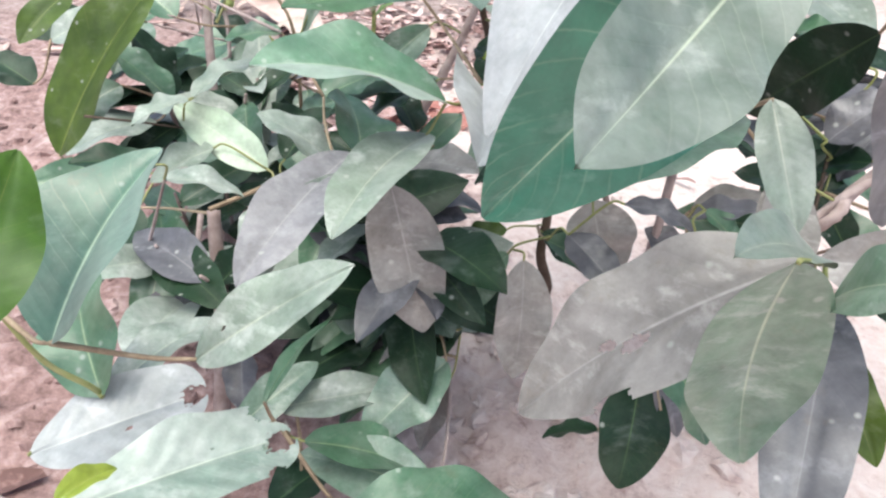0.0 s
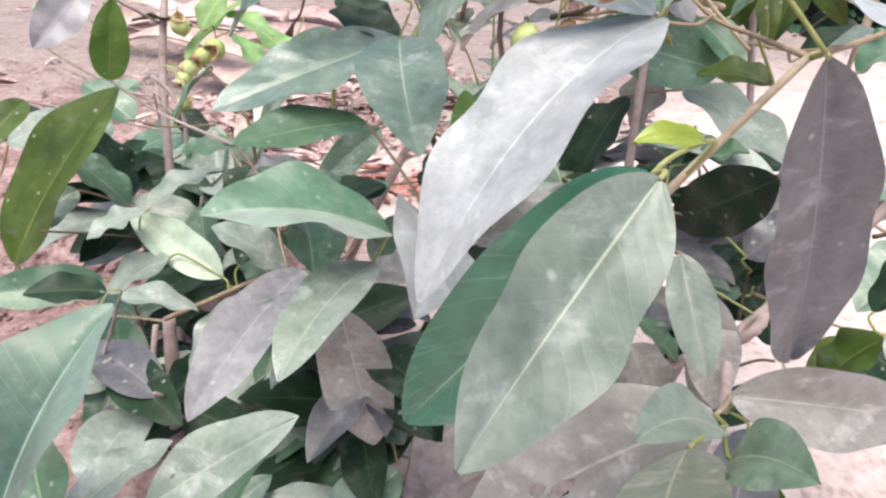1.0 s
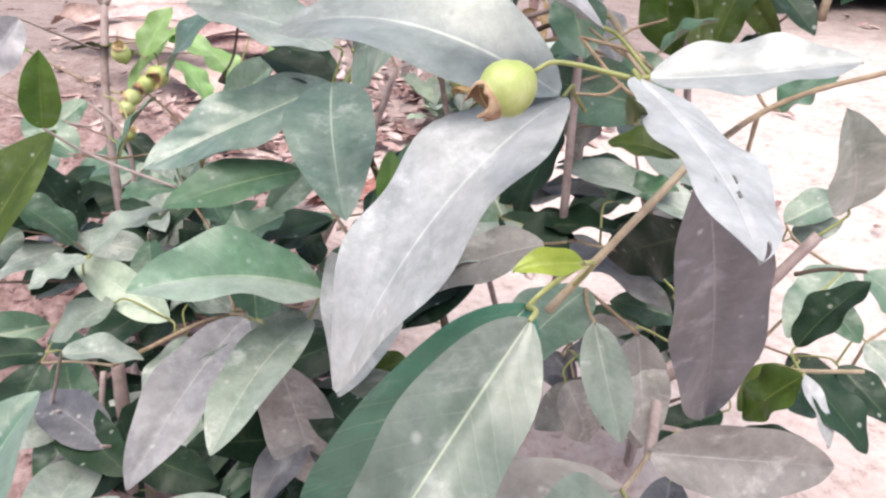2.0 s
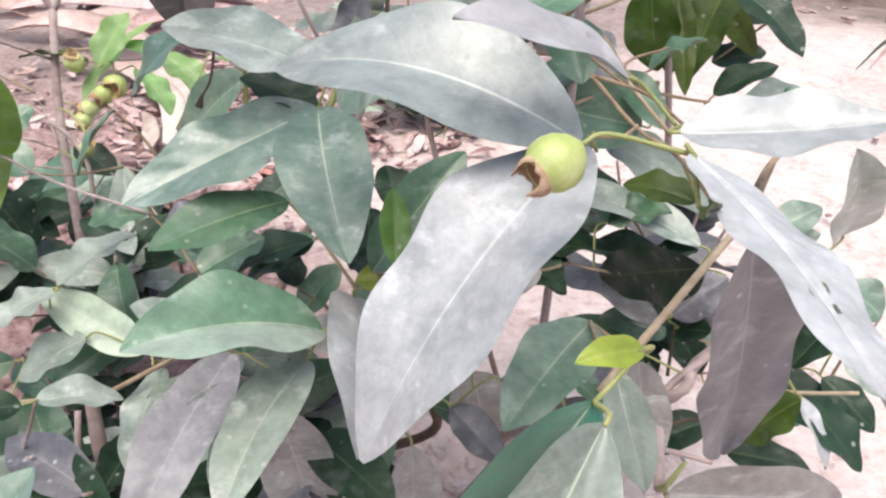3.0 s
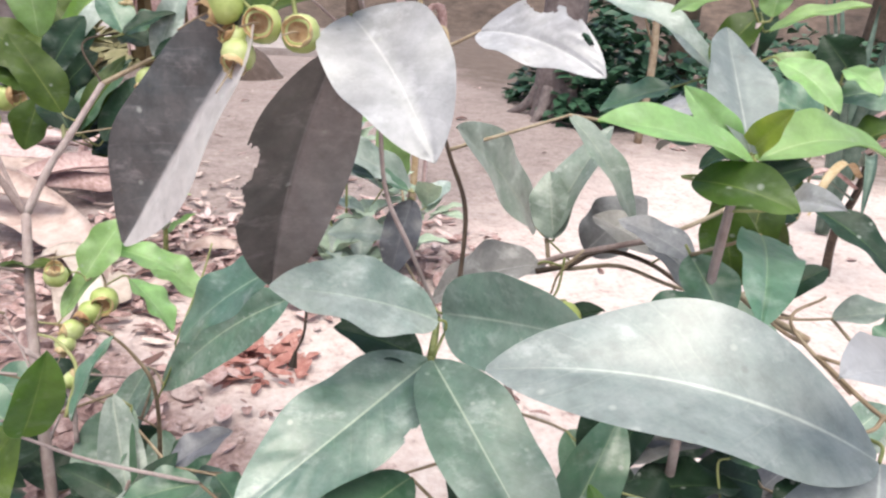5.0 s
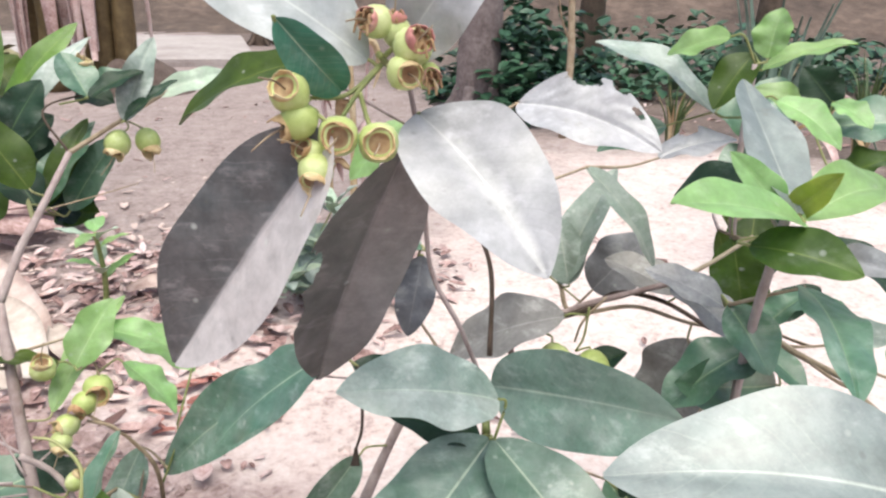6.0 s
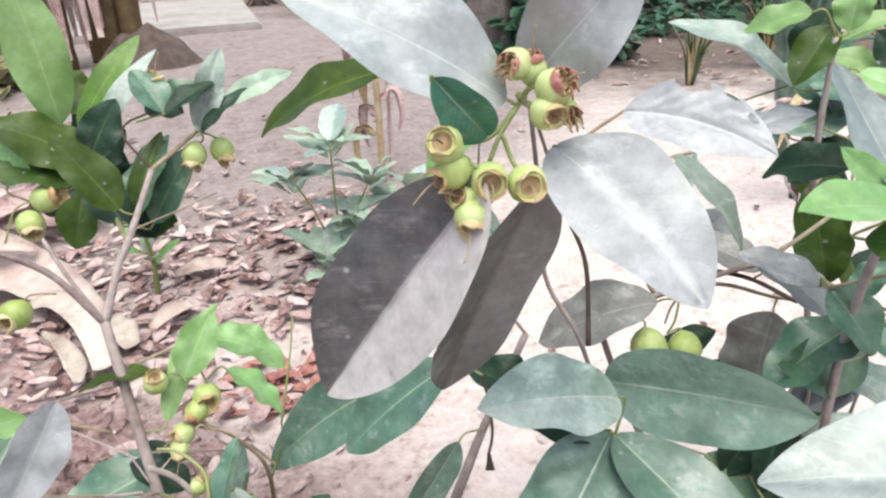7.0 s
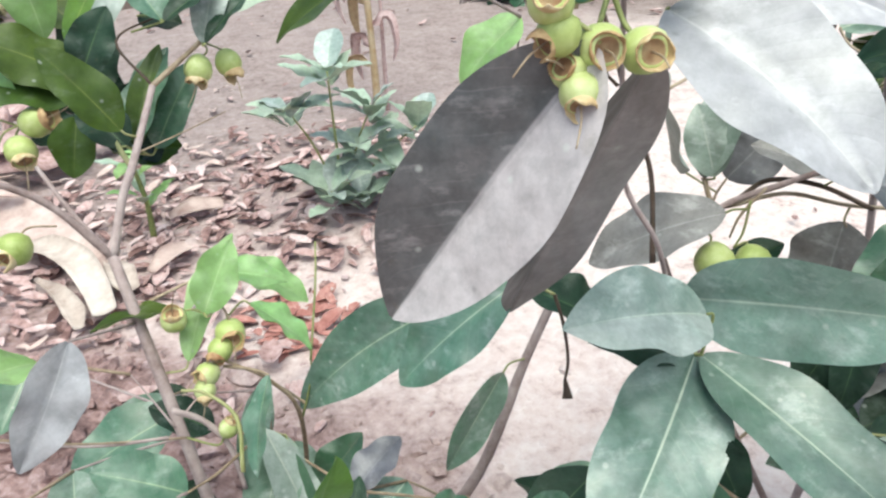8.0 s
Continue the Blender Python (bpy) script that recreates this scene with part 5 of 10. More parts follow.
leaf(BUSH, 'dark', (0.280, 1.087, 0.185), (0.212, 1.105, 0.209), 0.042, (0.186, -0.447, 0.875), 0.05, 0.0, 12)
leaf(BUSH, 'green', (0.343, 1.012, 0.232), (0.378, 1.045, 0.268), 0.036, (-0.167, -0.640, 0.750), 0.05, 0.0, 12)
leaf(BUSH, 'moss', (0.401, 1.003, 0.228), (0.422, 1.023, 0.280), 0.036, (-0.320, -0.836, 0.447), 0.05, 0.0, 12)
leaf(BUSH, 'moss', (0.020, 1.392, 0.201), (-0.061, 1.326, 0.167), 0.065, (0.030, -0.482, 0.876), 0.05, 0.0, 12)
leaf(BUSH, 'dark', (-0.035, 1.382, 0.153), (-0.097, 1.344, 0.138), 0.055, (0.052, -0.450, 0.891), 0.05, 0.0, 12)
leaf(SAPLING, 'green', (-0.092, 1.387, 0.293), (-0.126, 1.328, 0.257), 0.043, (0.108, -0.561, 0.821), 0.05, 0.0, 12)
leaf(BUSH, 'dark', (0.034, 1.432, 0.173), (-0.029, 1.429, 0.135), 0.052, (-0.425, -0.532, 0.732), 0.05, 0.0, 12)
leaf(BUSH, 'moss', (0.126, 1.308, 0.240), (0.087, 1.232, 0.173), 0.033, (-0.086, -0.632, 0.770), 0.05, 0.0, 12)
leaf(BUSH, 'green', (0.151, 1.209, 0.168), (0.208, 1.223, 0.223), 0.048, (-0.493, -0.561, 0.665), 0.05, 0.0, 12)
leaf(BUSH, 'moss', (0.142, 1.258, 0.205), (0.154, 1.202, 0.159), 0.035, (0.041, -0.631, 0.774), 0.05, 0.0, 12)
leaf(BUSH, 'emerald', (0.228, 1.131, 0.241), (0.189, 1.109, 0.225), 0.041, (-0.157, -0.400, 0.903), 0.05, 0.0, 12)
leaf(SAPLING, 'dark', (-0.143, 1.506, 0.100), (-0.180, 1.546, 0.148), 0.045, (0.297, -0.599, 0.744), 0.05, 0.0, 12)
leaf(BUSH, 'dark', (0.073, 1.246, 0.261), (0.021, 1.268, 0.290), 0.039, (0.253, -0.507, 0.824), 0.05, 0.0, 12)
leaf(BUSH, 'moss', (0.135, 1.179, 0.289), (0.095, 1.122, 0.233), 0.049, (-0.004, -0.697, 0.718), 0.05, 0.0, 12)
leaf(BUSH, 'dark', (0.055, 1.232, 0.159), (-0.004, 1.255, 0.188), 0.046, (0.249, -0.455, 0.855), 0.05, 0.0, 12)
leaf(BUSH, 'dark', (0.141, 1.259, 0.161), (0.085, 1.283, 0.193), 0.048, (0.254, -0.505, 0.825), 0.05, 0.0, 12)
leaf(SAPLING, 'dark', (0.059, 1.411, 0.514), (0.102, 1.410, 0.547), 0.046, (-0.432, -0.718, 0.546), 0.05, 0.0, 12)
leaf(SAPLING, 'dark', (0.051, 1.441, 0.525), (0.027, 1.464, 0.558), 0.048, (0.229, -0.718, 0.657), 0.05, 0.0, 12)
leaf(SAPLING, 'dark', (0.064, 1.422, 0.491), (0.097, 1.406, 0.481), 0.047, (0.013, -0.544, 0.839), 0.05, 0.0, 12)
leaf(SAPLING, 'olive', (0.026, 1.366, 0.543), (0.010, 1.351, 0.493), 0.039, (-0.045, -0.949, 0.314), 0.05, 0.0, 12)
leaf(SAPLING, 'green', (0.106, 1.413, 0.611), (0.147, 1.408, 0.632), 0.028, (-0.406, -0.679, 0.612), 0.05, 0.0, 12)
leaf(SAPLING, 'dark', (0.093, 1.439, 0.607), (0.130, 1.423, 0.599), 0.034, (-0.084, -0.579, 0.811), 0.05, 0.0, 12)
leaf(SAPLING, 'olive', (0.032, 1.479, 0.597), (-0.002, 1.510, 0.641), 0.051, (0.216, -0.715, 0.665), 0.05, 0.0, 12)
leaf(SAPLING, 'olive', (0.064, 1.312, 0.541), (0.019, 1.327, 0.611), 0.044, (0.472, -0.752, 0.461), 0.05, 0.0, 12)
leaf(SAPLING, 'dark', (0.039, 1.374, 0.575), (0.073, 1.387, 0.627), 0.040, (-0.145, -0.933, 0.330), 0.05, 0.0, 12)
leaf(BUSH, 'moss', (0.805, 0.969, 0.313), (0.750, 0.921, 0.273), 0.048, (-0.230, -0.445, 0.865), 0.05, 0.0, 12)
leaf(BUSH, 'olive', (0.746, 0.893, 0.264), (0.707, 0.874, 0.235), 0.032, (-0.349, -0.495, 0.795), 0.05, 0.0, 12)
leaf(BUSH, 'dark', (0.762, 0.932, 0.248), (0.799, 0.896, 0.212), 0.040, (-0.007, -0.706, 0.708), 0.05, 0.0, 12)
leaf(BUSH, 'dark', (0.692, 0.987, 0.285), (0.667, 0.971, 0.259), 0.026, (-0.343, -0.619, 0.707), 0.05, 0.0, 12)
leaf(BUSH, 'mauve', (0.607, 0.904, 0.227), (0.553, 0.873, 0.201), 0.039, (-0.151, -0.474, 0.868), 0.05, 0.0, 12)
leaf(BUSH, 'plum', (0.593, 0.949, 0.185), (0.552, 0.957, 0.212), 0.035, (0.349, -0.592, 0.727), 0.05, 0.0, 12)
leaf(BUSH, 'green', (0.630, 1.017, 0.359), (0.573, 0.998, 0.333), 0.034, (-0.168, -0.579, 0.798), 0.05, 0.0, 12)
leaf(BUSH, 'moss', (0.767, 1.018, 0.329), (0.818, 1.035, 0.351), 0.034, (-0.198, -0.497, 0.845), 0.05, 0.0, 12)
leaf(BUSH, 'dusty', (0.782, 1.031, 0.307), (0.819, 1.024, 0.329), 0.028, (-0.507, -0.476, 0.719), 0.05, 0.0, 12)
# the dark ones stand in for shade on the soil between blades
leaf(BUSH, 'dark', (0.100, 0.866, 0.178), (0.056, 0.837, 0.138), 0.054, (-0.085, -0.765, 0.639), 0.05, 0.0, 12)
leaf(BUSH, 'dark', (0.113, 0.906, 0.207), (0.097, 0.856, 0.160), 0.042, (0.252, -0.693, 0.675), 0.05, 0.0, 12)
leaf(BUSH, 'green', (0.159, 0.858, 0.190), (0.161, 0.811, 0.145), 0.036, (0.309, -0.648, 0.696), 0.05, 0.0, 12)
leaf(BUSH, 'dark', (0.179, 0.885, 0.151), (0.132, 0.866, 0.127), 0.048, (-0.131, -0.609, 0.782), 0.05, 0.0, 12)
leaf(BUSH, 'moss', (0.299, 0.888, 0.166), (0.246, 0.858, 0.126), 0.042, (-0.171, -0.666, 0.726), 0.05, 0.0, 12)
leaf(BUSH, 'dark', (0.326, 0.897, 0.132), (0.301, 0.866, 0.083), 0.043, (-0.098, -0.822, 0.561), 0.05, 0.0, 12)
leaf(BUSH, 'moss', (0.374, 0.867, 0.191), (0.408, 0.835, 0.165), 0.040, (0.165, -0.507, 0.846), 0.05, 0.0, 12)
leaf(BUSH, 'moss', (0.268, 0.747, 0.127), (0.313, 0.796, 0.157), 0.031, (0.040, -0.543, 0.838), 0.05, 0.0, 12)
leaf(BUSH, 'moss', (0.415, 0.737, 0.108), (0.320, 0.733, 0.129), 0.046, (0.217, -0.335, 0.917), 0.05, 0.0, 12)
leaf(BUSH, 'moss', (0.408, 0.814, 0.159), (0.357, 0.759, 0.122), 0.048, (-0.036, -0.536, 0.844), 0.05, 0.0, 12)
leaf(BUSH, 'moss', (0.288, 0.750, 0.127), (0.258, 0.710, 0.108), 0.036, (0.088, -0.484, 0.871), 0.05, 0.0, 12)
leaf(BUSH, 'dusty', (-0.072, 1.079, 0.299), (-0.002, 1.105, 0.327), 0.043, (-0.022, -0.714, 0.700), 0.05, 0.0, 12)
leaf(BUSH, 'moss', (0.037, 1.025, 0.275), (0.003, 0.960, 0.250), 0.043, (0.340, -0.490, 0.803), 0.05, 0.0, 12)
leaf(BUSH, 'green', (0.058, 1.112, 0.323), (0.000, 1.123, 0.359), 0.046, (0.368, -0.534, 0.761), 0.05, 0.0, 12)
leaf(BUSH, 'olive', (-0.023, 1.059, 0.354), (-0.037, 0.993, 0.320), 0.035, (0.397, -0.482, 0.781), 0.05, 0.0, 12)
leaf(SHOOT, 'dark', (0.825, 1.215, 0.528), (0.759, 1.221, 0.504), 0.045, (-0.348, -0.405, 0.845), 0.05, 0.0, 12)
leaf(SHOOT, 'olive', (0.741, 1.166, 0.522), (0.697, 1.110, 0.441), 0.049, (-0.558, -0.510, 0.655), 0.05, 0.0, 12)
leaf(SHOOT, 'green', (0.844, 1.233, 0.570), (0.774, 1.244, 0.595), 0.071, (0.154, -0.662, 0.733), 0.05, 0.0, 12)
leaf(SHOOT, 'dark', (0.748, 1.187, 0.437), (0.798, 1.180, 0.450), 0.040, (-0.282, -0.390, 0.877), 0.05, 0.0, 12)
leaf(SHOOT, 'olive', (0.679, 1.125, 0.518), (0.681, 1.056, 0.442), 0.025, (-0.198, -0.732, 0.652), 0.05, 0.0, 12)
leaf(LOW, 'moss', (0.129, 1.280, 0.272), (0.087, 1.228, 0.200), 0.031, (-0.190, -0.744, 0.641), 0.05, 0.0, 12)
leaf(SAPLING, 'green', (0.039, 1.296, 0.252), (-0.072, 1.284, 0.215), 0.067, (-0.237, -0.481, 0.844), 0.05, 0.0, 12)
leaf(SHOOT, 'green', (0.845, 1.254, 0.566), (0.760, 1.277, 0.603), 0.068, (0.102, -0.728, 0.678), 0.05, 0.0, 12)
leaf(SHOOT, 'moss', (0.754, 1.246, 0.544), (0.832, 1.229, 0.557), 0.053, (-0.237, -0.472, 0.849), 0.05, 0.0, 12)
leaf(SHOOT, 'dark', (0.792, 1.176, 0.483), (0.726, 1.213, 0.514), 0.050, (-0.056, -0.699, 0.713), 0.05, 0.0, 12)
leaf(SHOOT, 'green', (0.902, 1.298, 0.589), (0.847, 1.330, 0.617), 0.058, (-0.109, -0.750, 0.652), 0.05, 0.0, 12)
leaf(SHOOT, 'olive', (0.799, 1.266, 0.521), (0.828, 1.220, 0.495), 0.034, (-0.345, -0.605, 0.718), 0.05, 0.0, 12)
leaf(BUSH, 'dark', (-0.080, 1.155, 0.312), (-0.119, 1.110, 0.289), 0.044, (0.285, -0.630, 0.722), 0.05, 0.0, 12)
leaf(BUSH, 'moss', (-0.039, 1.208, 0.291), (-0.040, 1.125, 0.252), 0.047, (0.351, -0.402, 0.845), 0.05, 0.0, 12)
leaf(BUSH, 'dark', (-0.091, 1.059, 0.255), (-0.142, 1.065, 0.280), 0.044, (0.347, -0.444, 0.826), 0.05, 0.0, 12)
leaf(SAPLING, 'olive', (0.058, 1.384, 0.502), (0.035, 1.413, 0.552), 0.036, (0.249, -0.778, 0.577), 0.05, 0.0, 12)
leaf(SAPLING, 'green', (0.082, 1.374, 0.500), (0.134, 1.387, 0.571), 0.040, (-0.338, -0.853, 0.397), 0.05, 0.0, 12)
leaf(SAPLING, 'olive', (0.057, 1.420, 0.480), (0.103, 1.407, 0.486), 0.043, (-0.255, -0.513, 0.819), 0.05, 0.0, 12)
leaf(SAPLING, 'dark', (0.030, 1.435, 0.547), (0.068, 1.438, 0.585), 0.044, (-0.378, -0.813, 0.444), 0.05, 0.0, 12)
leaf(SAPLING, 'dark', (0.011, 1.492, 0.559), (0.052, 1.498, 0.605), 0.045, (-0.338, -0.850, 0.403), 0.05, 0.0, 12)
leaf(SAPLING, 'olive', (0.013, 1.441, 0.547), (-0.010, 1.442, 0.583), 0.044, (0.547, -0.755, 0.363), 0.05, 0.0, 12)
leaf(SAPLING, 'dark', (-0.009, 1.470, 0.490), (-0.034, 1.491, 0.518), 0.050, (0.242, -0.662, 0.710), 0.05, 0.0, 12)
twig(BUSH, 'main_stem', [(0.214, 1.258, -0.013), (0.291, 1.154, 0.172), (0.360, 1.160, 0.314), (0.402, 1.153, 0.418)], 0.0072, 0.0032, BARK)
twig(BUSH, 'main_stem', [(0.376, 1.059, -0.013), (0.471, 0.992, 0.100), (0.467, 0.982, 0.162), (0.465, 1.004, 0.221), (0.407, 1.046, 0.320), (0.384, 0.985, 0.444)], 0.0057, 0.0029, BARK_DARK)
twig(BUSH, 'branch', [(0.384, 0.985, 0.444), (0.392, 1.011, 0.462)], 0.0033, 0.0019, TWIG_GREEN)
twig(BUSH, 'branch', [(0.392, 1.011, 0.462), (0.368, 1.000, 0.517), (0.351, 1.013, 0.556), (0.344, 1.012, 0.624), (0.330, 0.994, 0.675)], 0.0017, 0.0015, BARK)
twig(BUSH, 'dead_twig', [(0.418, 1.067, 0.453), (0.423, 1.086, 0.516), (0.409, 1.095, 0.559), (0.392, 1.096, 0.609), (0.386, 1.101, 0.631)], 0.0021, 0.0013, BARK_DARK)
twig(BUSH, 'dead_twig', [(0.395, 1.093, 0.583), (0.388, 1.093, 0.590), (0.387, 1.094, 0.593)], 0.0014, 0.0007, BARK_DARK)
twig(BUSH, 'branch', [(0.532, 0.659, 0.460), (0.585, 0.702, 0.504)], 0.0017, 0.0016, TWIG_TAN)
twig(BUSH, 'branch', [(0.585, 0.702, 0.504), (0.640, 0.795, 0.495), (0.672, 0.816, 0.502), (0.712, 0.828, 0.510)], 0.0017, 0.0014, TWIG_TAN)
twig(BUSH, 'branch', [(0.640, 0.795, 0.495), (0.643, 0.812, 0.452), (0.630, 0.821, 0.413)], 0.0013, 0.0010, TWIG_TAN)
twig(BUSH, 'branch', [(0.585, 0.702, 0.504), (0.589, 0.790, 0.497), (0.574, 0.817, 0.501), (0.553, 0.844, 0.520)], 0.0013, 0.0011, TWIG_TAN)
twig(BUSH, 'branch', [(0.553, 0.844, 0.520), (0.576, 0.818, 0.519), (0.584, 0.776, 0.518)], 0.0010, 0.0008, TWIG_TAN)
twig(BUSH, 'branch', [(0.575, 0.817, 0.502), (0.566, 0.813, 0.497), (0.549, 0.810, 0.498)], 0.0012, 0.0008, TWIG_TAN)
twig(BUSH, 'stalk', [(0.549, 0.810, 0.498), (0.558, 0.827, 0.483)], 0.0014, 0.0011, TWIG_GREEN)
twig(BUSH, 'branch', [(0.596, 0.901, 0.494), (0.583, 0.905, 0.500), (0.565, 0.910, 0.512)], 0.0014, 0.0010, TWIG_TAN)
twig(BUSH, 'branch', [(0.614, 0.877, 0.474), (0.586, 0.906, 0.506), (0.614, 0.916, 0.518)], 0.0014, 0.0008, TWIG_TAN)
twig(BUSH, 'branch', [(0.526, 0.971, 0.115), (0.638, 0.858, 0.272), (0.665, 0.870, 0.301), (0.692, 0.868, 0.340), (0.723, 0.867, 0.393)], 0.0047, 0.0038, BARK)
twig(BUSH, 'branch', [(0.649, 0.877, 0.282), (0.656, 0.902, 0.309), (0.661, 0.921, 0.333)], 0.0014, 0.0012, BARK_DARK)
twig(BUSH, 'branch', [(0.631, 0.837, 0.263), (0.653, 0.838, 0.275), (0.664, 0.835, 0.278)], 0.0014, 0.0009, BARK_DARK)
twig(BUSH, 'branch', [(0.620, 0.840, 0.243), (0.645, 0.834, 0.248), (0.672, 0.823, 0.249)], 0.0024, 0.0018, BARK)
twig(BUSH, 'branch', [(0.721, 0.879, 0.356), (0.740, 0.878, 0.362), (0.764, 0.872, 0.365)], 0.0018, 0.0012, BARK_DARK)
twig(BUSH, 'branch', [(0.710, 0.840, 0.305), (0.723, 0.834, 0.307), (0.755, 0.822, 0.319)], 0.0018, 0.0013, TWIG_TAN)
twig(BUSH, 'branch', [(0.613, 0.765, 0.288), (0.616, 0.762, 0.296), (0.633, 0.782, 0.293)], 0.0020, 0.0015, TWIG_GREEN)
twig(BUSH, 'branch', [(0.613, 0.765, 0.288), (0.639, 0.853, 0.277), (0.657, 0.864, 0.298), (0.682, 0.869, 0.318)], 0.0037, 0.0028, BARK)
twig(BUSH, 'branch', [(0.188, 0.894, 0.220), (0.219, 0.908, 0.232), (0.258, 0.925, 0.248), (0.285, 0.929, 0.257)], 0.0023, 0.0019, TWIG_TAN)
twig(BUSH, 'old_stump', [(0.201, 0.826, 0.012), (0.197, 0.873, 0.136), (0.189, 0.892, 0.174), (0.183, 0.909, 0.211)], 0.0075, 0.0058, BARK)
twig(BUSH, 'branch', [(0.183, 0.888, 0.218), (0.189, 0.862, 0.190), (0.201, 0.850, 0.176), (0.224, 0.837, 0.163)], 0.0026, 0.0021, BARK)
twig(BUSH, 'branch', [(0.295, 0.788, 0.124), (0.306, 0.766, 0.100), (0.316, 0.735, 0.065)], 0.0014, 0.0012, TWIG_TAN)
twig(BUSH, 'branch', [(0.032, 0.877, -0.006), (0.164, 0.734, 0.065), (0.178, 0.709, 0.143), (0.233, 0.673, 0.218), (0.221, 0.656, 0.255), (0.211, 0.648, 0.294)], 0.0024, 0.0014, TWIG_GREEN)
twig(BUSH, 'branch', [(0.544, 0.796, 0.229), (0.548, 0.778, 0.208), (0.554, 0.760, 0.189)], 0.0012, 0.0008, TWIG_TAN)
twig(BUSH, 'branch', [(0.080, 0.908, 0.288), (0.117, 0.934, 0.276), (0.144, 0.949, 0.268)], 0.0013, 0.0008, BARK_DARK)
twig(BUSH, 'branch', [(0.497, 1.115, 0.452), (0.525, 1.110, 0.460), (0.553, 1.106, 0.475), (0.584, 1.084, 0.473), (0.613, 1.054, 0.458)], 0.0026, 0.0019, BARK_DARK)
twig(BUSH, 'branch', [(0.509, 1.131, 0.477), (0.516, 1.116, 0.455), (0.565, 1.098, 0.464), (0.605, 1.068, 0.457), (0.647, 1.026, 0.462)], 0.0021, 0.0016, TWIG_TAN)
twig(BUSH, 'branch', [(0.540, 0.989, 0.153), (0.451, 1.100, 0.435), (0.495, 1.090, 0.471), (0.534, 1.073, 0.489), (0.571, 1.058, 0.503)], 0.0030, 0.0023, BARK)
twig(BUSH, 'branch', [(0.571, 1.058, 0.503), (0.608, 1.060, 0.517), (0.644, 1.060, 0.536)], 0.0023, 0.0017, TWIG_TAN)
twig(BUSH, 'branch', [(0.571, 1.057, 0.502), (0.591, 1.007, 0.502), (0.598, 0.960, 0.492), (0.600, 0.905, 0.495)], 0.0028, 0.0022, TWIG_TAN)
twig(BUSH, 'branch', [(0.523, 1.077, 0.487), (0.506, 1.081, 0.465), (0.502, 1.084, 0.445)], 0.0014, 0.0009, TWIG_TAN)
twig(BUSH, 'dry_pod', [(0.301, 1.000, 0.499), (0.301, 0.989, 0.485), (0.299, 0.979, 0.468), (0.294, 0.973, 0.458)], 0.0012, 0.0008, BARK_DARK)
twig(BUSH, 'dry_pod', [(0.294, 0.973, 0.459), (0.293, 0.969, 0.455), (0.292, 0.966, 0.451)], 0.0010, 0.0030, BARK_DARK)
twig(SAPLING, 'trunk', [(0.101, 0.996, -0.013), (0.078, 1.108, 0.099), (0.054, 1.191, 0.336), (0.034, 1.270, 0.449)], 0.0062, 0.0043, BARK)
twig(SAPLING, 'branch', [(0.057, 1.166, 0.359), (0.077, 1.167, 0.339), (0.091, 1.160, 0.312), (0.095, 1.148, 0.273)], 0.0028, 0.0022, BARK)
twig(SAPLING, 'branch', [(0.049, 1.162, 0.337), (-0.000, 1.168, 0.342), (-0.050, 1.178, 0.355), (-0.092, 1.188, 0.371)], 0.0014, 0.0010, BARK)
twig(SAPLING, 'branch', [(0.034, 1.270, 0.449), (0.052, 1.294, 0.490), (0.066, 1.306, 0.513), (0.095, 1.344, 0.565)], 0.0041, 0.0030, BARK)
twig(SAPLING, 'branch', [(0.095, 1.344, 0.565), (0.143, 1.372, 0.591), (0.195, 1.417, 0.616), (0.253, 1.454, 0.629)], 0.0026, 0.0015, TWIG_TAN)
twig(SAPLING, 'branch', [(0.034, 1.270, 0.449), (-0.002, 1.279, 0.504), (-0.048, 1.270, 0.543)], 0.0037, 0.0024, BARK)
twig(SAPLING, 'branch', [(0.034, 1.270, 0.449), (0.009, 1.298, 0.487), (-0.009, 1.325, 0.518)], 0.0023, 0.0018, BARK)
twig(SAPLING, 'branch', [(0.095, 1.344, 0.565), (0.075, 1.363, 0.602), (0.113, 1.389, 0.614)], 0.0013, 0.0009, BARK_DARK)
twig(SAPLING, 'branch', [(0.062, 1.316, 0.509), (0.041, 1.378, 0.540), (0.024, 1.408, 0.560), (0.015, 1.419, 0.590)], 0.0023, 0.0017, TWIG_GREEN)
twig(SAPLING, 'branch', [(0.052, 1.183, 0.328), (0.039, 1.195, 0.357), (0.030, 1.202, 0.377)], 0.0010, 0.0005, BARK)
twig(SAPLING, 'branch', [(0.052, 1.183, 0.328), (0.074, 1.197, 0.341), (0.100, 1.212, 0.354)], 0.0010, 0.0005, BARK)
twig(SAPLING, 'branch', [(0.070, 1.309, 0.520), (0.111, 1.333, 0.524), (0.150, 1.356, 0.529)], 0.0008, 0.0005, TWIG_TAN)
twig(LOW, 'stem', [(0.140, 1.229, 0.119), (0.153, 1.204, 0.278), (0.135, 1.201, 0.333), (0.101, 1.206, 0.365)], 0.0025, 0.0013, TWIG_TAN)
twig(LOW, 'stem', [(0.172, 1.214, 0.335), (0.193, 1.261, 0.385), (0.202, 1.284, 0.415)], 0.0012, 0.0009, TWIG_GREEN)
twig(LOW, 'stem', [(0.153, 1.204, 0.278), (0.169, 1.213, 0.315), (0.173, 1.217, 0.339)], 0.0011, 0.0008, TWIG_GREEN)
twig(LOW, 'stem', [(0.115, 1.216, 0.385), (0.109, 1.225, 0.406), (0.097, 1.220, 0.401)], 0.0012, 0.0008, TWIG_TAN)
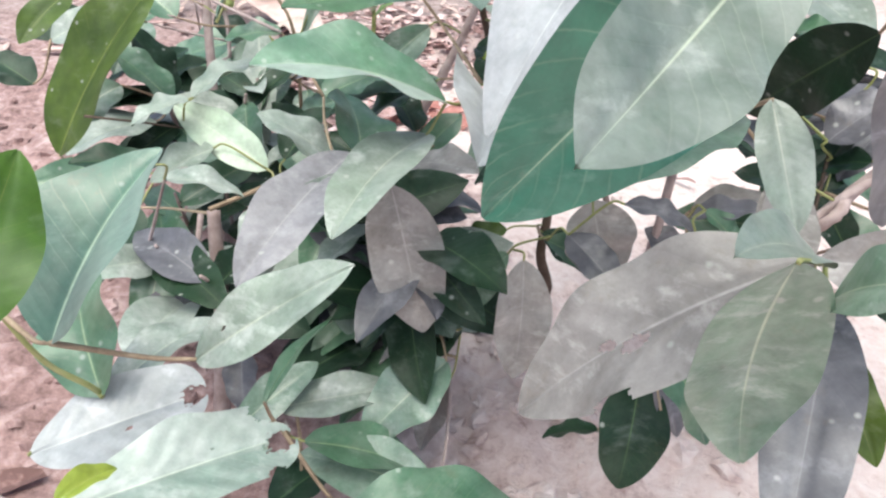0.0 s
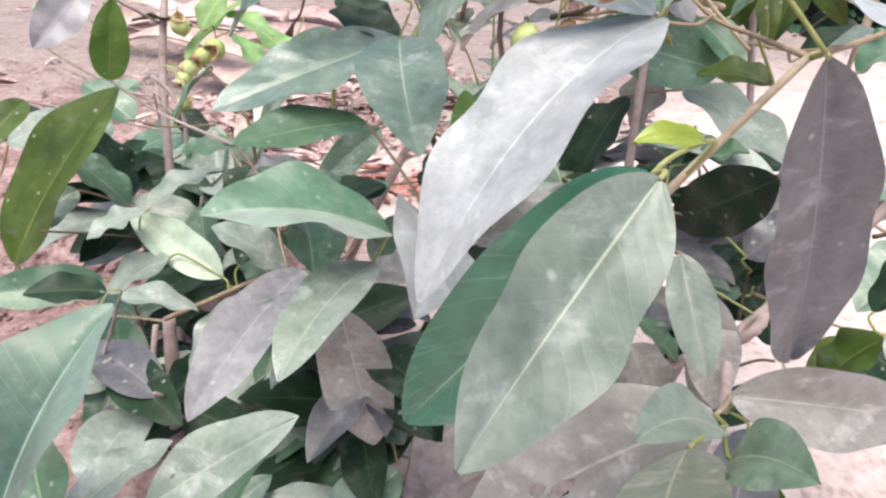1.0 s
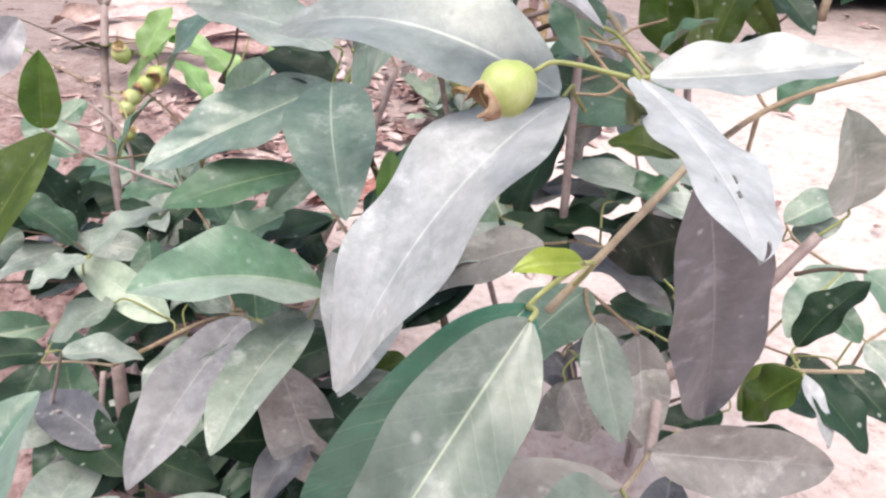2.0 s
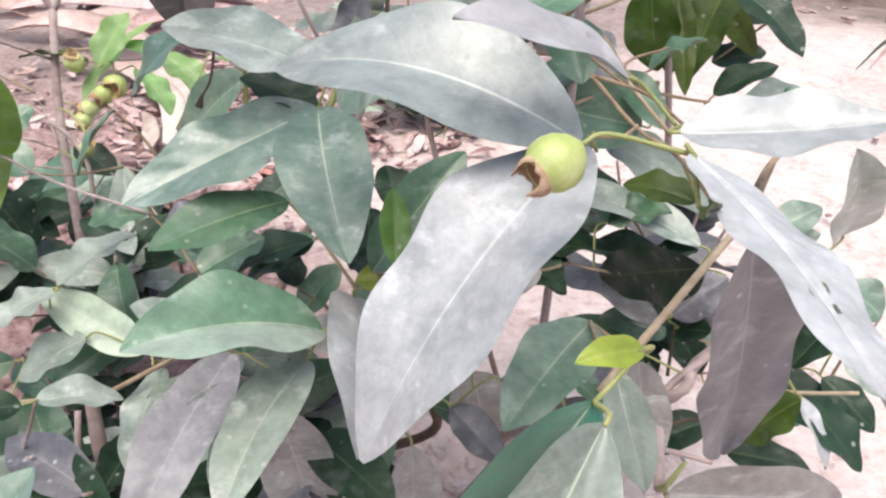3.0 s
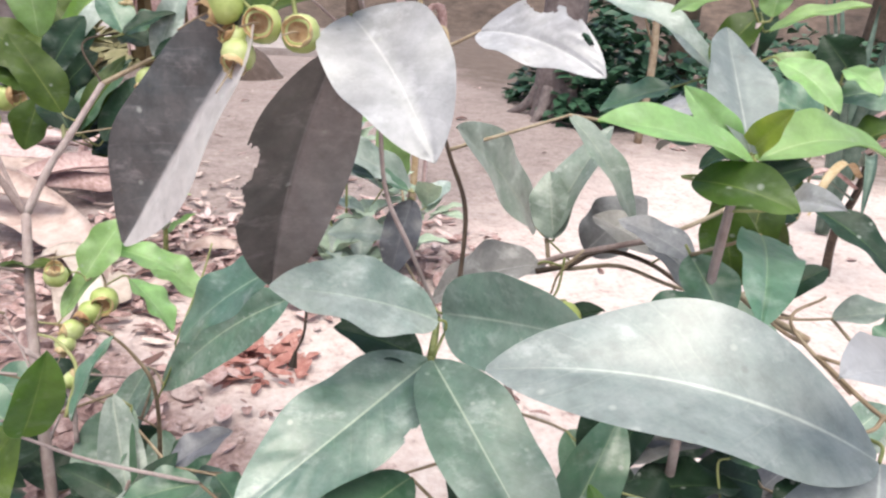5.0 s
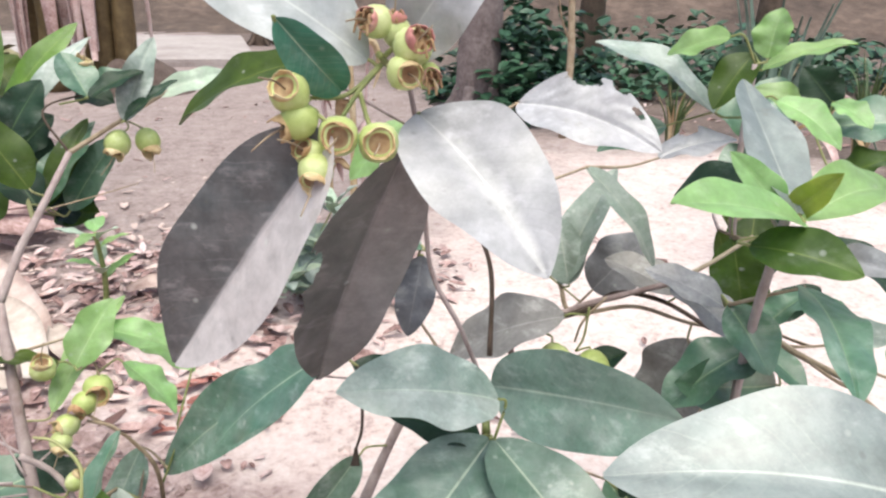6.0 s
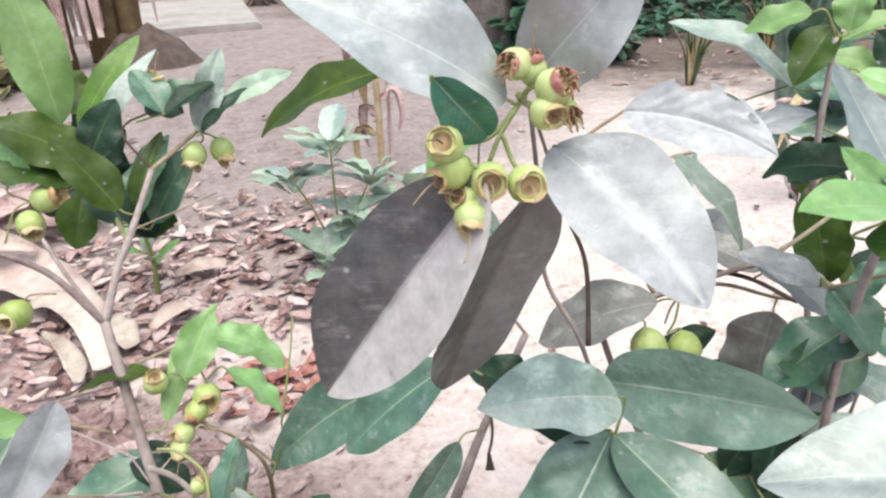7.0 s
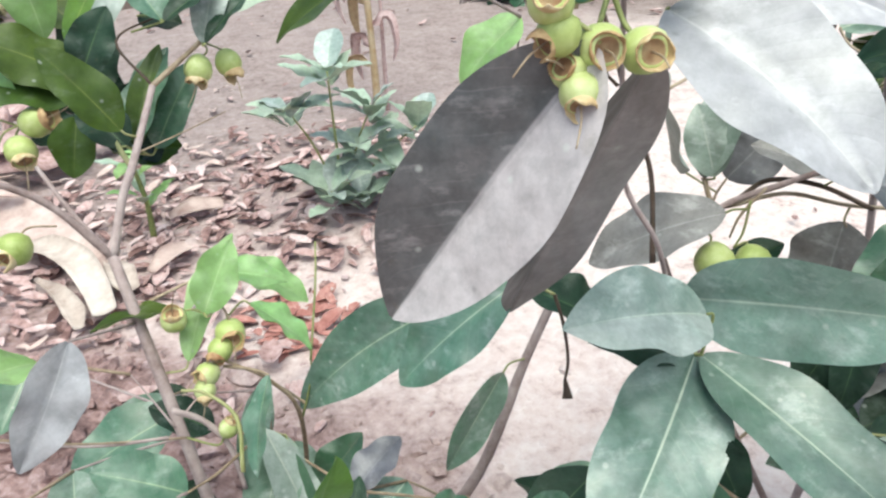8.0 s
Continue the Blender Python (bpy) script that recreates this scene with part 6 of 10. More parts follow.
twig(LOW, 'stem', [(0.099, 1.121, 0.318), (0.103, 1.148, 0.349), (0.084, 1.166, 0.367), (0.067, 1.172, 0.371)], 0.0019, 0.0012, TWIG_GREEN)
twig(SHOOT, 'stem', [(0.475, 0.947, -0.000), (0.557, 0.955, 0.171), (0.566, 0.965, 0.462), (0.557, 0.945, 0.596)], 0.0040, 0.0030, BARK)
twig(SHOOT, 'stem', [(0.656, 1.090, -0.000), (0.709, 1.108, 0.240), (0.664, 1.109, 0.538), (0.654, 1.105, 0.670)], 0.0049, 0.0024, BARK)
twig(LOW, 'stem', [(-0.060, 1.149, 0.391), (-0.008, 1.161, 0.354), (0.060, 1.172, 0.323)], 0.0010, 0.0009, TWIG_TAN)
twig(BUSH, 'branch', [(0.027, 0.753, -0.006), (0.195, 0.614, 0.070), (0.285, 0.563, 0.257), (0.260, 0.564, 0.284), (0.271, 0.580, 0.334)], 0.0024, 0.0016, BARK)
fruit(BUSH, (0.513, 0.696, 0.532), (-0.80, -0.42, -0.42), 0.0212, WITHERED, closed=0.16, style=False)
fruit(BUSH, (0.261, 0.935, 0.677), (-0.422, -0.768, 0.482), 0.0179, CALYX)
fruit(BUSH, (0.264, 0.934, 0.665), (-0.929, -0.098, -0.358), 0.0167, CALYX)
fruit(BUSH, (0.281, 0.933, 0.658), (-0.196, -0.974, 0.117), 0.0188, CALYX)
fruit(BUSH, (0.299, 0.930, 0.655), (-0.166, -0.975, 0.151), 0.0190, CALYX)
fruit(BUSH, (0.270, 0.928, 0.644), (-0.297, -0.754, -0.586), 0.0162, CALYX)
fruit(BUSH, (0.269, 0.934, 0.650), (-0.716, -0.390, 0.579), 0.0142, CALYX)
fruit(BUSH, (0.304, 0.954, 0.706), (-0.808, -0.569, 0.153), 0.0160, BLUSH)
fruit(BUSH, (0.313, 0.955, 0.702), (-0.119, -0.265, 0.957), 0.0146, BLUSH)
fruit(BUSH, (0.317, 0.940, 0.696), (0.175, -0.841, 0.512), 0.0183, BLUSH)
fruit(BUSH, (0.313, 0.939, 0.685), (0.162, -0.987, -0.022), 0.0167, CALYX)
fruit(BUSH, (0.325, 0.943, 0.683), (0.110, -0.991, -0.069), 0.0131, BLUSH)
fruit(BUSH, (0.477, 1.069, 0.437), (0.043, -0.346, -0.937), 0.0308, CALYX)
fruit(BUSH, (0.508, 1.062, 0.432), (-0.287, -0.802, -0.524), 0.0287, CALYX)
twig(BUSH, 'stalk', [(0.330, 0.994, 0.675), (0.311, 0.962, 0.686), (0.304, 0.951, 0.692)], 0.0020, 0.0016, TWIG_GREEN)
twig(BUSH, 'stalk', [(0.306, 0.954, 0.687), (0.288, 0.948, 0.674), (0.272, 0.948, 0.673)], 0.0013, 0.0011, TWIG_GREEN)
twig(BUSH, 'stalk', [(0.306, 0.954, 0.687), (0.293, 0.947, 0.675), (0.284, 0.939, 0.665)], 0.0013, 0.0011, TWIG_GREEN)
twig(BUSH, 'stalk', [(0.294, 0.947, 0.675), (0.296, 0.942, 0.665), (0.297, 0.936, 0.660)], 0.0013, 0.0011, TWIG_GREEN)
twig(BUSH, 'stalk', [(0.307, 0.955, 0.690), (0.312, 0.951, 0.695), (0.316, 0.945, 0.693)], 0.0013, 0.0011, TWIG_GREEN)
twig(BUSH, 'stalk', [(0.505, 1.072, 0.482), (0.503, 1.072, 0.456), (0.498, 1.074, 0.442)], 0.0011, 0.0009, TWIG_GREEN)
fruit(LOW, (0.071, 1.220, 0.406), (0.099, -0.425, 0.900), 0.0218, CALYX)
fruit(LOW, (0.111, 1.218, 0.382), (0.103, -0.991, -0.083), 0.0260, CALYX)
fruit(LOW, (0.101, 1.208, 0.375), (-0.589, -0.728, -0.351), 0.0211, CALYX)
fruit(LOW, (0.087, 1.197, 0.362), (-0.796, -0.595, 0.108), 0.0200, CALYX)
fruit(LOW, (0.082, 1.190, 0.352), (-0.171, -0.762, -0.624), 0.0181, CALYX)
fruit(LOW, (0.094, 1.160, 0.331), (0.565, 0.132, 0.814), 0.0160, CALYX)
fruit(SAPLING, (0.135, 1.366, 0.568), (-0.326, -0.504, -0.800), 0.0258, CALYX)
fruit(SAPLING, (0.162, 1.374, 0.568), (0.252, -0.513, -0.821), 0.0249, CALYX)
fruit(SAPLING, (0.110, 1.393, 0.633), (0.155, -0.150, 0.976), 0.0239, CALYX)
fruit(SAPLING, (-0.007, 1.369, 0.543), (0.903, -0.351, 0.247), 0.0281, CALYX)
fruit(SAPLING, (-0.024, 1.359, 0.523), (0.150, -0.797, -0.585), 0.0268, CALYX)
fruit(SAPLING, (-0.027, 1.253, 0.481), (-0.604, -0.762, -0.234), 0.0262, CALYX)
twig(SAPLING, 'stalk', [(0.144, 1.372, 0.591), (0.146, 1.370, 0.582), (0.139, 1.368, 0.577)], 0.0009, 0.0008, TWIG_GREEN)
twig(SAPLING, 'stalk', [(0.147, 1.371, 0.588), (0.155, 1.374, 0.583), (0.163, 1.376, 0.576)], 0.0009, 0.0008, TWIG_GREEN)
twig(SAPLING, 'stalk', [(-0.047, 1.348, 0.511), (-0.034, 1.361, 0.538), (-0.014, 1.367, 0.544)], 0.0011, 0.0008, TWIG_GREEN)
twig(SAPLING, 'stalk', [(-0.026, 1.255, 0.484), (-0.016, 1.265, 0.491), (0.002, 1.272, 0.485)], 0.0009, 0.0008, TWIG_TAN)
twig(BUSH, 'stalk', [(0.722, 0.835, 0.307), (0.722, 0.837, 0.306), (0.723, 0.837, 0.305)], 0.0010, 0.0009, TWIG_GREEN)
twig(SAPLING, 'stalk', [(0.141, 1.369, 0.578), (0.140, 1.373, 0.579), (0.139, 1.373, 0.579)], 0.0010, 0.0009, TWIG_GREEN)
twig(LOW, 'stalk', [(0.097, 1.220, 0.401), (0.095, 1.222, 0.403), (0.095, 1.223, 0.404)], 0.0010, 0.0009, TWIG_GREEN)
twig(SAPLING, 'stalk', [(0.160, 1.375, 0.578), (0.159, 1.380, 0.579), (0.159, 1.381, 0.579)], 0.0010, 0.0009, TWIG_GREEN)
twig(SAPLING, 'stalk', [(0.144, 1.372, 0.589), (0.144, 1.366, 0.589), (0.144, 1.366, 0.590)], 0.0010, 0.0009, TWIG_GREEN)
twig(BUSH, 'stalk', [(0.656, 0.902, 0.309), (0.656, 0.898, 0.312), (0.657, 0.898, 0.313)], 0.0010, 0.0009, TWIG_GREEN)
twig(BUSH, 'stalk', [(0.311, 0.952, 0.694), (0.314, 0.957, 0.693), (0.314, 0.957, 0.695)], 0.0010, 0.0009, TWIG_GREEN)
twig(SAPLING, 'stalk', [(-0.020, 1.261, 0.488), (-0.019, 1.263, 0.485), (-0.019, 1.263, 0.484)], 0.0010, 0.0009, TWIG_GREEN)
twig(SAPLING, 'stalk', [(0.173, 1.398, 0.606), (0.169, 1.402, 0.607), (0.170, 1.403, 0.608)], 0.0010, 0.0009, TWIG_GREEN)
twig(BUSH, 'stalk', [(0.285, 0.929, 0.257), (0.287, 0.934, 0.257), (0.287, 0.935, 0.257)], 0.0010, 0.0009, TWIG_GREEN)
twig(BUSH, 'stalk', [(0.231, 0.670, 0.224), (0.237, 0.668, 0.224), (0.237, 0.668, 0.224)], 0.0010, 0.0009, TWIG_GREEN)
twig(SAPLING, 'stalk', [(0.030, 1.398, 0.553), (0.034, 1.397, 0.557), (0.034, 1.397, 0.558)], 0.0010, 0.0009, TWIG_GREEN)
twig(BUSH, 'stalk', [(0.304, 0.954, 0.686), (0.302, 0.956, 0.688), (0.300, 0.957, 0.689)], 0.0010, 0.0009, TWIG_GREEN)
twig(SAPLING, 'stalk', [(0.055, 1.337, 0.519), (0.061, 1.338, 0.518), (0.061, 1.338, 0.518)], 0.0010, 0.0009, TWIG_GREEN)
twig(LOW, 'stalk', [(0.101, 1.206, 0.365), (0.097, 1.205, 0.361), (0.095, 1.203, 0.361)], 0.0010, 0.0009, TWIG_GREEN)
twig(BUSH, 'stalk', [(0.510, 1.130, 0.475), (0.513, 1.123, 0.478), (0.513, 1.123, 0.480)], 0.0010, 0.0009, TWIG_GREEN)
twig(BUSH, 'stalk', [(0.585, 0.702, 0.504), (0.588, 0.694, 0.507), (0.589, 0.694, 0.505)], 0.0010, 0.0009, TWIG_GREEN)
twig(BUSH, 'stalk', [(0.315, 0.948, 0.691), (0.312, 0.949, 0.686), (0.312, 0.948, 0.685)], 0.0010, 0.0009, TWIG_GREEN)
twig(BUSH, 'stalk', [(0.571, 1.057, 0.502), (0.572, 1.063, 0.498), (0.573, 1.062, 0.497)], 0.0010, 0.0009, TWIG_GREEN)
twig(BUSH, 'stalk', [(0.272, 0.948, 0.673), (0.267, 0.944, 0.671), (0.265, 0.942, 0.672)], 0.0010, 0.0009, TWIG_GREEN)
twig(BUSH, 'stalk', [(0.722, 0.835, 0.307), (0.718, 0.829, 0.312), (0.718, 0.827, 0.311)], 0.0010, 0.0009, TWIG_GREEN)
twig(BUSH, 'stalk', [(0.718, 0.827, 0.311), (0.718, 0.822, 0.314), (0.717, 0.821, 0.313)], 0.0010, 0.0009, TWIG_GREEN)
twig(BUSH, 'stalk', [(0.384, 0.985, 0.444), (0.380, 0.979, 0.446), (0.377, 0.979, 0.447)], 0.0010, 0.0009, TWIG_GREEN)
twig(SHOOT, 'stalk', [(0.654, 1.105, 0.670), (0.660, 1.100, 0.672), (0.661, 1.100, 0.675)], 0.0010, 0.0009, TWIG_GREEN)
twig(SAPLING, 'stalk', [(0.113, 1.389, 0.614), (0.108, 1.395, 0.618), (0.108, 1.395, 0.621)], 0.0010, 0.0009, TWIG_GREEN)
twig(BUSH, 'stalk', [(0.317, 0.973, 0.682), (0.320, 0.975, 0.689), (0.321, 0.974, 0.692)], 0.0010, 0.0009, TWIG_GREEN)
twig(SAPLING, 'stalk', [(-0.019, 1.365, 0.542), (-0.021, 1.373, 0.540), (-0.020, 1.374, 0.539)], 0.0010, 0.0009, TWIG_GREEN)
twig(BUSH, 'stalk', [(0.271, 0.580, 0.334), (0.262, 0.575, 0.334), (0.261, 0.577, 0.335)], 0.0010, 0.0009, TWIG_GREEN)
twig(BUSH, 'stalk', [(0.297, 0.936, 0.660), (0.300, 0.940, 0.654), (0.301, 0.940, 0.653)], 0.0010, 0.0009, TWIG_GREEN)
twig(BUSH, 'stalk', [(0.314, 0.957, 0.695), (0.313, 0.960, 0.703), (0.311, 0.959, 0.705)], 0.0010, 0.0009, TWIG_GREEN)
twig(LOW, 'stalk', [(0.115, 1.216, 0.385), (0.110, 1.218, 0.380), (0.108, 1.216, 0.379)], 0.0010, 0.0009, TWIG_GREEN)
twig(BUSH, 'stalk', [(0.284, 0.939, 0.665), (0.283, 0.943, 0.658), (0.283, 0.943, 0.657)], 0.0010, 0.0009, TWIG_GREEN)
twig(BUSH, 'stalk', [(0.388, 1.009, 0.471), (0.390, 1.002, 0.470), (0.392, 0.998, 0.471)], 0.0010, 0.0009, TWIG_GREEN)
twig(BUSH, 'stalk', [(0.596, 0.972, 0.494), (0.589, 0.971, 0.493), (0.586, 0.971, 0.491)], 0.0010, 0.0009, TWIG_GREEN)
twig(BUSH, 'stalk', [(0.586, 1.082, 0.472), (0.591, 1.075, 0.481), (0.589, 1.077, 0.483)], 0.0010, 0.0009, TWIG_GREEN)
twig(BUSH, 'stalk', [(0.224, 0.679, 0.206), (0.224, 0.687, 0.206), (0.225, 0.691, 0.206)], 0.0010, 0.0009, TWIG_GREEN)
twig(BUSH, 'stalk', [(0.266, 0.943, 0.672), (0.272, 0.936, 0.669), (0.272, 0.935, 0.668)], 0.0010, 0.0009, TWIG_GREEN)
twig(SAPLING, 'stalk', [(-0.021, 1.373, 0.540), (-0.026, 1.373, 0.534), (-0.026, 1.370, 0.531)], 0.0010, 0.0009, TWIG_GREEN)
twig(BUSH, 'stalk', [(0.313, 0.949, 0.687), (0.323, 0.953, 0.684), (0.324, 0.950, 0.683)], 0.0010, 0.0009, TWIG_GREEN)
twig(BUSH, 'stalk', [(0.377, 0.979, 0.447), (0.381, 0.970, 0.453), (0.379, 0.967, 0.453)], 0.0010, 0.0009, TWIG_GREEN)
twig(BUSH, 'stalk', [(0.379, 0.967, 0.453), (0.381, 0.964, 0.455), (0.381, 0.963, 0.455)], 0.0010, 0.0009, TWIG_GREEN)
twig(BUSH, 'stalk', [(0.272, 0.935, 0.668), (0.278, 0.929, 0.663), (0.277, 0.929, 0.660)], 0.0010, 0.0009, TWIG_GREEN)
twig(LOW, 'stalk', [(0.095, 1.203, 0.361), (0.085, 1.200, 0.360), (0.084, 1.197, 0.358)], 0.0010, 0.0009, TWIG_GREEN)
twig(BUSH, 'stalk', [(0.498, 1.074, 0.442), (0.512, 1.077, 0.442), (0.512, 1.074, 0.440)], 0.0010, 0.0009, TWIG_GREEN)
twig(BUSH, 'stalk', [(0.516, 1.116, 0.455), (0.515, 1.124, 0.451), (0.512, 1.127, 0.449)], 0.0010, 0.0009, TWIG_GREEN)
twig(BUSH, 'stalk', [(0.194, 0.881, 0.152), (0.184, 0.886, 0.153), (0.179, 0.885, 0.151)], 0.0010, 0.0009, TWIG_GREEN)
twig(BUSH, 'stalk', [(0.657, 0.898, 0.313), (0.647, 0.894, 0.322), (0.649, 0.894, 0.326)], 0.0010, 0.0009, TWIG_GREEN)
twig(SAPLING, 'stalk', [(0.144, 1.366, 0.590), (0.143, 1.350, 0.591), (0.146, 1.350, 0.593)], 0.0010, 0.0009, TWIG_GREEN)
twig(SHOOT, 'stalk', [(0.557, 0.945, 0.596), (0.552, 0.932, 0.602), (0.552, 0.931, 0.603)], 0.0010, 0.0009, TWIG_GREEN)
twig(SHOOT, 'stalk', [(0.552, 0.932, 0.602), (0.553, 0.928, 0.600), (0.554, 0.928, 0.600)], 0.0010, 0.0009, TWIG_GREEN)
twig(SHOOT, 'stalk', [(0.553, 0.928, 0.600), (0.551, 0.925, 0.600), (0.550, 0.925, 0.600)], 0.0010, 0.0009, TWIG_GREEN)
twig(BUSH, 'stalk', [(0.277, 0.929, 0.660), (0.274, 0.936, 0.652), (0.273, 0.934, 0.649)], 0.0010, 0.0009, TWIG_GREEN)
twig(BUSH, 'stalk', [(0.273, 0.934, 0.649), (0.274, 0.937, 0.646), (0.274, 0.937, 0.646)], 0.0010, 0.0009, TWIG_GREEN)
twig(BUSH, 'stalk', [(0.546, 0.786, 0.217), (0.546, 0.797, 0.212), (0.547, 0.797, 0.209)], 0.0010, 0.0009, TWIG_GREEN)
twig(SAPLING, 'stalk', [(0.076, 1.319, 0.530), (0.067, 1.312, 0.537), (0.064, 1.312, 0.541)], 0.0010, 0.0009, TWIG_GREEN)
twig(BUSH, 'stalk', [(0.592, 1.003, 0.501), (0.580, 0.998, 0.506), (0.575, 1.001, 0.508)], 0.0010, 0.0009, TWIG_GREEN)
twig(SHOOT, 'stalk', [(0.656, 1.103, 0.671), (0.662, 1.117, 0.677), (0.662, 1.118, 0.677)], 0.0010, 0.0009, TWIG_GREEN)
twig(BUSH, 'stalk', [(0.179, 0.885, 0.151), (0.168, 0.875, 0.147), (0.164, 0.877, 0.148)], 0.0010, 0.0009, TWIG_GREEN)
twig(BUSH, 'stalk', [(0.613, 0.765, 0.288), (0.624, 0.757, 0.287), (0.624, 0.752, 0.285)], 0.0010, 0.0009, TWIG_GREEN)
twig(SAPLING, 'stalk', [(0.061, 1.338, 0.518), (0.065, 1.348, 0.510), (0.067, 1.351, 0.512)], 0.0010, 0.0009, TWIG_GREEN)
twig(SAPLING, 'stalk', [(0.067, 1.351, 0.512), (0.063, 1.352, 0.511), (0.063, 1.353, 0.512)], 0.0010, 0.0009, TWIG_GREEN)
twig(BUSH, 'stalk', [(0.285, 0.563, 0.257), (0.285, 0.574, 0.254), (0.288, 0.578, 0.253)], 0.0010, 0.0009, TWIG_GREEN)
twig(LOW, 'stalk', [(0.095, 1.223, 0.404), (0.086, 1.233, 0.404), (0.080, 1.234, 0.404)], 0.0010, 0.0009, TWIG_GREEN)
twig(LOW, 'stalk', [(0.080, 1.234, 0.404), (0.071, 1.227, 0.393), (0.070, 1.225, 0.396)], 0.0010, 0.0009, TWIG_GREEN)
twig(SAPLING, 'stalk', [(0.043, 1.373, 0.537), (0.029, 1.368, 0.547), (0.026, 1.366, 0.543)], 0.0010, 0.0009, TWIG_GREEN)
twig(SAPLING, 'stalk', [(0.034, 1.397, 0.560), (0.036, 1.381, 0.567), (0.038, 1.378, 0.563)], 0.0010, 0.0009, TWIG_GREEN)
twig(SAPLING, 'stalk', [(0.036, 1.381, 0.567), (0.037, 1.374, 0.572), (0.039, 1.374, 0.575)], 0.0010, 0.0009, TWIG_GREEN)
twig(BUSH, 'stalk', [(0.549, 0.775, 0.205), (0.543, 0.786, 0.198), (0.542, 0.785, 0.194)], 0.0010, 0.0009, TWIG_GREEN)
twig(BUSH, 'stalk', [(0.541, 0.666, 0.467), (0.546, 0.657, 0.482), (0.542, 0.654, 0.484)], 0.0010, 0.0009, TWIG_GREEN)
twig(BUSH, 'stalk', [(0.473, 1.095, 0.453), (0.476, 1.078, 0.457), (0.476, 1.075, 0.452)], 0.0010, 0.0009, TWIG_GREEN)
twig(BUSH, 'stalk', [(0.722, 0.837, 0.306), (0.722, 0.852, 0.308), (0.725, 0.855, 0.312)], 0.0010, 0.0009, TWIG_GREEN)
twig(SHOOT, 'stalk', [(0.660, 1.113, 0.675), (0.668, 1.118, 0.664), (0.673, 1.117, 0.664)], 0.0010, 0.0009, TWIG_GREEN)
twig(BUSH, 'stalk', [(0.504, 1.072, 0.475), (0.488, 1.069, 0.480), (0.483, 1.072, 0.477)], 0.0010, 0.0009, TWIG_GREEN)
twig(SAPLING, 'stalk', [(0.015, 1.419, 0.590), (0.011, 1.434, 0.593), (0.010, 1.436, 0.599)], 0.0010, 0.0009, TWIG_GREEN)
twig(SAPLING, 'stalk', [(0.011, 1.432, 0.593), (0.022, 1.436, 0.589), (0.026, 1.437, 0.592)], 0.0010, 0.0009, TWIG_GREEN)
twig(BUSH, 'stalk', [(0.301, 0.940, 0.653), (0.316, 0.945, 0.652), (0.317, 0.948, 0.647)], 0.0010, 0.0009, TWIG_GREEN)
twig(BUSH, 'stalk', [(0.316, 0.945, 0.652), (0.323, 0.951, 0.663), (0.324, 0.951, 0.664)], 0.0010, 0.0009, TWIG_GREEN)
twig(BUSH, 'stalk', [(0.605, 1.068, 0.457), (0.606, 1.071, 0.446), (0.605, 1.070, 0.441)], 0.0010, 0.0009, TWIG_GREEN)
twig(BUSH, 'stalk', [(0.584, 0.776, 0.518), (0.572, 0.759, 0.521), (0.576, 0.756, 0.522)], 0.0010, 0.0009, TWIG_GREEN)
twig(SHOOT, 'stalk', [(0.657, 1.106, 0.637), (0.666, 1.095, 0.645), (0.669, 1.089, 0.643)], 0.0010, 0.0009, TWIG_GREEN)
twig(LOW, 'stalk', [(0.112, 1.221, 0.397), (0.110, 1.231, 0.385), (0.110, 1.232, 0.383)], 0.0010, 0.0009, TWIG_GREEN)
twig(LOW, 'stalk', [(0.111, 1.224, 0.394), (0.126, 1.234, 0.400), (0.132, 1.232, 0.397)], 0.0010, 0.0009, TWIG_GREEN)
twig(BUSH, 'stalk', [(0.238, 0.917, 0.240), (0.232, 0.930, 0.242), (0.226, 0.933, 0.244)], 0.0010, 0.0009, TWIG_GREEN)
twig(BUSH, 'stalk', [(0.233, 0.927, 0.241), (0.239, 0.935, 0.230), (0.239, 0.932, 0.227)], 0.0010, 0.0009, TWIG_GREEN)
twig(BUSH, 'stalk', [(0.610, 0.886, 0.233), (0.611, 0.904, 0.229), (0.607, 0.904, 0.227)], 0.0010, 0.0009, TWIG_GREEN)
twig(BUSH, 'stalk', [(0.198, 0.861, 0.105), (0.216, 0.859, 0.108), (0.220, 0.854, 0.105)], 0.0010, 0.0009, TWIG_GREEN)
twig(BUSH, 'stalk', [(0.674, 0.869, 0.314), (0.682, 0.885, 0.318), (0.679, 0.890, 0.316)], 0.0010, 0.0009, TWIG_GREEN)
twig(SAPLING, 'stalk', [(0.108, 1.395, 0.618), (0.105, 1.411, 0.611), (0.106, 1.413, 0.611)], 0.0010, 0.0009, TWIG_GREEN)
twig(SAPLING, 'stalk', [(0.049, 1.211, 0.364), (0.068, 1.212, 0.361), (0.073, 1.217, 0.365)], 0.0010, 0.0009, TWIG_GREEN)
twig(SAPLING, 'stalk', [(-0.021, 1.373, 0.540), (-0.039, 1.378, 0.550), (-0.039, 1.380, 0.557)], 0.0010, 0.0009, TWIG_GREEN)
twig(BUSH, 'stalk', [(0.723, 0.867, 0.393), (0.743, 0.879, 0.402), (0.742, 0.877, 0.408)], 0.0010, 0.0009, TWIG_GREEN)
twig(BUSH, 'stalk', [(0.381, 0.964, 0.455), (0.389, 0.968, 0.477), (0.383, 0.967, 0.482)], 0.0010, 0.0009, TWIG_GREEN)
twig(BUSH, 'stalk', [(0.144, 0.949, 0.268), (0.148, 0.950, 0.289), (0.153, 0.956, 0.294)], 0.0010, 0.0009, TWIG_GREEN)
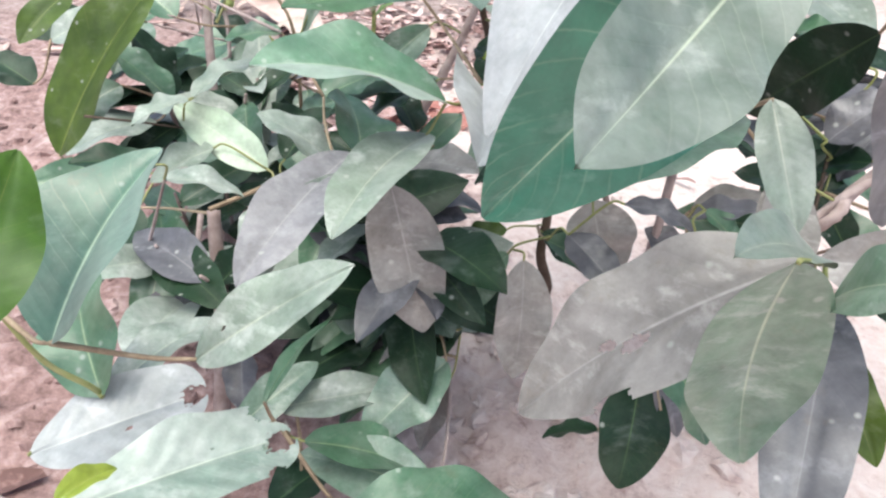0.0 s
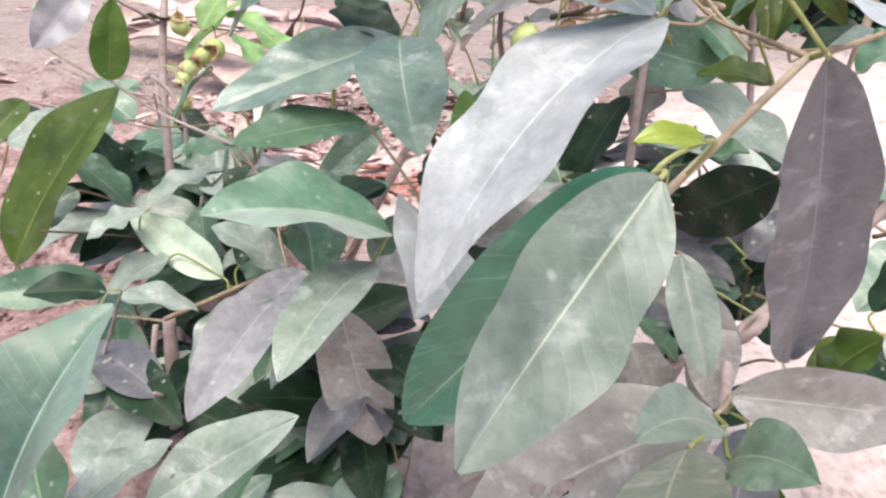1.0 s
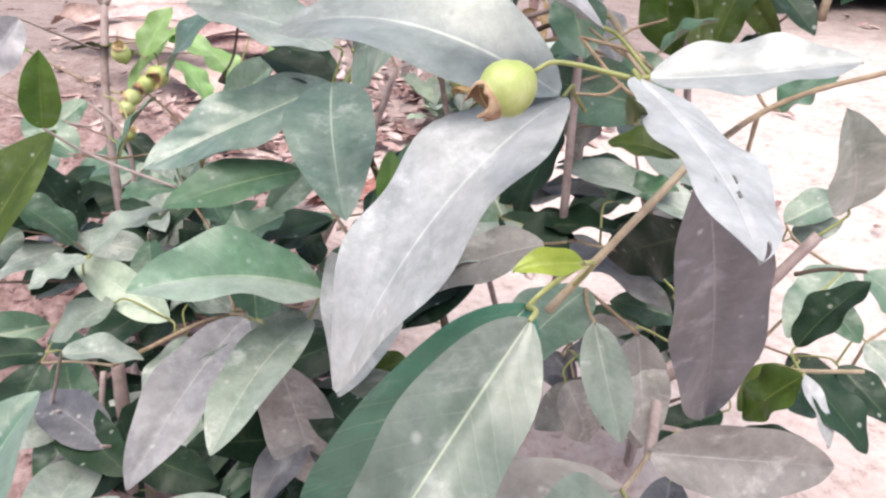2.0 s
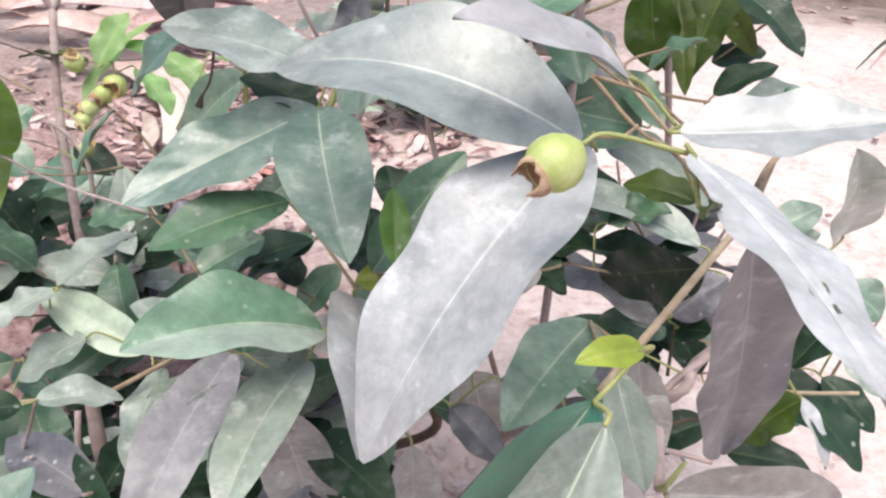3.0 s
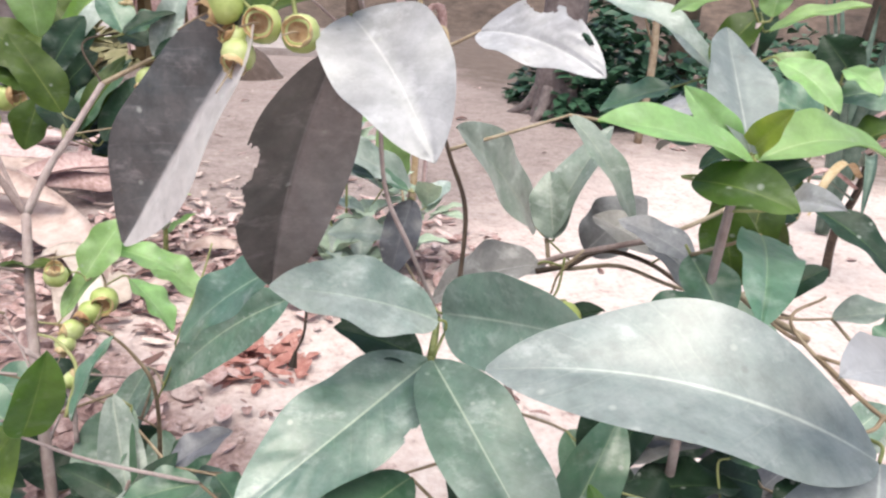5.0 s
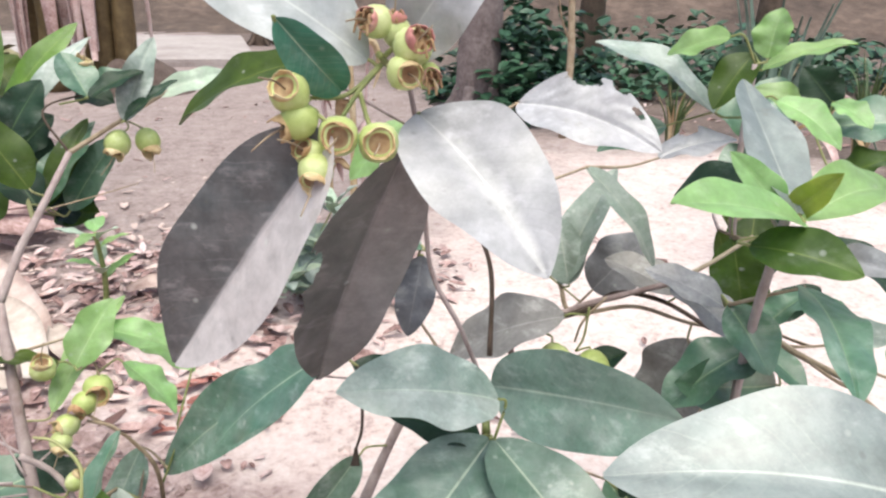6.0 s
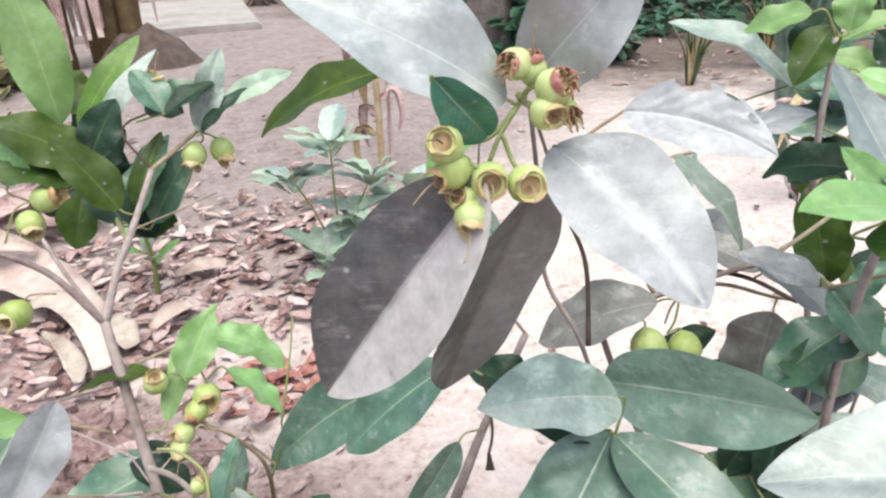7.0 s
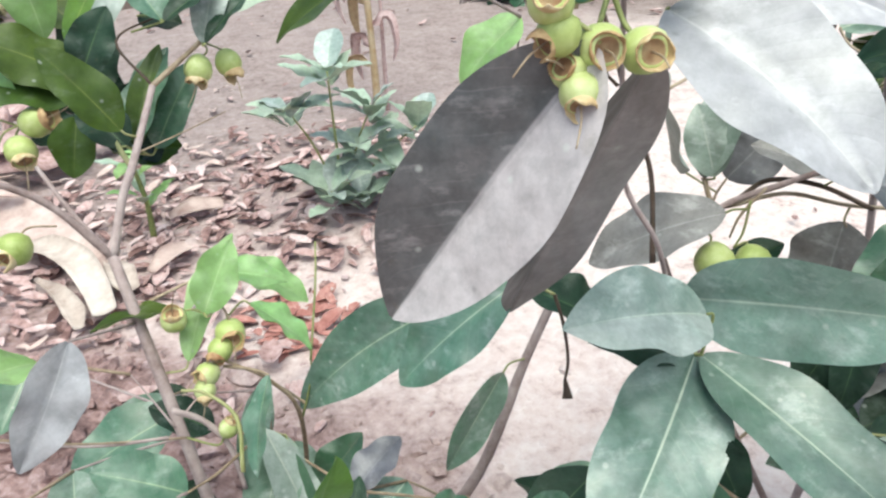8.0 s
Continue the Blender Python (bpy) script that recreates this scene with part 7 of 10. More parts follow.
twig(BUSH, 'stalk', [(0.150, 0.953, 0.292), (0.160, 0.945, 0.298), (0.158, 0.941, 0.298)], 0.0010, 0.0009, TWIG_GREEN)
twig(BUSH, 'stalk', [(0.624, 0.752, 0.285), (0.622, 0.738, 0.277), (0.624, 0.732, 0.272)], 0.0010, 0.0009, TWIG_GREEN)
twig(BUSH, 'stalk', [(0.545, 0.792, 0.224), (0.541, 0.775, 0.245), (0.544, 0.769, 0.242)], 0.0010, 0.0009, TWIG_GREEN)
twig(SAPLING, 'stalk', [(0.088, 1.372, 0.606), (0.113, 1.365, 0.612), (0.115, 1.365, 0.614)], 0.0010, 0.0009, TWIG_GREEN)
twig(SAPLING, 'stalk', [(0.115, 1.365, 0.614), (0.114, 1.353, 0.614), (0.117, 1.353, 0.615)], 0.0010, 0.0009, TWIG_GREEN)
twig(BUSH, 'stalk', [(0.549, 0.810, 0.498), (0.546, 0.789, 0.508), (0.541, 0.782, 0.504)], 0.0010, 0.0009, TWIG_GREEN)
twig(BUSH, 'stalk', [(0.629, 1.044, 0.460), (0.610, 1.031, 0.473), (0.611, 1.023, 0.471)], 0.0010, 0.0009, TWIG_GREEN)
twig(SHOOT, 'stalk', [(0.559, 0.950, 0.562), (0.584, 0.942, 0.565), (0.584, 0.934, 0.568)], 0.0010, 0.0009, TWIG_GREEN)
twig(BUSH, 'stalk', [(0.301, 1.000, 0.499), (0.290, 1.018, 0.502), (0.284, 1.021, 0.498)], 0.0010, 0.0009, TWIG_GREEN)
twig(BUSH, 'stalk', [(0.189, 0.862, 0.190), (0.162, 0.864, 0.195), (0.159, 0.858, 0.190)], 0.0010, 0.0009, TWIG_GREEN)
twig(BUSH, 'stalk', [(0.542, 0.654, 0.484), (0.529, 0.638, 0.483), (0.523, 0.634, 0.478)], 0.0010, 0.0009, TWIG_GREEN)
twig(BUSH, 'stalk', [(0.523, 0.634, 0.478), (0.525, 0.624, 0.483), (0.523, 0.620, 0.482)], 0.0010, 0.0009, TWIG_GREEN)
twig(BUSH, 'stalk', [(0.466, 0.991, 0.187), (0.461, 0.967, 0.198), (0.467, 0.962, 0.195)], 0.0010, 0.0009, TWIG_GREEN)
twig(BUSH, 'stalk', [(0.461, 0.967, 0.198), (0.443, 0.963, 0.198), (0.435, 0.962, 0.194)], 0.0010, 0.0009, TWIG_GREEN)
twig(BUSH, 'stalk', [(0.296, 0.786, 0.122), (0.274, 0.795, 0.113), (0.273, 0.797, 0.112)], 0.0010, 0.0009, TWIG_GREEN)
twig(BUSH, 'stalk', [(0.293, 0.787, 0.121), (0.290, 0.769, 0.132), (0.291, 0.767, 0.133)], 0.0010, 0.0009, TWIG_GREEN)
twig(BUSH, 'stalk', [(0.291, 0.767, 0.133), (0.291, 0.755, 0.129), (0.288, 0.750, 0.127)], 0.0010, 0.0009, TWIG_GREEN)
twig(LOW, 'stalk', [(0.060, 1.172, 0.323), (0.082, 1.159, 0.318), (0.089, 1.159, 0.324)], 0.0010, 0.0009, TWIG_GREEN)
twig(BUSH, 'stalk', [(0.579, 0.770, 0.519), (0.565, 0.783, 0.533), (0.556, 0.781, 0.538)], 0.0010, 0.0009, TWIG_GREEN)
twig(SHOOT, 'stalk', [(0.654, 1.105, 0.670), (0.636, 1.102, 0.692), (0.629, 1.109, 0.691)], 0.0010, 0.0009, TWIG_GREEN)
twig(BUSH, 'stalk', [(0.575, 1.001, 0.508), (0.556, 0.985, 0.526), (0.556, 0.977, 0.522)], 0.0010, 0.0009, TWIG_GREEN)
twig(BUSH, 'stalk', [(0.589, 0.783, 0.498), (0.601, 0.783, 0.477), (0.601, 0.784, 0.475)], 0.0010, 0.0009, TWIG_GREEN)
twig(BUSH, 'stalk', [(0.239, 0.935, 0.230), (0.229, 0.953, 0.237), (0.231, 0.961, 0.242)], 0.0010, 0.0009, TWIG_GREEN)
twig(BUSH, 'stalk', [(0.412, 1.042, 0.312), (0.437, 1.029, 0.329), (0.437, 1.035, 0.335)], 0.0010, 0.0009, TWIG_GREEN)
twig(SHOOT, 'stalk', [(0.657, 1.106, 0.626), (0.653, 1.129, 0.622), (0.647, 1.135, 0.625)], 0.0010, 0.0009, TWIG_GREEN)
twig(BUSH, 'stalk', [(0.279, 0.563, 0.264), (0.302, 0.551, 0.287), (0.306, 0.558, 0.286)], 0.0010, 0.0009, TWIG_GREEN)
twig(SAPLING, 'stalk', [(0.067, 1.351, 0.512), (0.076, 1.371, 0.495), (0.082, 1.374, 0.500)], 0.0010, 0.0009, TWIG_GREEN)
twig(SAPLING, 'stalk', [(0.076, 1.371, 0.495), (0.062, 1.380, 0.497), (0.058, 1.384, 0.502)], 0.0010, 0.0009, TWIG_GREEN)
twig(SAPLING, 'stalk', [(0.058, 1.384, 0.502), (0.053, 1.408, 0.508), (0.059, 1.411, 0.514)], 0.0010, 0.0009, TWIG_GREEN)
twig(SAPLING, 'stalk', [(0.053, 1.408, 0.508), (0.058, 1.423, 0.494), (0.064, 1.422, 0.491)], 0.0010, 0.0009, TWIG_GREEN)
twig(SAPLING, 'stalk', [(0.064, 1.422, 0.491), (0.057, 1.420, 0.481), (0.057, 1.420, 0.480)], 0.0010, 0.0009, TWIG_GREEN)
twig(SAPLING, 'stalk', [(0.057, 1.420, 0.481), (0.041, 1.408, 0.491), (0.040, 1.407, 0.493)], 0.0010, 0.0009, TWIG_GREEN)
twig(BUSH, 'stalk', [(0.661, 0.921, 0.333), (0.676, 0.921, 0.364), (0.670, 0.926, 0.369)], 0.0010, 0.0009, TWIG_GREEN)
twig(SAPLING, 'stalk', [(0.059, 1.411, 0.514), (0.056, 1.434, 0.518), (0.051, 1.441, 0.525)], 0.0010, 0.0009, TWIG_GREEN)
twig(SAPLING, 'stalk', [(0.051, 1.441, 0.525), (0.028, 1.446, 0.519), (0.022, 1.447, 0.525)], 0.0010, 0.0009, TWIG_GREEN)
twig(SAPLING, 'stalk', [(0.022, 1.447, 0.525), (0.017, 1.441, 0.540), (0.013, 1.441, 0.547)], 0.0010, 0.0009, TWIG_GREEN)
twig(SAPLING, 'stalk', [(0.017, 1.441, 0.540), (0.026, 1.435, 0.544), (0.030, 1.435, 0.547)], 0.0010, 0.0009, TWIG_GREEN)
twig(SHOOT, 'stalk', [(0.664, 1.109, 0.538), (0.677, 1.128, 0.525), (0.679, 1.125, 0.518)], 0.0010, 0.0009, TWIG_GREEN)
twig(SHOOT, 'stalk', [(0.660, 1.107, 0.593), (0.666, 1.075, 0.587), (0.660, 1.075, 0.581)], 0.0010, 0.0009, TWIG_GREEN)
twig(BUSH, 'stalk', [(0.466, 1.082, 0.388), (0.486, 1.078, 0.406), (0.496, 1.077, 0.412)], 0.0010, 0.0009, TWIG_GREEN)
twig(BUSH, 'stalk', [(0.655, 0.863, 0.296), (0.620, 0.867, 0.312), (0.617, 0.861, 0.308)], 0.0010, 0.0009, TWIG_GREEN)
twig(BUSH, 'stalk', [(0.617, 0.861, 0.308), (0.615, 0.852, 0.317), (0.615, 0.851, 0.317)], 0.0010, 0.0009, TWIG_GREEN)
twig(SHOOT, 'stalk', [(0.664, 1.109, 0.538), (0.644, 1.086, 0.536), (0.643, 1.081, 0.527)], 0.0010, 0.0009, TWIG_GREEN)
twig(BUSH, 'stalk', [(0.360, 1.160, 0.314), (0.336, 1.143, 0.329), (0.327, 1.138, 0.325)], 0.0010, 0.0009, TWIG_GREEN)
twig(BUSH, 'stalk', [(0.399, 1.026, 0.361), (0.413, 0.995, 0.366), (0.415, 0.985, 0.361)], 0.0010, 0.0009, TWIG_GREEN)
twig(BUSH, 'stalk', [(0.588, 0.694, 0.507), (0.560, 0.698, 0.537), (0.558, 0.690, 0.539)], 0.0010, 0.0009, TWIG_GREEN)
twig(BUSH, 'stalk', [(0.558, 0.690, 0.539), (0.556, 0.672, 0.530), (0.554, 0.664, 0.532)], 0.0010, 0.0009, TWIG_GREEN)
twig(BUSH, 'stalk', [(0.559, 0.695, 0.537), (0.532, 0.704, 0.540), (0.522, 0.701, 0.537)], 0.0010, 0.0009, TWIG_GREEN)
twig(BUSH, 'stalk', [(0.291, 0.755, 0.129), (0.315, 0.732, 0.145), (0.326, 0.731, 0.143)], 0.0010, 0.0009, TWIG_GREEN)
twig(BUSH, 'stalk', [(0.670, 0.921, 0.353), (0.700, 0.935, 0.337), (0.698, 0.931, 0.330)], 0.0010, 0.0009, TWIG_GREEN)
twig(BUSH, 'stalk', [(0.649, 0.894, 0.326), (0.623, 0.917, 0.345), (0.628, 0.921, 0.350)], 0.0010, 0.0009, TWIG_GREEN)
twig(BUSH, 'stalk', [(0.582, 0.914, 0.194), (0.598, 0.944, 0.182), (0.593, 0.949, 0.185)], 0.0010, 0.0009, TWIG_GREEN)
twig(SHOOT, 'stalk', [(0.558, 0.947, 0.585), (0.515, 0.934, 0.588), (0.516, 0.926, 0.588)], 0.0010, 0.0009, TWIG_GREEN)
twig(BUSH, 'stalk', [(0.226, 0.933, 0.244), (0.192, 0.933, 0.263), (0.181, 0.929, 0.261)], 0.0010, 0.0009, TWIG_GREEN)
twig(BUSH, 'stalk', [(0.288, 0.750, 0.127), (0.269, 0.747, 0.127), (0.268, 0.747, 0.127)], 0.0010, 0.0009, TWIG_GREEN)
twig(SAPLING, 'stalk', [(0.026, 1.437, 0.592), (0.036, 1.471, 0.591), (0.032, 1.479, 0.597)], 0.0010, 0.0009, TWIG_GREEN)
twig(BUSH, 'branch', [(0.212, 0.649, 0.291), (0.241, 0.634, 0.291), (0.258, 0.626, 0.298)], 0.0015, 0.0010, TWIG_TAN)
twig(SHOOT, 'stalk', [(0.647, 1.135, 0.625), (0.676, 1.162, 0.629), (0.682, 1.164, 0.638)], 0.0010, 0.0009, TWIG_GREEN)
twig(BUSH, 'stalk', [(0.390, 1.000, 0.413), (0.372, 1.028, 0.425), (0.363, 1.033, 0.432)], 0.0010, 0.0009, TWIG_GREEN)
twig(SHOOT, 'stalk', [(0.651, 1.138, 0.626), (0.629, 1.157, 0.614), (0.619, 1.163, 0.609)], 0.0010, 0.0009, TWIG_GREEN)
twig(BUSH, 'stalk', [(0.647, 1.026, 0.462), (0.638, 0.996, 0.438), (0.629, 0.991, 0.438)], 0.0010, 0.0009, TWIG_GREEN)
twig(BUSH, 'branch', [(0.556, 0.977, 0.522), (0.569, 0.954, 0.539), (0.573, 0.934, 0.552)], 0.0015, 0.0010, TWIG_TAN)
twig(BUSH, 'stalk', [(0.192, 0.700, 0.162), (0.202, 0.731, 0.179), (0.202, 0.743, 0.179)], 0.0010, 0.0009, TWIG_GREEN)
twig(BUSH, 'branch', [(0.481, 1.063, 0.341), (0.494, 1.035, 0.351), (0.503, 1.014, 0.357)], 0.0015, 0.0010, TWIG_TAN)
twig(BUSH, 'stalk', [(0.503, 1.014, 0.357), (0.520, 0.995, 0.344), (0.530, 0.991, 0.345)], 0.0010, 0.0009, TWIG_GREEN)
twig(BUSH, 'stalk', [(0.530, 0.991, 0.345), (0.541, 1.001, 0.357), (0.549, 1.000, 0.359)], 0.0010, 0.0009, TWIG_GREEN)
twig(BUSH, 'stalk', [(0.530, 0.991, 0.345), (0.526, 0.963, 0.340), (0.534, 0.958, 0.341)], 0.0010, 0.0009, TWIG_GREEN)
twig(BUSH, 'stalk', [(0.529, 0.961, 0.341), (0.515, 0.942, 0.358), (0.515, 0.939, 0.359)], 0.0010, 0.0009, TWIG_GREEN)
twig(BUSH, 'stalk', [(0.515, 0.940, 0.358), (0.531, 0.929, 0.359), (0.532, 0.927, 0.359)], 0.0010, 0.0009, TWIG_GREEN)
twig(BUSH, 'stalk', [(0.314, 0.740, 0.071), (0.300, 0.723, 0.081), (0.299, 0.722, 0.082)], 0.0010, 0.0009, TWIG_GREEN)
twig(BUSH, 'branch', [(0.623, 0.917, 0.345), (0.595, 0.934, 0.340), (0.576, 0.941, 0.341)], 0.0015, 0.0010, TWIG_TAN)
twig(BUSH, 'stalk', [(0.595, 0.934, 0.340), (0.596, 0.951, 0.367), (0.604, 0.950, 0.373)], 0.0010, 0.0009, TWIG_GREEN)
twig(BUSH, 'branch', [(0.576, 0.941, 0.341), (0.561, 0.918, 0.350), (0.548, 0.901, 0.358)], 0.0015, 0.0010, TWIG_TAN)
twig(BUSH, 'branch', [(0.593, 0.949, 0.185), (0.585, 0.950, 0.218), (0.585, 0.947, 0.242)], 0.0015, 0.0010, TWIG_TAN)
twig(BUSH, 'branch', [(0.585, 0.947, 0.239), (0.574, 0.917, 0.248), (0.573, 0.898, 0.257)], 0.0015, 0.0010, TWIG_TAN)
twig(BUSH, 'stalk', [(0.573, 0.898, 0.257), (0.575, 0.886, 0.273), (0.580, 0.883, 0.271)], 0.0010, 0.0009, TWIG_GREEN)
twig(BUSH, 'stalk', [(0.580, 0.883, 0.271), (0.568, 0.858, 0.276), (0.570, 0.852, 0.269)], 0.0010, 0.0009, TWIG_GREEN)
twig(BUSH, 'branch', [(0.412, 1.042, 0.312), (0.379, 1.039, 0.305), (0.358, 1.032, 0.304)], 0.0015, 0.0010, TWIG_TAN)
twig(BUSH, 'stalk', [(0.358, 1.032, 0.304), (0.357, 1.028, 0.304), (0.356, 1.027, 0.304)], 0.0010, 0.0009, TWIG_GREEN)
twig(BUSH, 'branch', [(0.503, 1.035, 0.271), (0.538, 1.043, 0.279), (0.560, 1.041, 0.288)], 0.0015, 0.0010, TWIG_TAN)
twig(BUSH, 'branch', [(0.615, 0.851, 0.317), (0.589, 0.847, 0.342), (0.573, 0.837, 0.360)], 0.0015, 0.0010, TWIG_TAN)
twig(SHOOT, 'branch', [(0.666, 1.075, 0.587), (0.702, 1.070, 0.578), (0.724, 1.061, 0.581)], 0.0015, 0.0010, TWIG_TAN)
twig(SHOOT, 'stalk', [(0.718, 1.063, 0.580), (0.725, 1.097, 0.611), (0.733, 1.095, 0.616)], 0.0010, 0.0009, TWIG_GREEN)
twig(SHOOT, 'stalk', [(0.733, 1.095, 0.616), (0.734, 1.095, 0.637), (0.734, 1.094, 0.639)], 0.0010, 0.0009, TWIG_GREEN)
twig(SHOOT, 'branch', [(0.733, 1.095, 0.627), (0.761, 1.116, 0.623), (0.773, 1.126, 0.628)], 0.0015, 0.0010, TWIG_TAN)
twig(SHOOT, 'stalk', [(0.773, 1.126, 0.628), (0.771, 1.139, 0.619), (0.767, 1.143, 0.620)], 0.0010, 0.0009, TWIG_GREEN)
twig(SAPLING, 'branch', [(0.013, 1.441, 0.547), (0.010, 1.476, 0.550), (0.011, 1.492, 0.559)], 0.0015, 0.0010, TWIG_TAN)
twig(BUSH, 'branch', [(0.402, 1.153, 0.418), (0.386, 1.172, 0.444), (0.373, 1.179, 0.462)], 0.0015, 0.0010, TWIG_TAN)
twig(BUSH, 'branch', [(0.373, 1.179, 0.462), (0.387, 1.176, 0.489), (0.391, 1.170, 0.510)], 0.0015, 0.0010, TWIG_TAN)
twig(BUSH, 'stalk', [(0.389, 1.173, 0.500), (0.393, 1.172, 0.500), (0.393, 1.172, 0.499)], 0.0010, 0.0009, TWIG_GREEN)
twig(BUSH, 'stalk', [(0.391, 1.170, 0.510), (0.391, 1.151, 0.512), (0.386, 1.150, 0.514)], 0.0010, 0.0009, TWIG_GREEN)
twig(BUSH, 'branch', [(0.605, 1.070, 0.441), (0.607, 1.043, 0.422), (0.612, 1.023, 0.414)], 0.0015, 0.0010, TWIG_TAN)
twig(BUSH, 'branch', [(0.612, 1.023, 0.414), (0.581, 1.011, 0.412), (0.563, 0.999, 0.411)], 0.0015, 0.0010, TWIG_TAN)
twig(BUSH, 'stalk', [(0.563, 0.999, 0.411), (0.559, 1.008, 0.403), (0.556, 1.009, 0.399)], 0.0010, 0.0009, TWIG_GREEN)
twig(SAPLING, 'stalk', [(0.106, 1.413, 0.611), (0.093, 1.437, 0.608), (0.093, 1.439, 0.607)], 0.0010, 0.0009, TWIG_GREEN)
twig(SHOOT, 'branch', [(0.643, 1.081, 0.527), (0.674, 1.060, 0.532), (0.693, 1.041, 0.537)], 0.0015, 0.0010, TWIG_TAN)
twig(BUSH, 'branch', [(0.159, 0.858, 0.190), (0.123, 0.867, 0.181), (0.100, 0.866, 0.178)], 0.0015, 0.0010, TWIG_TAN)
twig(BUSH, 'branch', [(0.645, 1.018, 0.456), (0.684, 1.016, 0.451), (0.709, 1.008, 0.455)], 0.0015, 0.0010, TWIG_TAN)
twig(BUSH, 'branch', [(0.709, 1.008, 0.455), (0.710, 0.977, 0.446), (0.714, 0.957, 0.448)], 0.0015, 0.0010, TWIG_TAN)
twig(BUSH, 'branch', [(0.515, 1.124, 0.451), (0.543, 1.151, 0.447), (0.561, 1.161, 0.453)], 0.0015, 0.0010, TWIG_TAN)
twig(BUSH, 'stalk', [(0.543, 1.151, 0.447), (0.521, 1.180, 0.465), (0.514, 1.178, 0.472)], 0.0010, 0.0009, TWIG_GREEN)
twig(BUSH, 'branch', [(0.287, 0.935, 0.257), (0.272, 0.959, 0.281), (0.268, 0.971, 0.300)], 0.0015, 0.0010, TWIG_TAN)
twig(BUSH, 'branch', [(0.465, 1.000, 0.211), (0.422, 1.004, 0.216), (0.401, 1.003, 0.228)], 0.0015, 0.0010, TWIG_TAN)
twig(SAPLING, 'branch', [(0.030, 1.202, 0.377), (-0.006, 1.206, 0.394), (-0.028, 1.201, 0.410)], 0.0015, 0.0010, TWIG_TAN)
twig(SAPLING, 'branch', [(0.028, 1.446, 0.519), (0.006, 1.462, 0.496), (-0.009, 1.470, 0.490)], 0.0015, 0.0010, TWIG_TAN)
twig(BUSH, 'branch', [(0.268, 0.971, 0.300), (0.244, 0.986, 0.328), (0.227, 0.990, 0.347)], 0.0015, 0.0010, TWIG_TAN)
twig(BUSH, 'stalk', [(0.265, 0.942, 0.672), (0.256, 0.933, 0.706), (0.256, 0.932, 0.708)], 0.0010, 0.0009, TWIG_GREEN)
twig(BUSH, 'branch', [(0.522, 0.951, 0.349), (0.509, 0.932, 0.324), (0.498, 0.917, 0.313)], 0.0015, 0.0010, TWIG_TAN)
twig(BUSH, 'stalk', [(0.498, 0.917, 0.313), (0.491, 0.916, 0.311), (0.487, 0.915, 0.309)], 0.0010, 0.0009, TWIG_GREEN)
twig(BUSH, 'branch', [(0.462, 0.966, 0.198), (0.466, 0.928, 0.211), (0.472, 0.903, 0.221)], 0.0015, 0.0010, TWIG_TAN)
twig(BUSH, 'stalk', [(0.472, 0.903, 0.221), (0.480, 0.887, 0.242), (0.487, 0.880, 0.241)], 0.0010, 0.0009, TWIG_GREEN)
twig(BUSH, 'stalk', [(0.475, 0.897, 0.229), (0.451, 0.866, 0.236), (0.444, 0.862, 0.229)], 0.0010, 0.0009, TWIG_GREEN)
twig(BUSH, 'stalk', [(0.448, 0.864, 0.232), (0.456, 0.845, 0.242), (0.457, 0.842, 0.237)], 0.0010, 0.0009, TWIG_GREEN)
twig(BUSH, 'stalk', [(0.487, 0.880, 0.241), (0.513, 0.881, 0.270), (0.524, 0.880, 0.271)], 0.0010, 0.0009, TWIG_GREEN)
twig(BUSH, 'stalk', [(0.503, 0.881, 0.259), (0.502, 0.897, 0.263), (0.502, 0.899, 0.262)], 0.0010, 0.0009, TWIG_GREEN)
twig(BUSH, 'branch', [(0.638, 1.060, 0.533), (0.647, 1.096, 0.527), (0.653, 1.112, 0.524)], 0.0015, 0.0010, TWIG_TAN)
twig(BUSH, 'branch', [(0.291, 1.154, 0.172), (0.287, 1.112, 0.176), (0.280, 1.087, 0.185)], 0.0015, 0.0010, TWIG_TAN)
twig(BUSH, 'branch', [(0.542, 0.785, 0.194), (0.531, 0.783, 0.161), (0.521, 0.779, 0.146)], 0.0015, 0.0010, TWIG_TAN)
twig(SAPLING, 'branch', [(0.100, 1.212, 0.354), (0.123, 1.180, 0.367), (0.134, 1.155, 0.377)], 0.0015, 0.0010, TWIG_TAN)
twig(BUSH, 'branch', [(0.285, 0.929, 0.257), (0.308, 0.902, 0.276), (0.320, 0.878, 0.291)], 0.0015, 0.0010, TWIG_TAN)
twig(BUSH, 'stalk', [(0.316, 0.887, 0.285), (0.325, 0.887, 0.283), (0.326, 0.888, 0.283)], 0.0010, 0.0009, TWIG_GREEN)
twig(BUSH, 'stalk', [(0.326, 0.888, 0.283), (0.353, 0.892, 0.258), (0.365, 0.893, 0.254)], 0.0010, 0.0009, TWIG_GREEN)
twig(BUSH, 'branch', [(0.280, 1.087, 0.185), (0.261, 1.049, 0.180), (0.247, 1.025, 0.184)], 0.0015, 0.0010, TWIG_TAN)
twig(BUSH, 'branch', [(0.183, 0.908, 0.208), (0.138, 0.912, 0.206), (0.113, 0.906, 0.207)], 0.0015, 0.0010, TWIG_TAN)
twig(BUSH, 'stalk', [(0.113, 0.906, 0.207), (0.113, 0.940, 0.222), (0.105, 0.940, 0.224)], 0.0010, 0.0009, TWIG_GREEN)
twig(BUSH, 'branch', [(0.287, 0.935, 0.257), (0.324, 0.954, 0.249), (0.348, 0.958, 0.250)], 0.0015, 0.0010, TWIG_TAN)
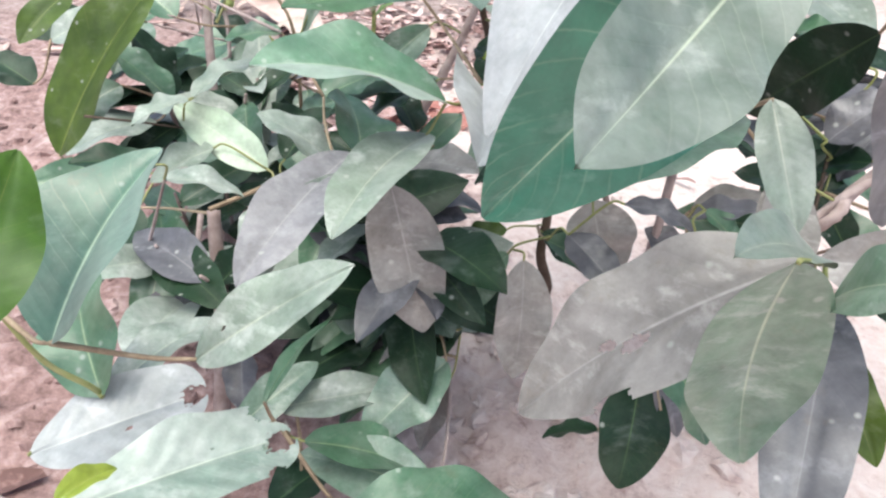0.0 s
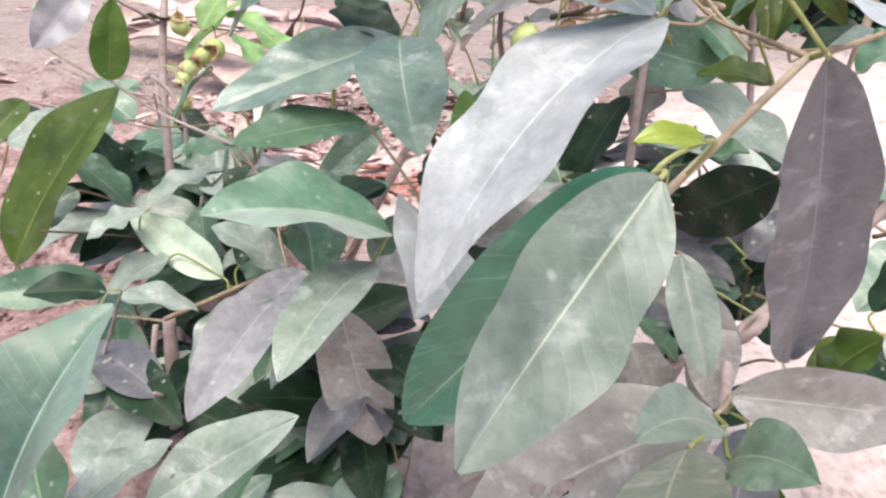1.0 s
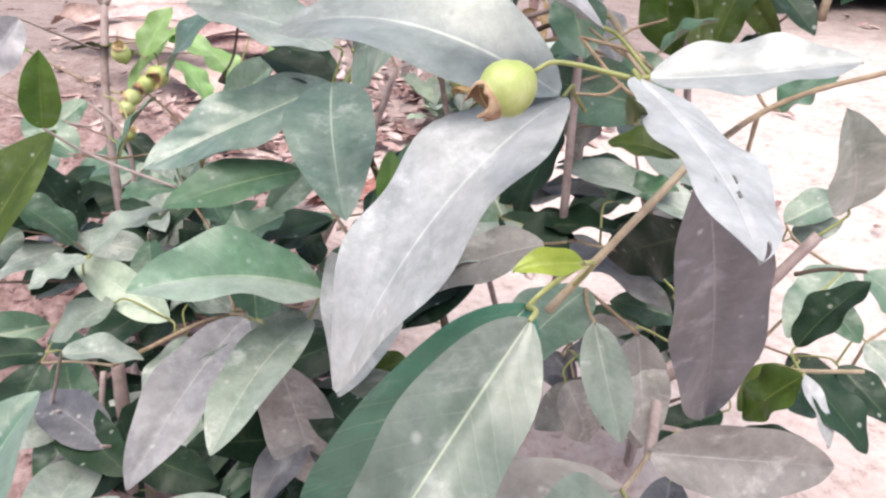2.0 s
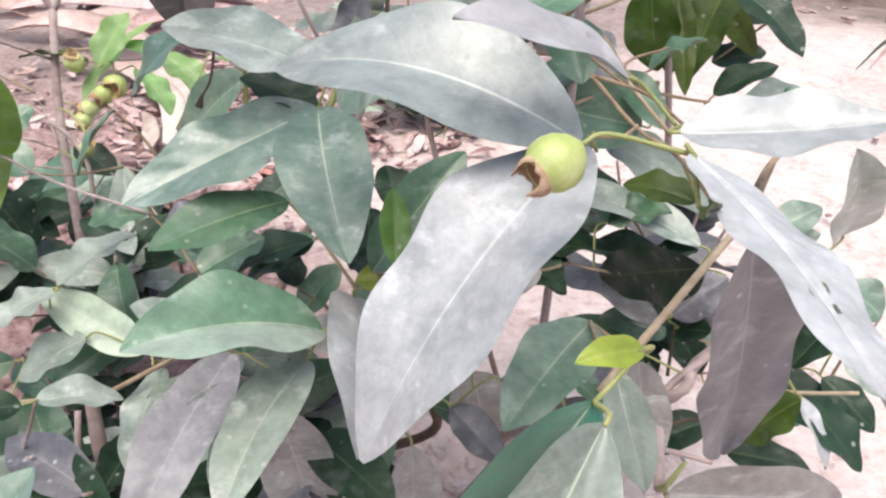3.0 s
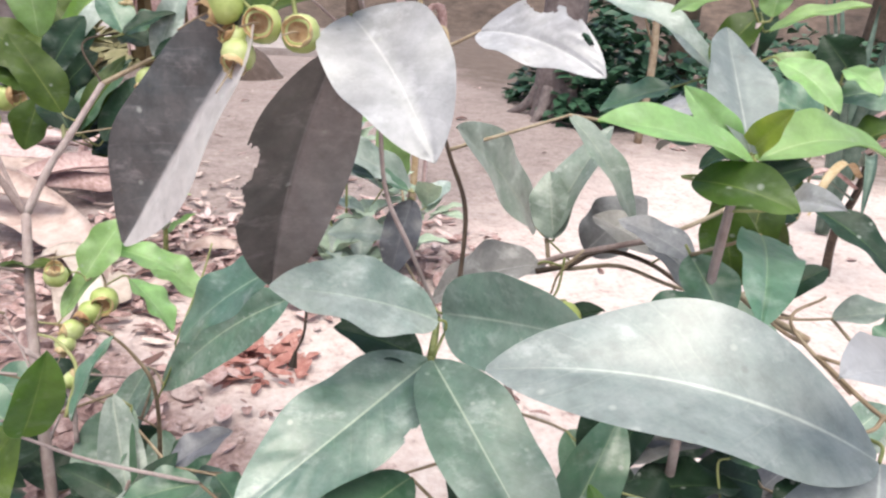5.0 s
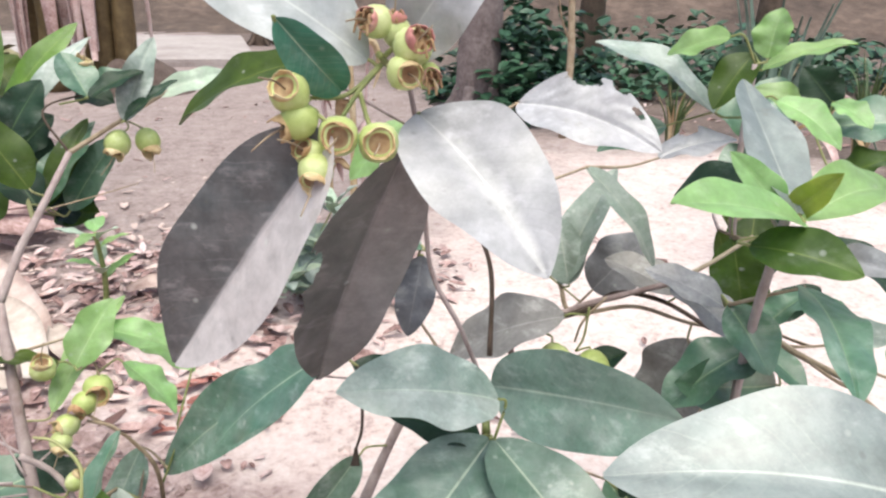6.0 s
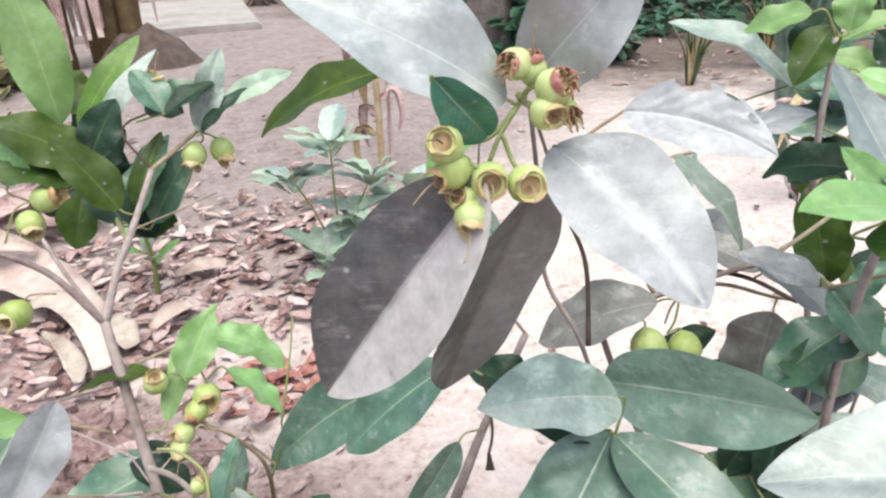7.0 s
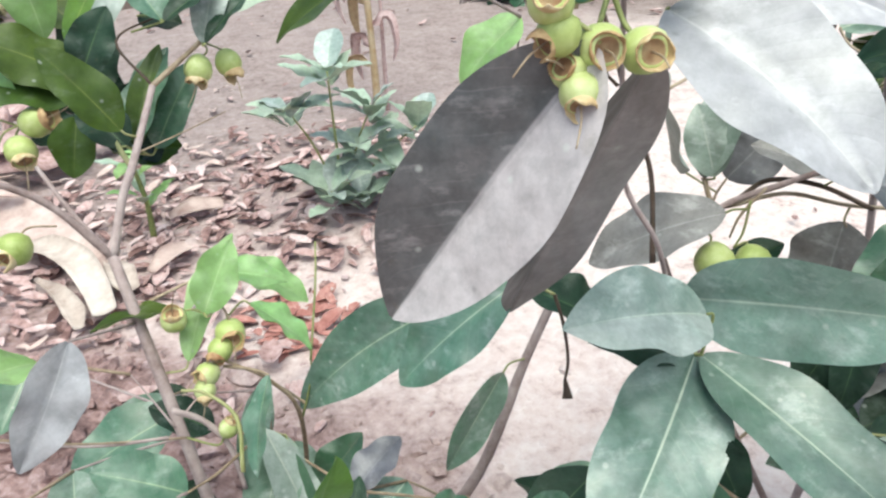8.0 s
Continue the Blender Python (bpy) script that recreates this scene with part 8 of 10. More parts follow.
twig(BUSH, 'stalk', [(0.219, 0.682, 0.199), (0.206, 0.644, 0.200), (0.206, 0.641, 0.200)], 0.0010, 0.0009, TWIG_GREEN)
twig(BUSH, 'branch', [(0.401, 1.003, 0.228), (0.362, 1.016, 0.241), (0.338, 1.022, 0.255)], 0.0015, 0.0010, TWIG_TAN)
twig(BUSH, 'stalk', [(0.356, 1.018, 0.244), (0.344, 1.012, 0.233), (0.343, 1.012, 0.232)], 0.0010, 0.0009, TWIG_GREEN)
twig(BUSH, 'branch', [(0.343, 1.010, 0.628), (0.384, 1.025, 0.643), (0.409, 1.024, 0.656)], 0.0015, 0.0010, TWIG_TAN)
twig(BUSH, 'stalk', [(0.616, 0.762, 0.296), (0.601, 0.732, 0.322), (0.601, 0.729, 0.325)], 0.0010, 0.0009, TWIG_GREEN)
twig(BUSH, 'branch', [(0.601, 0.729, 0.325), (0.586, 0.695, 0.344), (0.575, 0.673, 0.356)], 0.0015, 0.0010, TWIG_TAN)
twig(BUSH, 'stalk', [(0.575, 0.673, 0.356), (0.575, 0.658, 0.363), (0.571, 0.653, 0.366)], 0.0010, 0.0009, TWIG_GREEN)
twig(BUSH, 'stalk', [(0.573, 0.656, 0.365), (0.575, 0.650, 0.355), (0.576, 0.647, 0.356)], 0.0010, 0.0009, TWIG_GREEN)
twig(BUSH, 'stalk', [(0.571, 0.653, 0.366), (0.551, 0.620, 0.385), (0.549, 0.617, 0.385)], 0.0010, 0.0009, TWIG_GREEN)
twig(BUSH, 'branch', [(0.698, 0.931, 0.330), (0.679, 0.965, 0.317), (0.665, 0.981, 0.316)], 0.0015, 0.0010, TWIG_TAN)
twig(BUSH, 'stalk', [(0.669, 0.977, 0.316), (0.695, 0.989, 0.293), (0.692, 0.987, 0.285)], 0.0010, 0.0009, TWIG_GREEN)
twig(BUSH, 'stalk', [(0.692, 0.987, 0.285), (0.687, 0.969, 0.256), (0.678, 0.968, 0.254)], 0.0010, 0.0009, TWIG_GREEN)
twig(BUSH, 'branch', [(0.665, 0.981, 0.316), (0.645, 1.008, 0.342), (0.630, 1.017, 0.359)], 0.0015, 0.0010, TWIG_TAN)
twig(BUSH, 'branch', [(0.487, 0.915, 0.309), (0.461, 0.891, 0.337), (0.444, 0.876, 0.359)], 0.0015, 0.0010, TWIG_TAN)
twig(BUSH, 'stalk', [(0.444, 0.876, 0.359), (0.449, 0.866, 0.369), (0.453, 0.867, 0.372)], 0.0010, 0.0009, TWIG_GREEN)
twig(BUSH, 'stalk', [(0.452, 0.867, 0.371), (0.450, 0.863, 0.376), (0.450, 0.860, 0.376)], 0.0010, 0.0009, TWIG_GREEN)
twig(BUSH, 'stalk', [(0.450, 0.860, 0.376), (0.431, 0.857, 0.380), (0.430, 0.857, 0.381)], 0.0010, 0.0009, TWIG_GREEN)
twig(BUSH, 'stalk', [(0.444, 0.876, 0.359), (0.416, 0.879, 0.351), (0.414, 0.871, 0.351)], 0.0010, 0.0009, TWIG_GREEN)
twig(BUSH, 'stalk', [(0.414, 0.871, 0.351), (0.408, 0.837, 0.351), (0.400, 0.828, 0.354)], 0.0010, 0.0009, TWIG_GREEN)
twig(BUSH, 'stalk', [(0.400, 0.828, 0.354), (0.392, 0.826, 0.338), (0.390, 0.820, 0.335)], 0.0010, 0.0009, TWIG_GREEN)
twig(BUSH, 'branch', [(0.434, 0.857, 0.379), (0.443, 0.832, 0.396), (0.448, 0.818, 0.412)], 0.0015, 0.0010, TWIG_TAN)
twig(BUSH, 'stalk', [(0.390, 0.820, 0.335), (0.368, 0.816, 0.310), (0.367, 0.815, 0.299)], 0.0010, 0.0009, TWIG_GREEN)
twig(SAPLING, 'branch', [(0.041, 1.244, 0.411), (0.080, 1.267, 0.410), (0.106, 1.274, 0.414)], 0.0015, 0.0010, TWIG_TAN)
twig(BUSH, 'branch', [(0.258, 0.626, 0.298), (0.287, 0.649, 0.276), (0.307, 0.658, 0.271)], 0.0015, 0.0010, TWIG_TAN)
twig(BUSH, 'branch', [(0.387, 1.176, 0.489), (0.391, 1.222, 0.488), (0.391, 1.242, 0.497)], 0.0015, 0.0010, TWIG_TAN)
twig(BUSH, 'branch', [(0.272, 0.959, 0.281), (0.264, 0.998, 0.263), (0.256, 1.013, 0.256)], 0.0015, 0.0010, TWIG_TAN)
twig(SHOOT, 'branch', [(0.558, 0.947, 0.585), (0.580, 0.988, 0.589), (0.591, 1.010, 0.596)], 0.0015, 0.0010, TWIG_TAN)
twig(BUSH, 'branch', [(0.687, 0.969, 0.256), (0.734, 0.950, 0.248), (0.762, 0.932, 0.248)], 0.0015, 0.0010, TWIG_TAN)
twig(BUSH, 'stalk', [(0.762, 0.932, 0.248), (0.788, 0.925, 0.253), (0.796, 0.918, 0.250)], 0.0010, 0.0009, TWIG_GREEN)
twig(BUSH, 'stalk', [(0.762, 0.932, 0.248), (0.754, 0.900, 0.267), (0.746, 0.893, 0.264)], 0.0010, 0.0009, TWIG_GREEN)
twig(BUSH, 'stalk', [(0.794, 0.920, 0.251), (0.819, 0.948, 0.260), (0.827, 0.945, 0.257)], 0.0010, 0.0009, TWIG_GREEN)
twig(BUSH, 'branch', [(0.741, 0.946, 0.248), (0.763, 0.951, 0.280), (0.777, 0.947, 0.300)], 0.0015, 0.0010, TWIG_TAN)
twig(BUSH, 'stalk', [(0.777, 0.947, 0.300), (0.803, 0.968, 0.312), (0.805, 0.969, 0.313)], 0.0010, 0.0009, TWIG_GREEN)
twig(BUSH, 'branch', [(0.800, 0.965, 0.311), (0.776, 1.001, 0.318), (0.767, 1.018, 0.329)], 0.0015, 0.0010, TWIG_TAN)
twig(BUSH, 'stalk', [(0.769, 1.014, 0.326), (0.775, 1.030, 0.305), (0.782, 1.031, 0.307)], 0.0010, 0.0009, TWIG_GREEN)
twig(BUSH, 'branch', [(0.315, 0.732, 0.145), (0.313, 0.716, 0.175), (0.313, 0.708, 0.197)], 0.0015, 0.0010, TWIG_TAN)
twig(BUSH, 'branch', [(0.314, 0.720, 0.168), (0.353, 0.684, 0.163), (0.379, 0.661, 0.167)], 0.0015, 0.0010, TWIG_TAN)
twig(BUSH, 'branch', [(0.416, 0.879, 0.351), (0.384, 0.909, 0.379), (0.363, 0.917, 0.401)], 0.0015, 0.0010, TWIG_TAN)
twig(BUSH, 'branch', [(0.288, 1.123, 0.175), (0.251, 1.133, 0.214), (0.228, 1.131, 0.241)], 0.0015, 0.0010, TWIG_TAN)
twig(BUSH, 'branch', [(0.228, 1.131, 0.241), (0.196, 1.123, 0.254), (0.180, 1.116, 0.265)], 0.0015, 0.0010, TWIG_TAN)
twig(BUSH, 'branch', [(0.745, 0.943, 0.248), (0.733, 0.969, 0.210), (0.725, 0.981, 0.198)], 0.0015, 0.0010, TWIG_TAN)
twig(BUSH, 'stalk', [(0.725, 0.981, 0.198), (0.739, 0.962, 0.166), (0.732, 0.958, 0.159)], 0.0010, 0.0009, TWIG_GREEN)
twig(BUSH, 'branch', [(0.827, 0.945, 0.257), (0.857, 0.967, 0.263), (0.869, 0.977, 0.273)], 0.0015, 0.0010, TWIG_TAN)
twig(BUSH, 'branch', [(0.365, 0.893, 0.254), (0.369, 0.881, 0.211), (0.374, 0.867, 0.191)], 0.0015, 0.0010, TWIG_TAN)
twig(BUSH, 'branch', [(0.374, 0.867, 0.191), (0.398, 0.837, 0.168), (0.408, 0.814, 0.159)], 0.0015, 0.0010, TWIG_TAN)
twig(BUSH, 'stalk', [(0.398, 0.837, 0.168), (0.409, 0.860, 0.154), (0.409, 0.862, 0.152)], 0.0010, 0.0009, TWIG_GREEN)
twig(BUSH, 'stalk', [(0.409, 0.862, 0.152), (0.410, 0.878, 0.142), (0.409, 0.879, 0.140)], 0.0010, 0.0009, TWIG_GREEN)
twig(BUSH, 'stalk', [(0.409, 0.879, 0.140), (0.407, 0.869, 0.109), (0.404, 0.863, 0.098)], 0.0010, 0.0009, TWIG_GREEN)
twig(BUSH, 'branch', [(0.407, 0.871, 0.116), (0.360, 0.885, 0.113), (0.331, 0.885, 0.117)], 0.0015, 0.0010, TWIG_TAN)
twig(BUSH, 'stalk', [(0.353, 0.885, 0.114), (0.332, 0.900, 0.136), (0.326, 0.897, 0.132)], 0.0010, 0.0009, TWIG_GREEN)
twig(BUSH, 'stalk', [(0.326, 0.897, 0.132), (0.308, 0.892, 0.167), (0.299, 0.888, 0.166)], 0.0010, 0.0009, TWIG_GREEN)
twig(BUSH, 'stalk', [(0.312, 0.893, 0.158), (0.324, 0.923, 0.166), (0.316, 0.925, 0.168)], 0.0010, 0.0009, TWIG_GREEN)
twig(BUSH, 'branch', [(0.827, 0.945, 0.257), (0.813, 0.937, 0.211), (0.802, 0.930, 0.193)], 0.0015, 0.0010, TWIG_TAN)
twig(BUSH, 'branch', [(0.180, 1.116, 0.265), (0.210, 1.077, 0.289), (0.229, 1.048, 0.307)], 0.0015, 0.0010, TWIG_TAN)
twig(BUSH, 'branch', [(0.672, 0.823, 0.249), (0.693, 0.858, 0.220), (0.709, 0.871, 0.210)], 0.0015, 0.0010, TWIG_TAN)
twig(BUSH, 'branch', [(0.113, 0.910, 0.209), (0.054, 0.927, 0.221), (0.025, 0.932, 0.238)], 0.0015, 0.0010, TWIG_TAN)
twig(BUSH, 'branch', [(0.247, 1.025, 0.184), (0.186, 1.025, 0.187), (0.150, 1.021, 0.199)], 0.0015, 0.0010, TWIG_TAN)
twig(BUSH, 'branch', [(0.150, 1.021, 0.199), (0.107, 1.038, 0.229), (0.081, 1.040, 0.255)], 0.0015, 0.0010, TWIG_TAN)
twig(BUSH, 'branch', [(0.081, 1.040, 0.255), (0.054, 1.035, 0.266), (0.037, 1.025, 0.275)], 0.0015, 0.0010, TWIG_TAN)
twig(BUSH, 'branch', [(0.408, 1.095, 0.563), (0.467, 1.100, 0.580), (0.502, 1.095, 0.593)], 0.0015, 0.0010, TWIG_TAN)
twig(BUSH, 'branch', [(0.573, 0.837, 0.360), (0.567, 0.783, 0.381), (0.565, 0.745, 0.397)], 0.0015, 0.0010, TWIG_TAN)
twig(SHOOT, 'branch', [(0.566, 0.965, 0.462), (0.609, 1.005, 0.464), (0.636, 1.020, 0.474)], 0.0015, 0.0010, TWIG_TAN)
twig(BUSH, 'branch', [(0.141, 0.862, 0.185), (0.169, 0.850, 0.238), (0.188, 0.840, 0.273)], 0.0015, 0.0010, BARK)
twig(BUSH, 'stalk', [(0.188, 0.840, 0.273), (0.206, 0.818, 0.295), (0.201, 0.810, 0.299)], 0.0010, 0.0009, TWIG_GREEN)
twig(BUSH, 'branch', [(0.180, 1.116, 0.265), (0.153, 1.148, 0.275), (0.138, 1.161, 0.285)], 0.0015, 0.0010, TWIG_TAN)
twig(BUSH, 'stalk', [(0.138, 1.161, 0.285), (0.136, 1.178, 0.289), (0.135, 1.179, 0.289)], 0.0010, 0.0009, TWIG_GREEN)
twig(BUSH, 'stalk', [(0.135, 1.179, 0.289), (0.121, 1.179, 0.302), (0.120, 1.178, 0.303)], 0.0010, 0.0009, TWIG_GREEN)
twig(BUSH, 'branch', [(0.120, 1.178, 0.303), (0.082, 1.138, 0.310), (0.058, 1.112, 0.323)], 0.0015, 0.0010, TWIG_TAN)
twig(BUSH, 'branch', [(0.058, 1.112, 0.323), (0.006, 1.084, 0.339), (-0.023, 1.059, 0.354)], 0.0015, 0.0010, BARK)
twig(LOW, 'branch', [(0.160, 1.208, 0.293), (0.141, 1.260, 0.278), (0.129, 1.280, 0.272)], 0.0015, 0.0010, TWIG_TAN)
twig(BUSH, 'branch', [(0.502, 1.095, 0.593), (0.558, 1.123, 0.584), (0.593, 1.131, 0.588)], 0.0015, 0.0010, TWIG_TAN)
twig(BUSH, 'branch', [(0.078, 1.039, 0.256), (0.053, 1.087, 0.234), (0.037, 1.108, 0.232)], 0.0015, 0.0010, TWIG_TAN)
twig(BUSH, 'branch', [(0.037, 1.108, 0.232), (0.016, 1.123, 0.207), (0.002, 1.125, 0.197)], 0.0015, 0.0010, TWIG_TAN)
twig(SHOOT, 'branch', [(0.678, 1.127, 0.522), (0.719, 1.155, 0.519), (0.741, 1.166, 0.522)], 0.0015, 0.0010, TWIG_TAN)
twig(SHOOT, 'branch', [(0.741, 1.166, 0.522), (0.747, 1.222, 0.532), (0.754, 1.246, 0.544)], 0.0015, 0.0010, TWIG_TAN)
twig(SHOOT, 'branch', [(0.754, 1.246, 0.544), (0.782, 1.263, 0.528), (0.799, 1.266, 0.521)], 0.0015, 0.0010, TWIG_TAN)
twig(SHOOT, 'branch', [(0.799, 1.266, 0.521), (0.816, 1.235, 0.523), (0.825, 1.215, 0.528)], 0.0015, 0.0010, TWIG_TAN)
twig(SHOOT, 'branch', [(0.822, 1.223, 0.526), (0.839, 1.231, 0.551), (0.844, 1.233, 0.570)], 0.0015, 0.0010, TWIG_TAN)
twig(SHOOT, 'stalk', [(0.843, 1.232, 0.565), (0.849, 1.251, 0.564), (0.845, 1.254, 0.566)], 0.0010, 0.0009, TWIG_GREEN)
twig(SHOOT, 'branch', [(0.825, 1.215, 0.528), (0.806, 1.191, 0.494), (0.792, 1.176, 0.483)], 0.0015, 0.0010, TWIG_TAN)
twig(SHOOT, 'branch', [(0.849, 1.251, 0.564), (0.886, 1.283, 0.575), (0.902, 1.298, 0.589)], 0.0015, 0.0010, TWIG_TAN)
twig(SHOOT, 'branch', [(0.792, 1.176, 0.483), (0.763, 1.186, 0.450), (0.748, 1.187, 0.437)], 0.0015, 0.0010, TWIG_TAN)
twig(BUSH, 'branch', [(0.227, 0.990, 0.347), (0.162, 0.983, 0.376), (0.129, 0.971, 0.405)], 0.0015, 0.0010, BARK)
twig(BUSH, 'branch', [(0.684, 1.016, 0.451), (0.706, 1.071, 0.432), (0.722, 1.096, 0.431)], 0.0015, 0.0010, TWIG_TAN)
twig(SAPLING, 'branch', [(0.042, 1.237, 0.402), (0.026, 1.180, 0.435), (0.015, 1.139, 0.459)], 0.0015, 0.0010, BARK)
twig(BUSH, 'branch', [(0.653, 1.112, 0.524), (0.691, 1.168, 0.521), (0.715, 1.191, 0.524)], 0.0015, 0.0010, BARK)
twig(BUSH, 'branch', [(0.388, 1.155, 0.383), (0.323, 1.134, 0.408), (0.285, 1.118, 0.427)], 0.0015, 0.0010, BARK)
twig(BUSH, 'branch', [(0.135, 1.179, 0.289), (0.097, 1.225, 0.265), (0.073, 1.246, 0.261)], 0.0015, 0.0010, TWIG_TAN)
twig(BUSH, 'branch', [(0.088, 1.233, 0.263), (0.123, 1.255, 0.223), (0.142, 1.258, 0.205)], 0.0015, 0.0010, TWIG_TAN)
twig(BUSH, 'stalk', [(0.142, 1.258, 0.205), (0.142, 1.258, 0.165), (0.141, 1.259, 0.161)], 0.0010, 0.0009, TWIG_GREEN)
twig(BUSH, 'branch', [(0.142, 1.258, 0.165), (0.146, 1.228, 0.162), (0.151, 1.209, 0.168)], 0.0015, 0.0010, TWIG_TAN)
twig(BUSH, 'stalk', [(0.151, 1.209, 0.168), (0.163, 1.179, 0.179), (0.156, 1.177, 0.182)], 0.0010, 0.0009, TWIG_GREEN)
twig(BUSH, 'branch', [(0.141, 1.259, 0.161), (0.088, 1.244, 0.154), (0.055, 1.232, 0.159)], 0.0015, 0.0010, TWIG_TAN)
twig(BUSH, 'branch', [(0.055, 1.232, 0.159), (0.009, 1.217, 0.138), (-0.019, 1.200, 0.133)], 0.0015, 0.0010, TWIG_TAN)
twig(BUSH, 'branch', [(0.123, 1.255, 0.223), (0.125, 1.292, 0.232), (0.126, 1.308, 0.240)], 0.0015, 0.0010, TWIG_TAN)
twig(BUSH, 'branch', [(0.156, 1.177, 0.182), (0.149, 1.138, 0.161), (0.141, 1.114, 0.158)], 0.0015, 0.0010, TWIG_TAN)
twig(BUSH, 'branch', [(0.073, 1.246, 0.261), (0.000, 1.229, 0.276), (-0.039, 1.208, 0.291)], 0.0015, 0.0010, BARK)
twig(BUSH, 'branch', [(-0.039, 1.208, 0.291), (-0.064, 1.178, 0.302), (-0.080, 1.155, 0.312)], 0.0015, 0.0010, TWIG_TAN)
twig(BUSH, 'branch', [(-0.080, 1.155, 0.312), (-0.077, 1.108, 0.299), (-0.072, 1.079, 0.299)], 0.0015, 0.0010, TWIG_TAN)
twig(BUSH, 'branch', [(-0.072, 1.079, 0.299), (-0.082, 1.068, 0.266), (-0.091, 1.059, 0.255)], 0.0015, 0.0010, TWIG_TAN)
twig(BUSH, 'branch', [(0.404, 0.863, 0.098), (0.414, 0.786, 0.098), (0.415, 0.737, 0.108)], 0.0015, 0.0010, BARK)
twig(BUSH, 'branch', [(0.391, 1.242, 0.497), (0.395, 1.249, 0.560), (0.397, 1.246, 0.601)], 0.0015, 0.0010, BARK)
twig(BUSH, 'branch', [(0.397, 1.246, 0.601), (0.338, 1.218, 0.637), (0.303, 1.198, 0.664)], 0.0015, 0.0010, BARK)
twig(LOW, 'branch', [(0.086, 1.233, 0.404), (0.106, 1.303, 0.388), (0.121, 1.333, 0.386)], 0.0015, 0.0010, BARK)
twig(SAPLING, 'branch', [(0.062, 1.163, 0.257), (0.050, 1.255, 0.248), (0.039, 1.296, 0.252)], 0.0015, 0.0010, BARK)
twig(BUSH, 'branch', [(0.126, 1.308, 0.240), (0.059, 1.370, 0.209), (0.020, 1.392, 0.201)], 0.0015, 0.0010, BARK)
twig(BUSH, 'branch', [(0.020, 1.392, 0.201), (0.032, 1.420, 0.182), (0.034, 1.432, 0.173)], 0.0015, 0.0010, TWIG_TAN)
twig(BUSH, 'branch', [(0.024, 1.403, 0.194), (-0.012, 1.394, 0.164), (-0.035, 1.382, 0.153)], 0.0015, 0.0010, TWIG_TAN)
twig(SAPLING, 'branch', [(0.039, 1.296, 0.252), (-0.045, 1.364, 0.272), (-0.092, 1.387, 0.293)], 0.0015, 0.0010, BARK)
twig(SAPLING, 'branch', [(-0.063, 1.373, 0.280), (-0.113, 1.467, 0.149), (-0.143, 1.506, 0.100)], 0.0015, 0.0010, BARK)
# leaves end

# leaves low inside the bush; the near-black ones paint its shade
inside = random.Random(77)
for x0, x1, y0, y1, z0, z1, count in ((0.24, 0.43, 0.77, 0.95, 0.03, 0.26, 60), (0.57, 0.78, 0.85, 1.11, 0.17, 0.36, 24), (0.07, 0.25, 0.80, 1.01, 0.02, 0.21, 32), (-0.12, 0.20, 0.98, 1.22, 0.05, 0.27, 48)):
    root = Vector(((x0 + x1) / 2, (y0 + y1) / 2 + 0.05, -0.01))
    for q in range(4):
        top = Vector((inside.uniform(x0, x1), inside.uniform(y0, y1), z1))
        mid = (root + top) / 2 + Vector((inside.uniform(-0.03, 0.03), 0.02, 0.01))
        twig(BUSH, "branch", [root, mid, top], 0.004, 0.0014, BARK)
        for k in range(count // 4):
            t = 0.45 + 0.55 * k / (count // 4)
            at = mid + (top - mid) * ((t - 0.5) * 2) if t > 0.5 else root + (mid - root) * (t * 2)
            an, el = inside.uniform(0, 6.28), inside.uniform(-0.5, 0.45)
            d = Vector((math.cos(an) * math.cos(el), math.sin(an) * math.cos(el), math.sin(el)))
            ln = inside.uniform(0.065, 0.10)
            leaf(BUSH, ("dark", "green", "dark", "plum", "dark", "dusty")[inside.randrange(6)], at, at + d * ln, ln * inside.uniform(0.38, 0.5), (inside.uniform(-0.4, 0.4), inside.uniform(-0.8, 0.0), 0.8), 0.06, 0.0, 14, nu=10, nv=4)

# ---- things on the ground and behind ----
def strap(plant, name, points, widths, face, mat, curl=0.25, thick=0.002, label=""):
    """A thick bent strip along a spine: dry sheath, blade of a strap-leaved plant."""
    run = spine(points, 5)
    verts, faces = [], []
    m = 6
    for sheet in (0, 1):
        for i, p in enumerate(run):
            t = i / (len(run) - 1)
            d = (run[min(i + 1, len(run) - 1)] - run[max(i - 1, 0)]).normalized()
            up = Vector(face)
            up = (up - d * up.dot(d)).normalized()
            side = up.cross(d)
            f = t * (len(widths) - 1)
            k = min(int(f), len(widths) - 2)
            w = widths[k] + (widths[k + 1] - widths[k]) * (f - k)
            for j in range(m + 1):
                v = 2 * j / m - 1
                wave = 0.05 * w * noise.noise(p * 14 + Vector((v * 2, 0, 0)))
                verts.append(p + side * (0.5 * w * v) + up * (curl * w * v * v + wave - (thick if sheet else 0)))
    w1 = m + 1
    n = len(run) * w1
    for i in range(len(run) - 1):
        for j in range(m):
            a = i * w1 + j
            faces.append((a, a + 1, a + w1 + 1, a + w1))
            faces.append((a + n, a + n + w1, a + n + w1 + 1, a + n + 1))
    for i in range(len(run) - 1):
        for a in (i * w1, i * w1 + m):
            faces.append((a, a + w1, a + w1 + n, a + n))
    for a in (0, (len(run) - 1) * w1):
        for j in range(m):
            faces.append((a + j, a + j + n, a + j + 1 + n, a + j + 1))
    return under(part(name, mesh_of(name, verts, faces, (mat,)), None, label), plant)


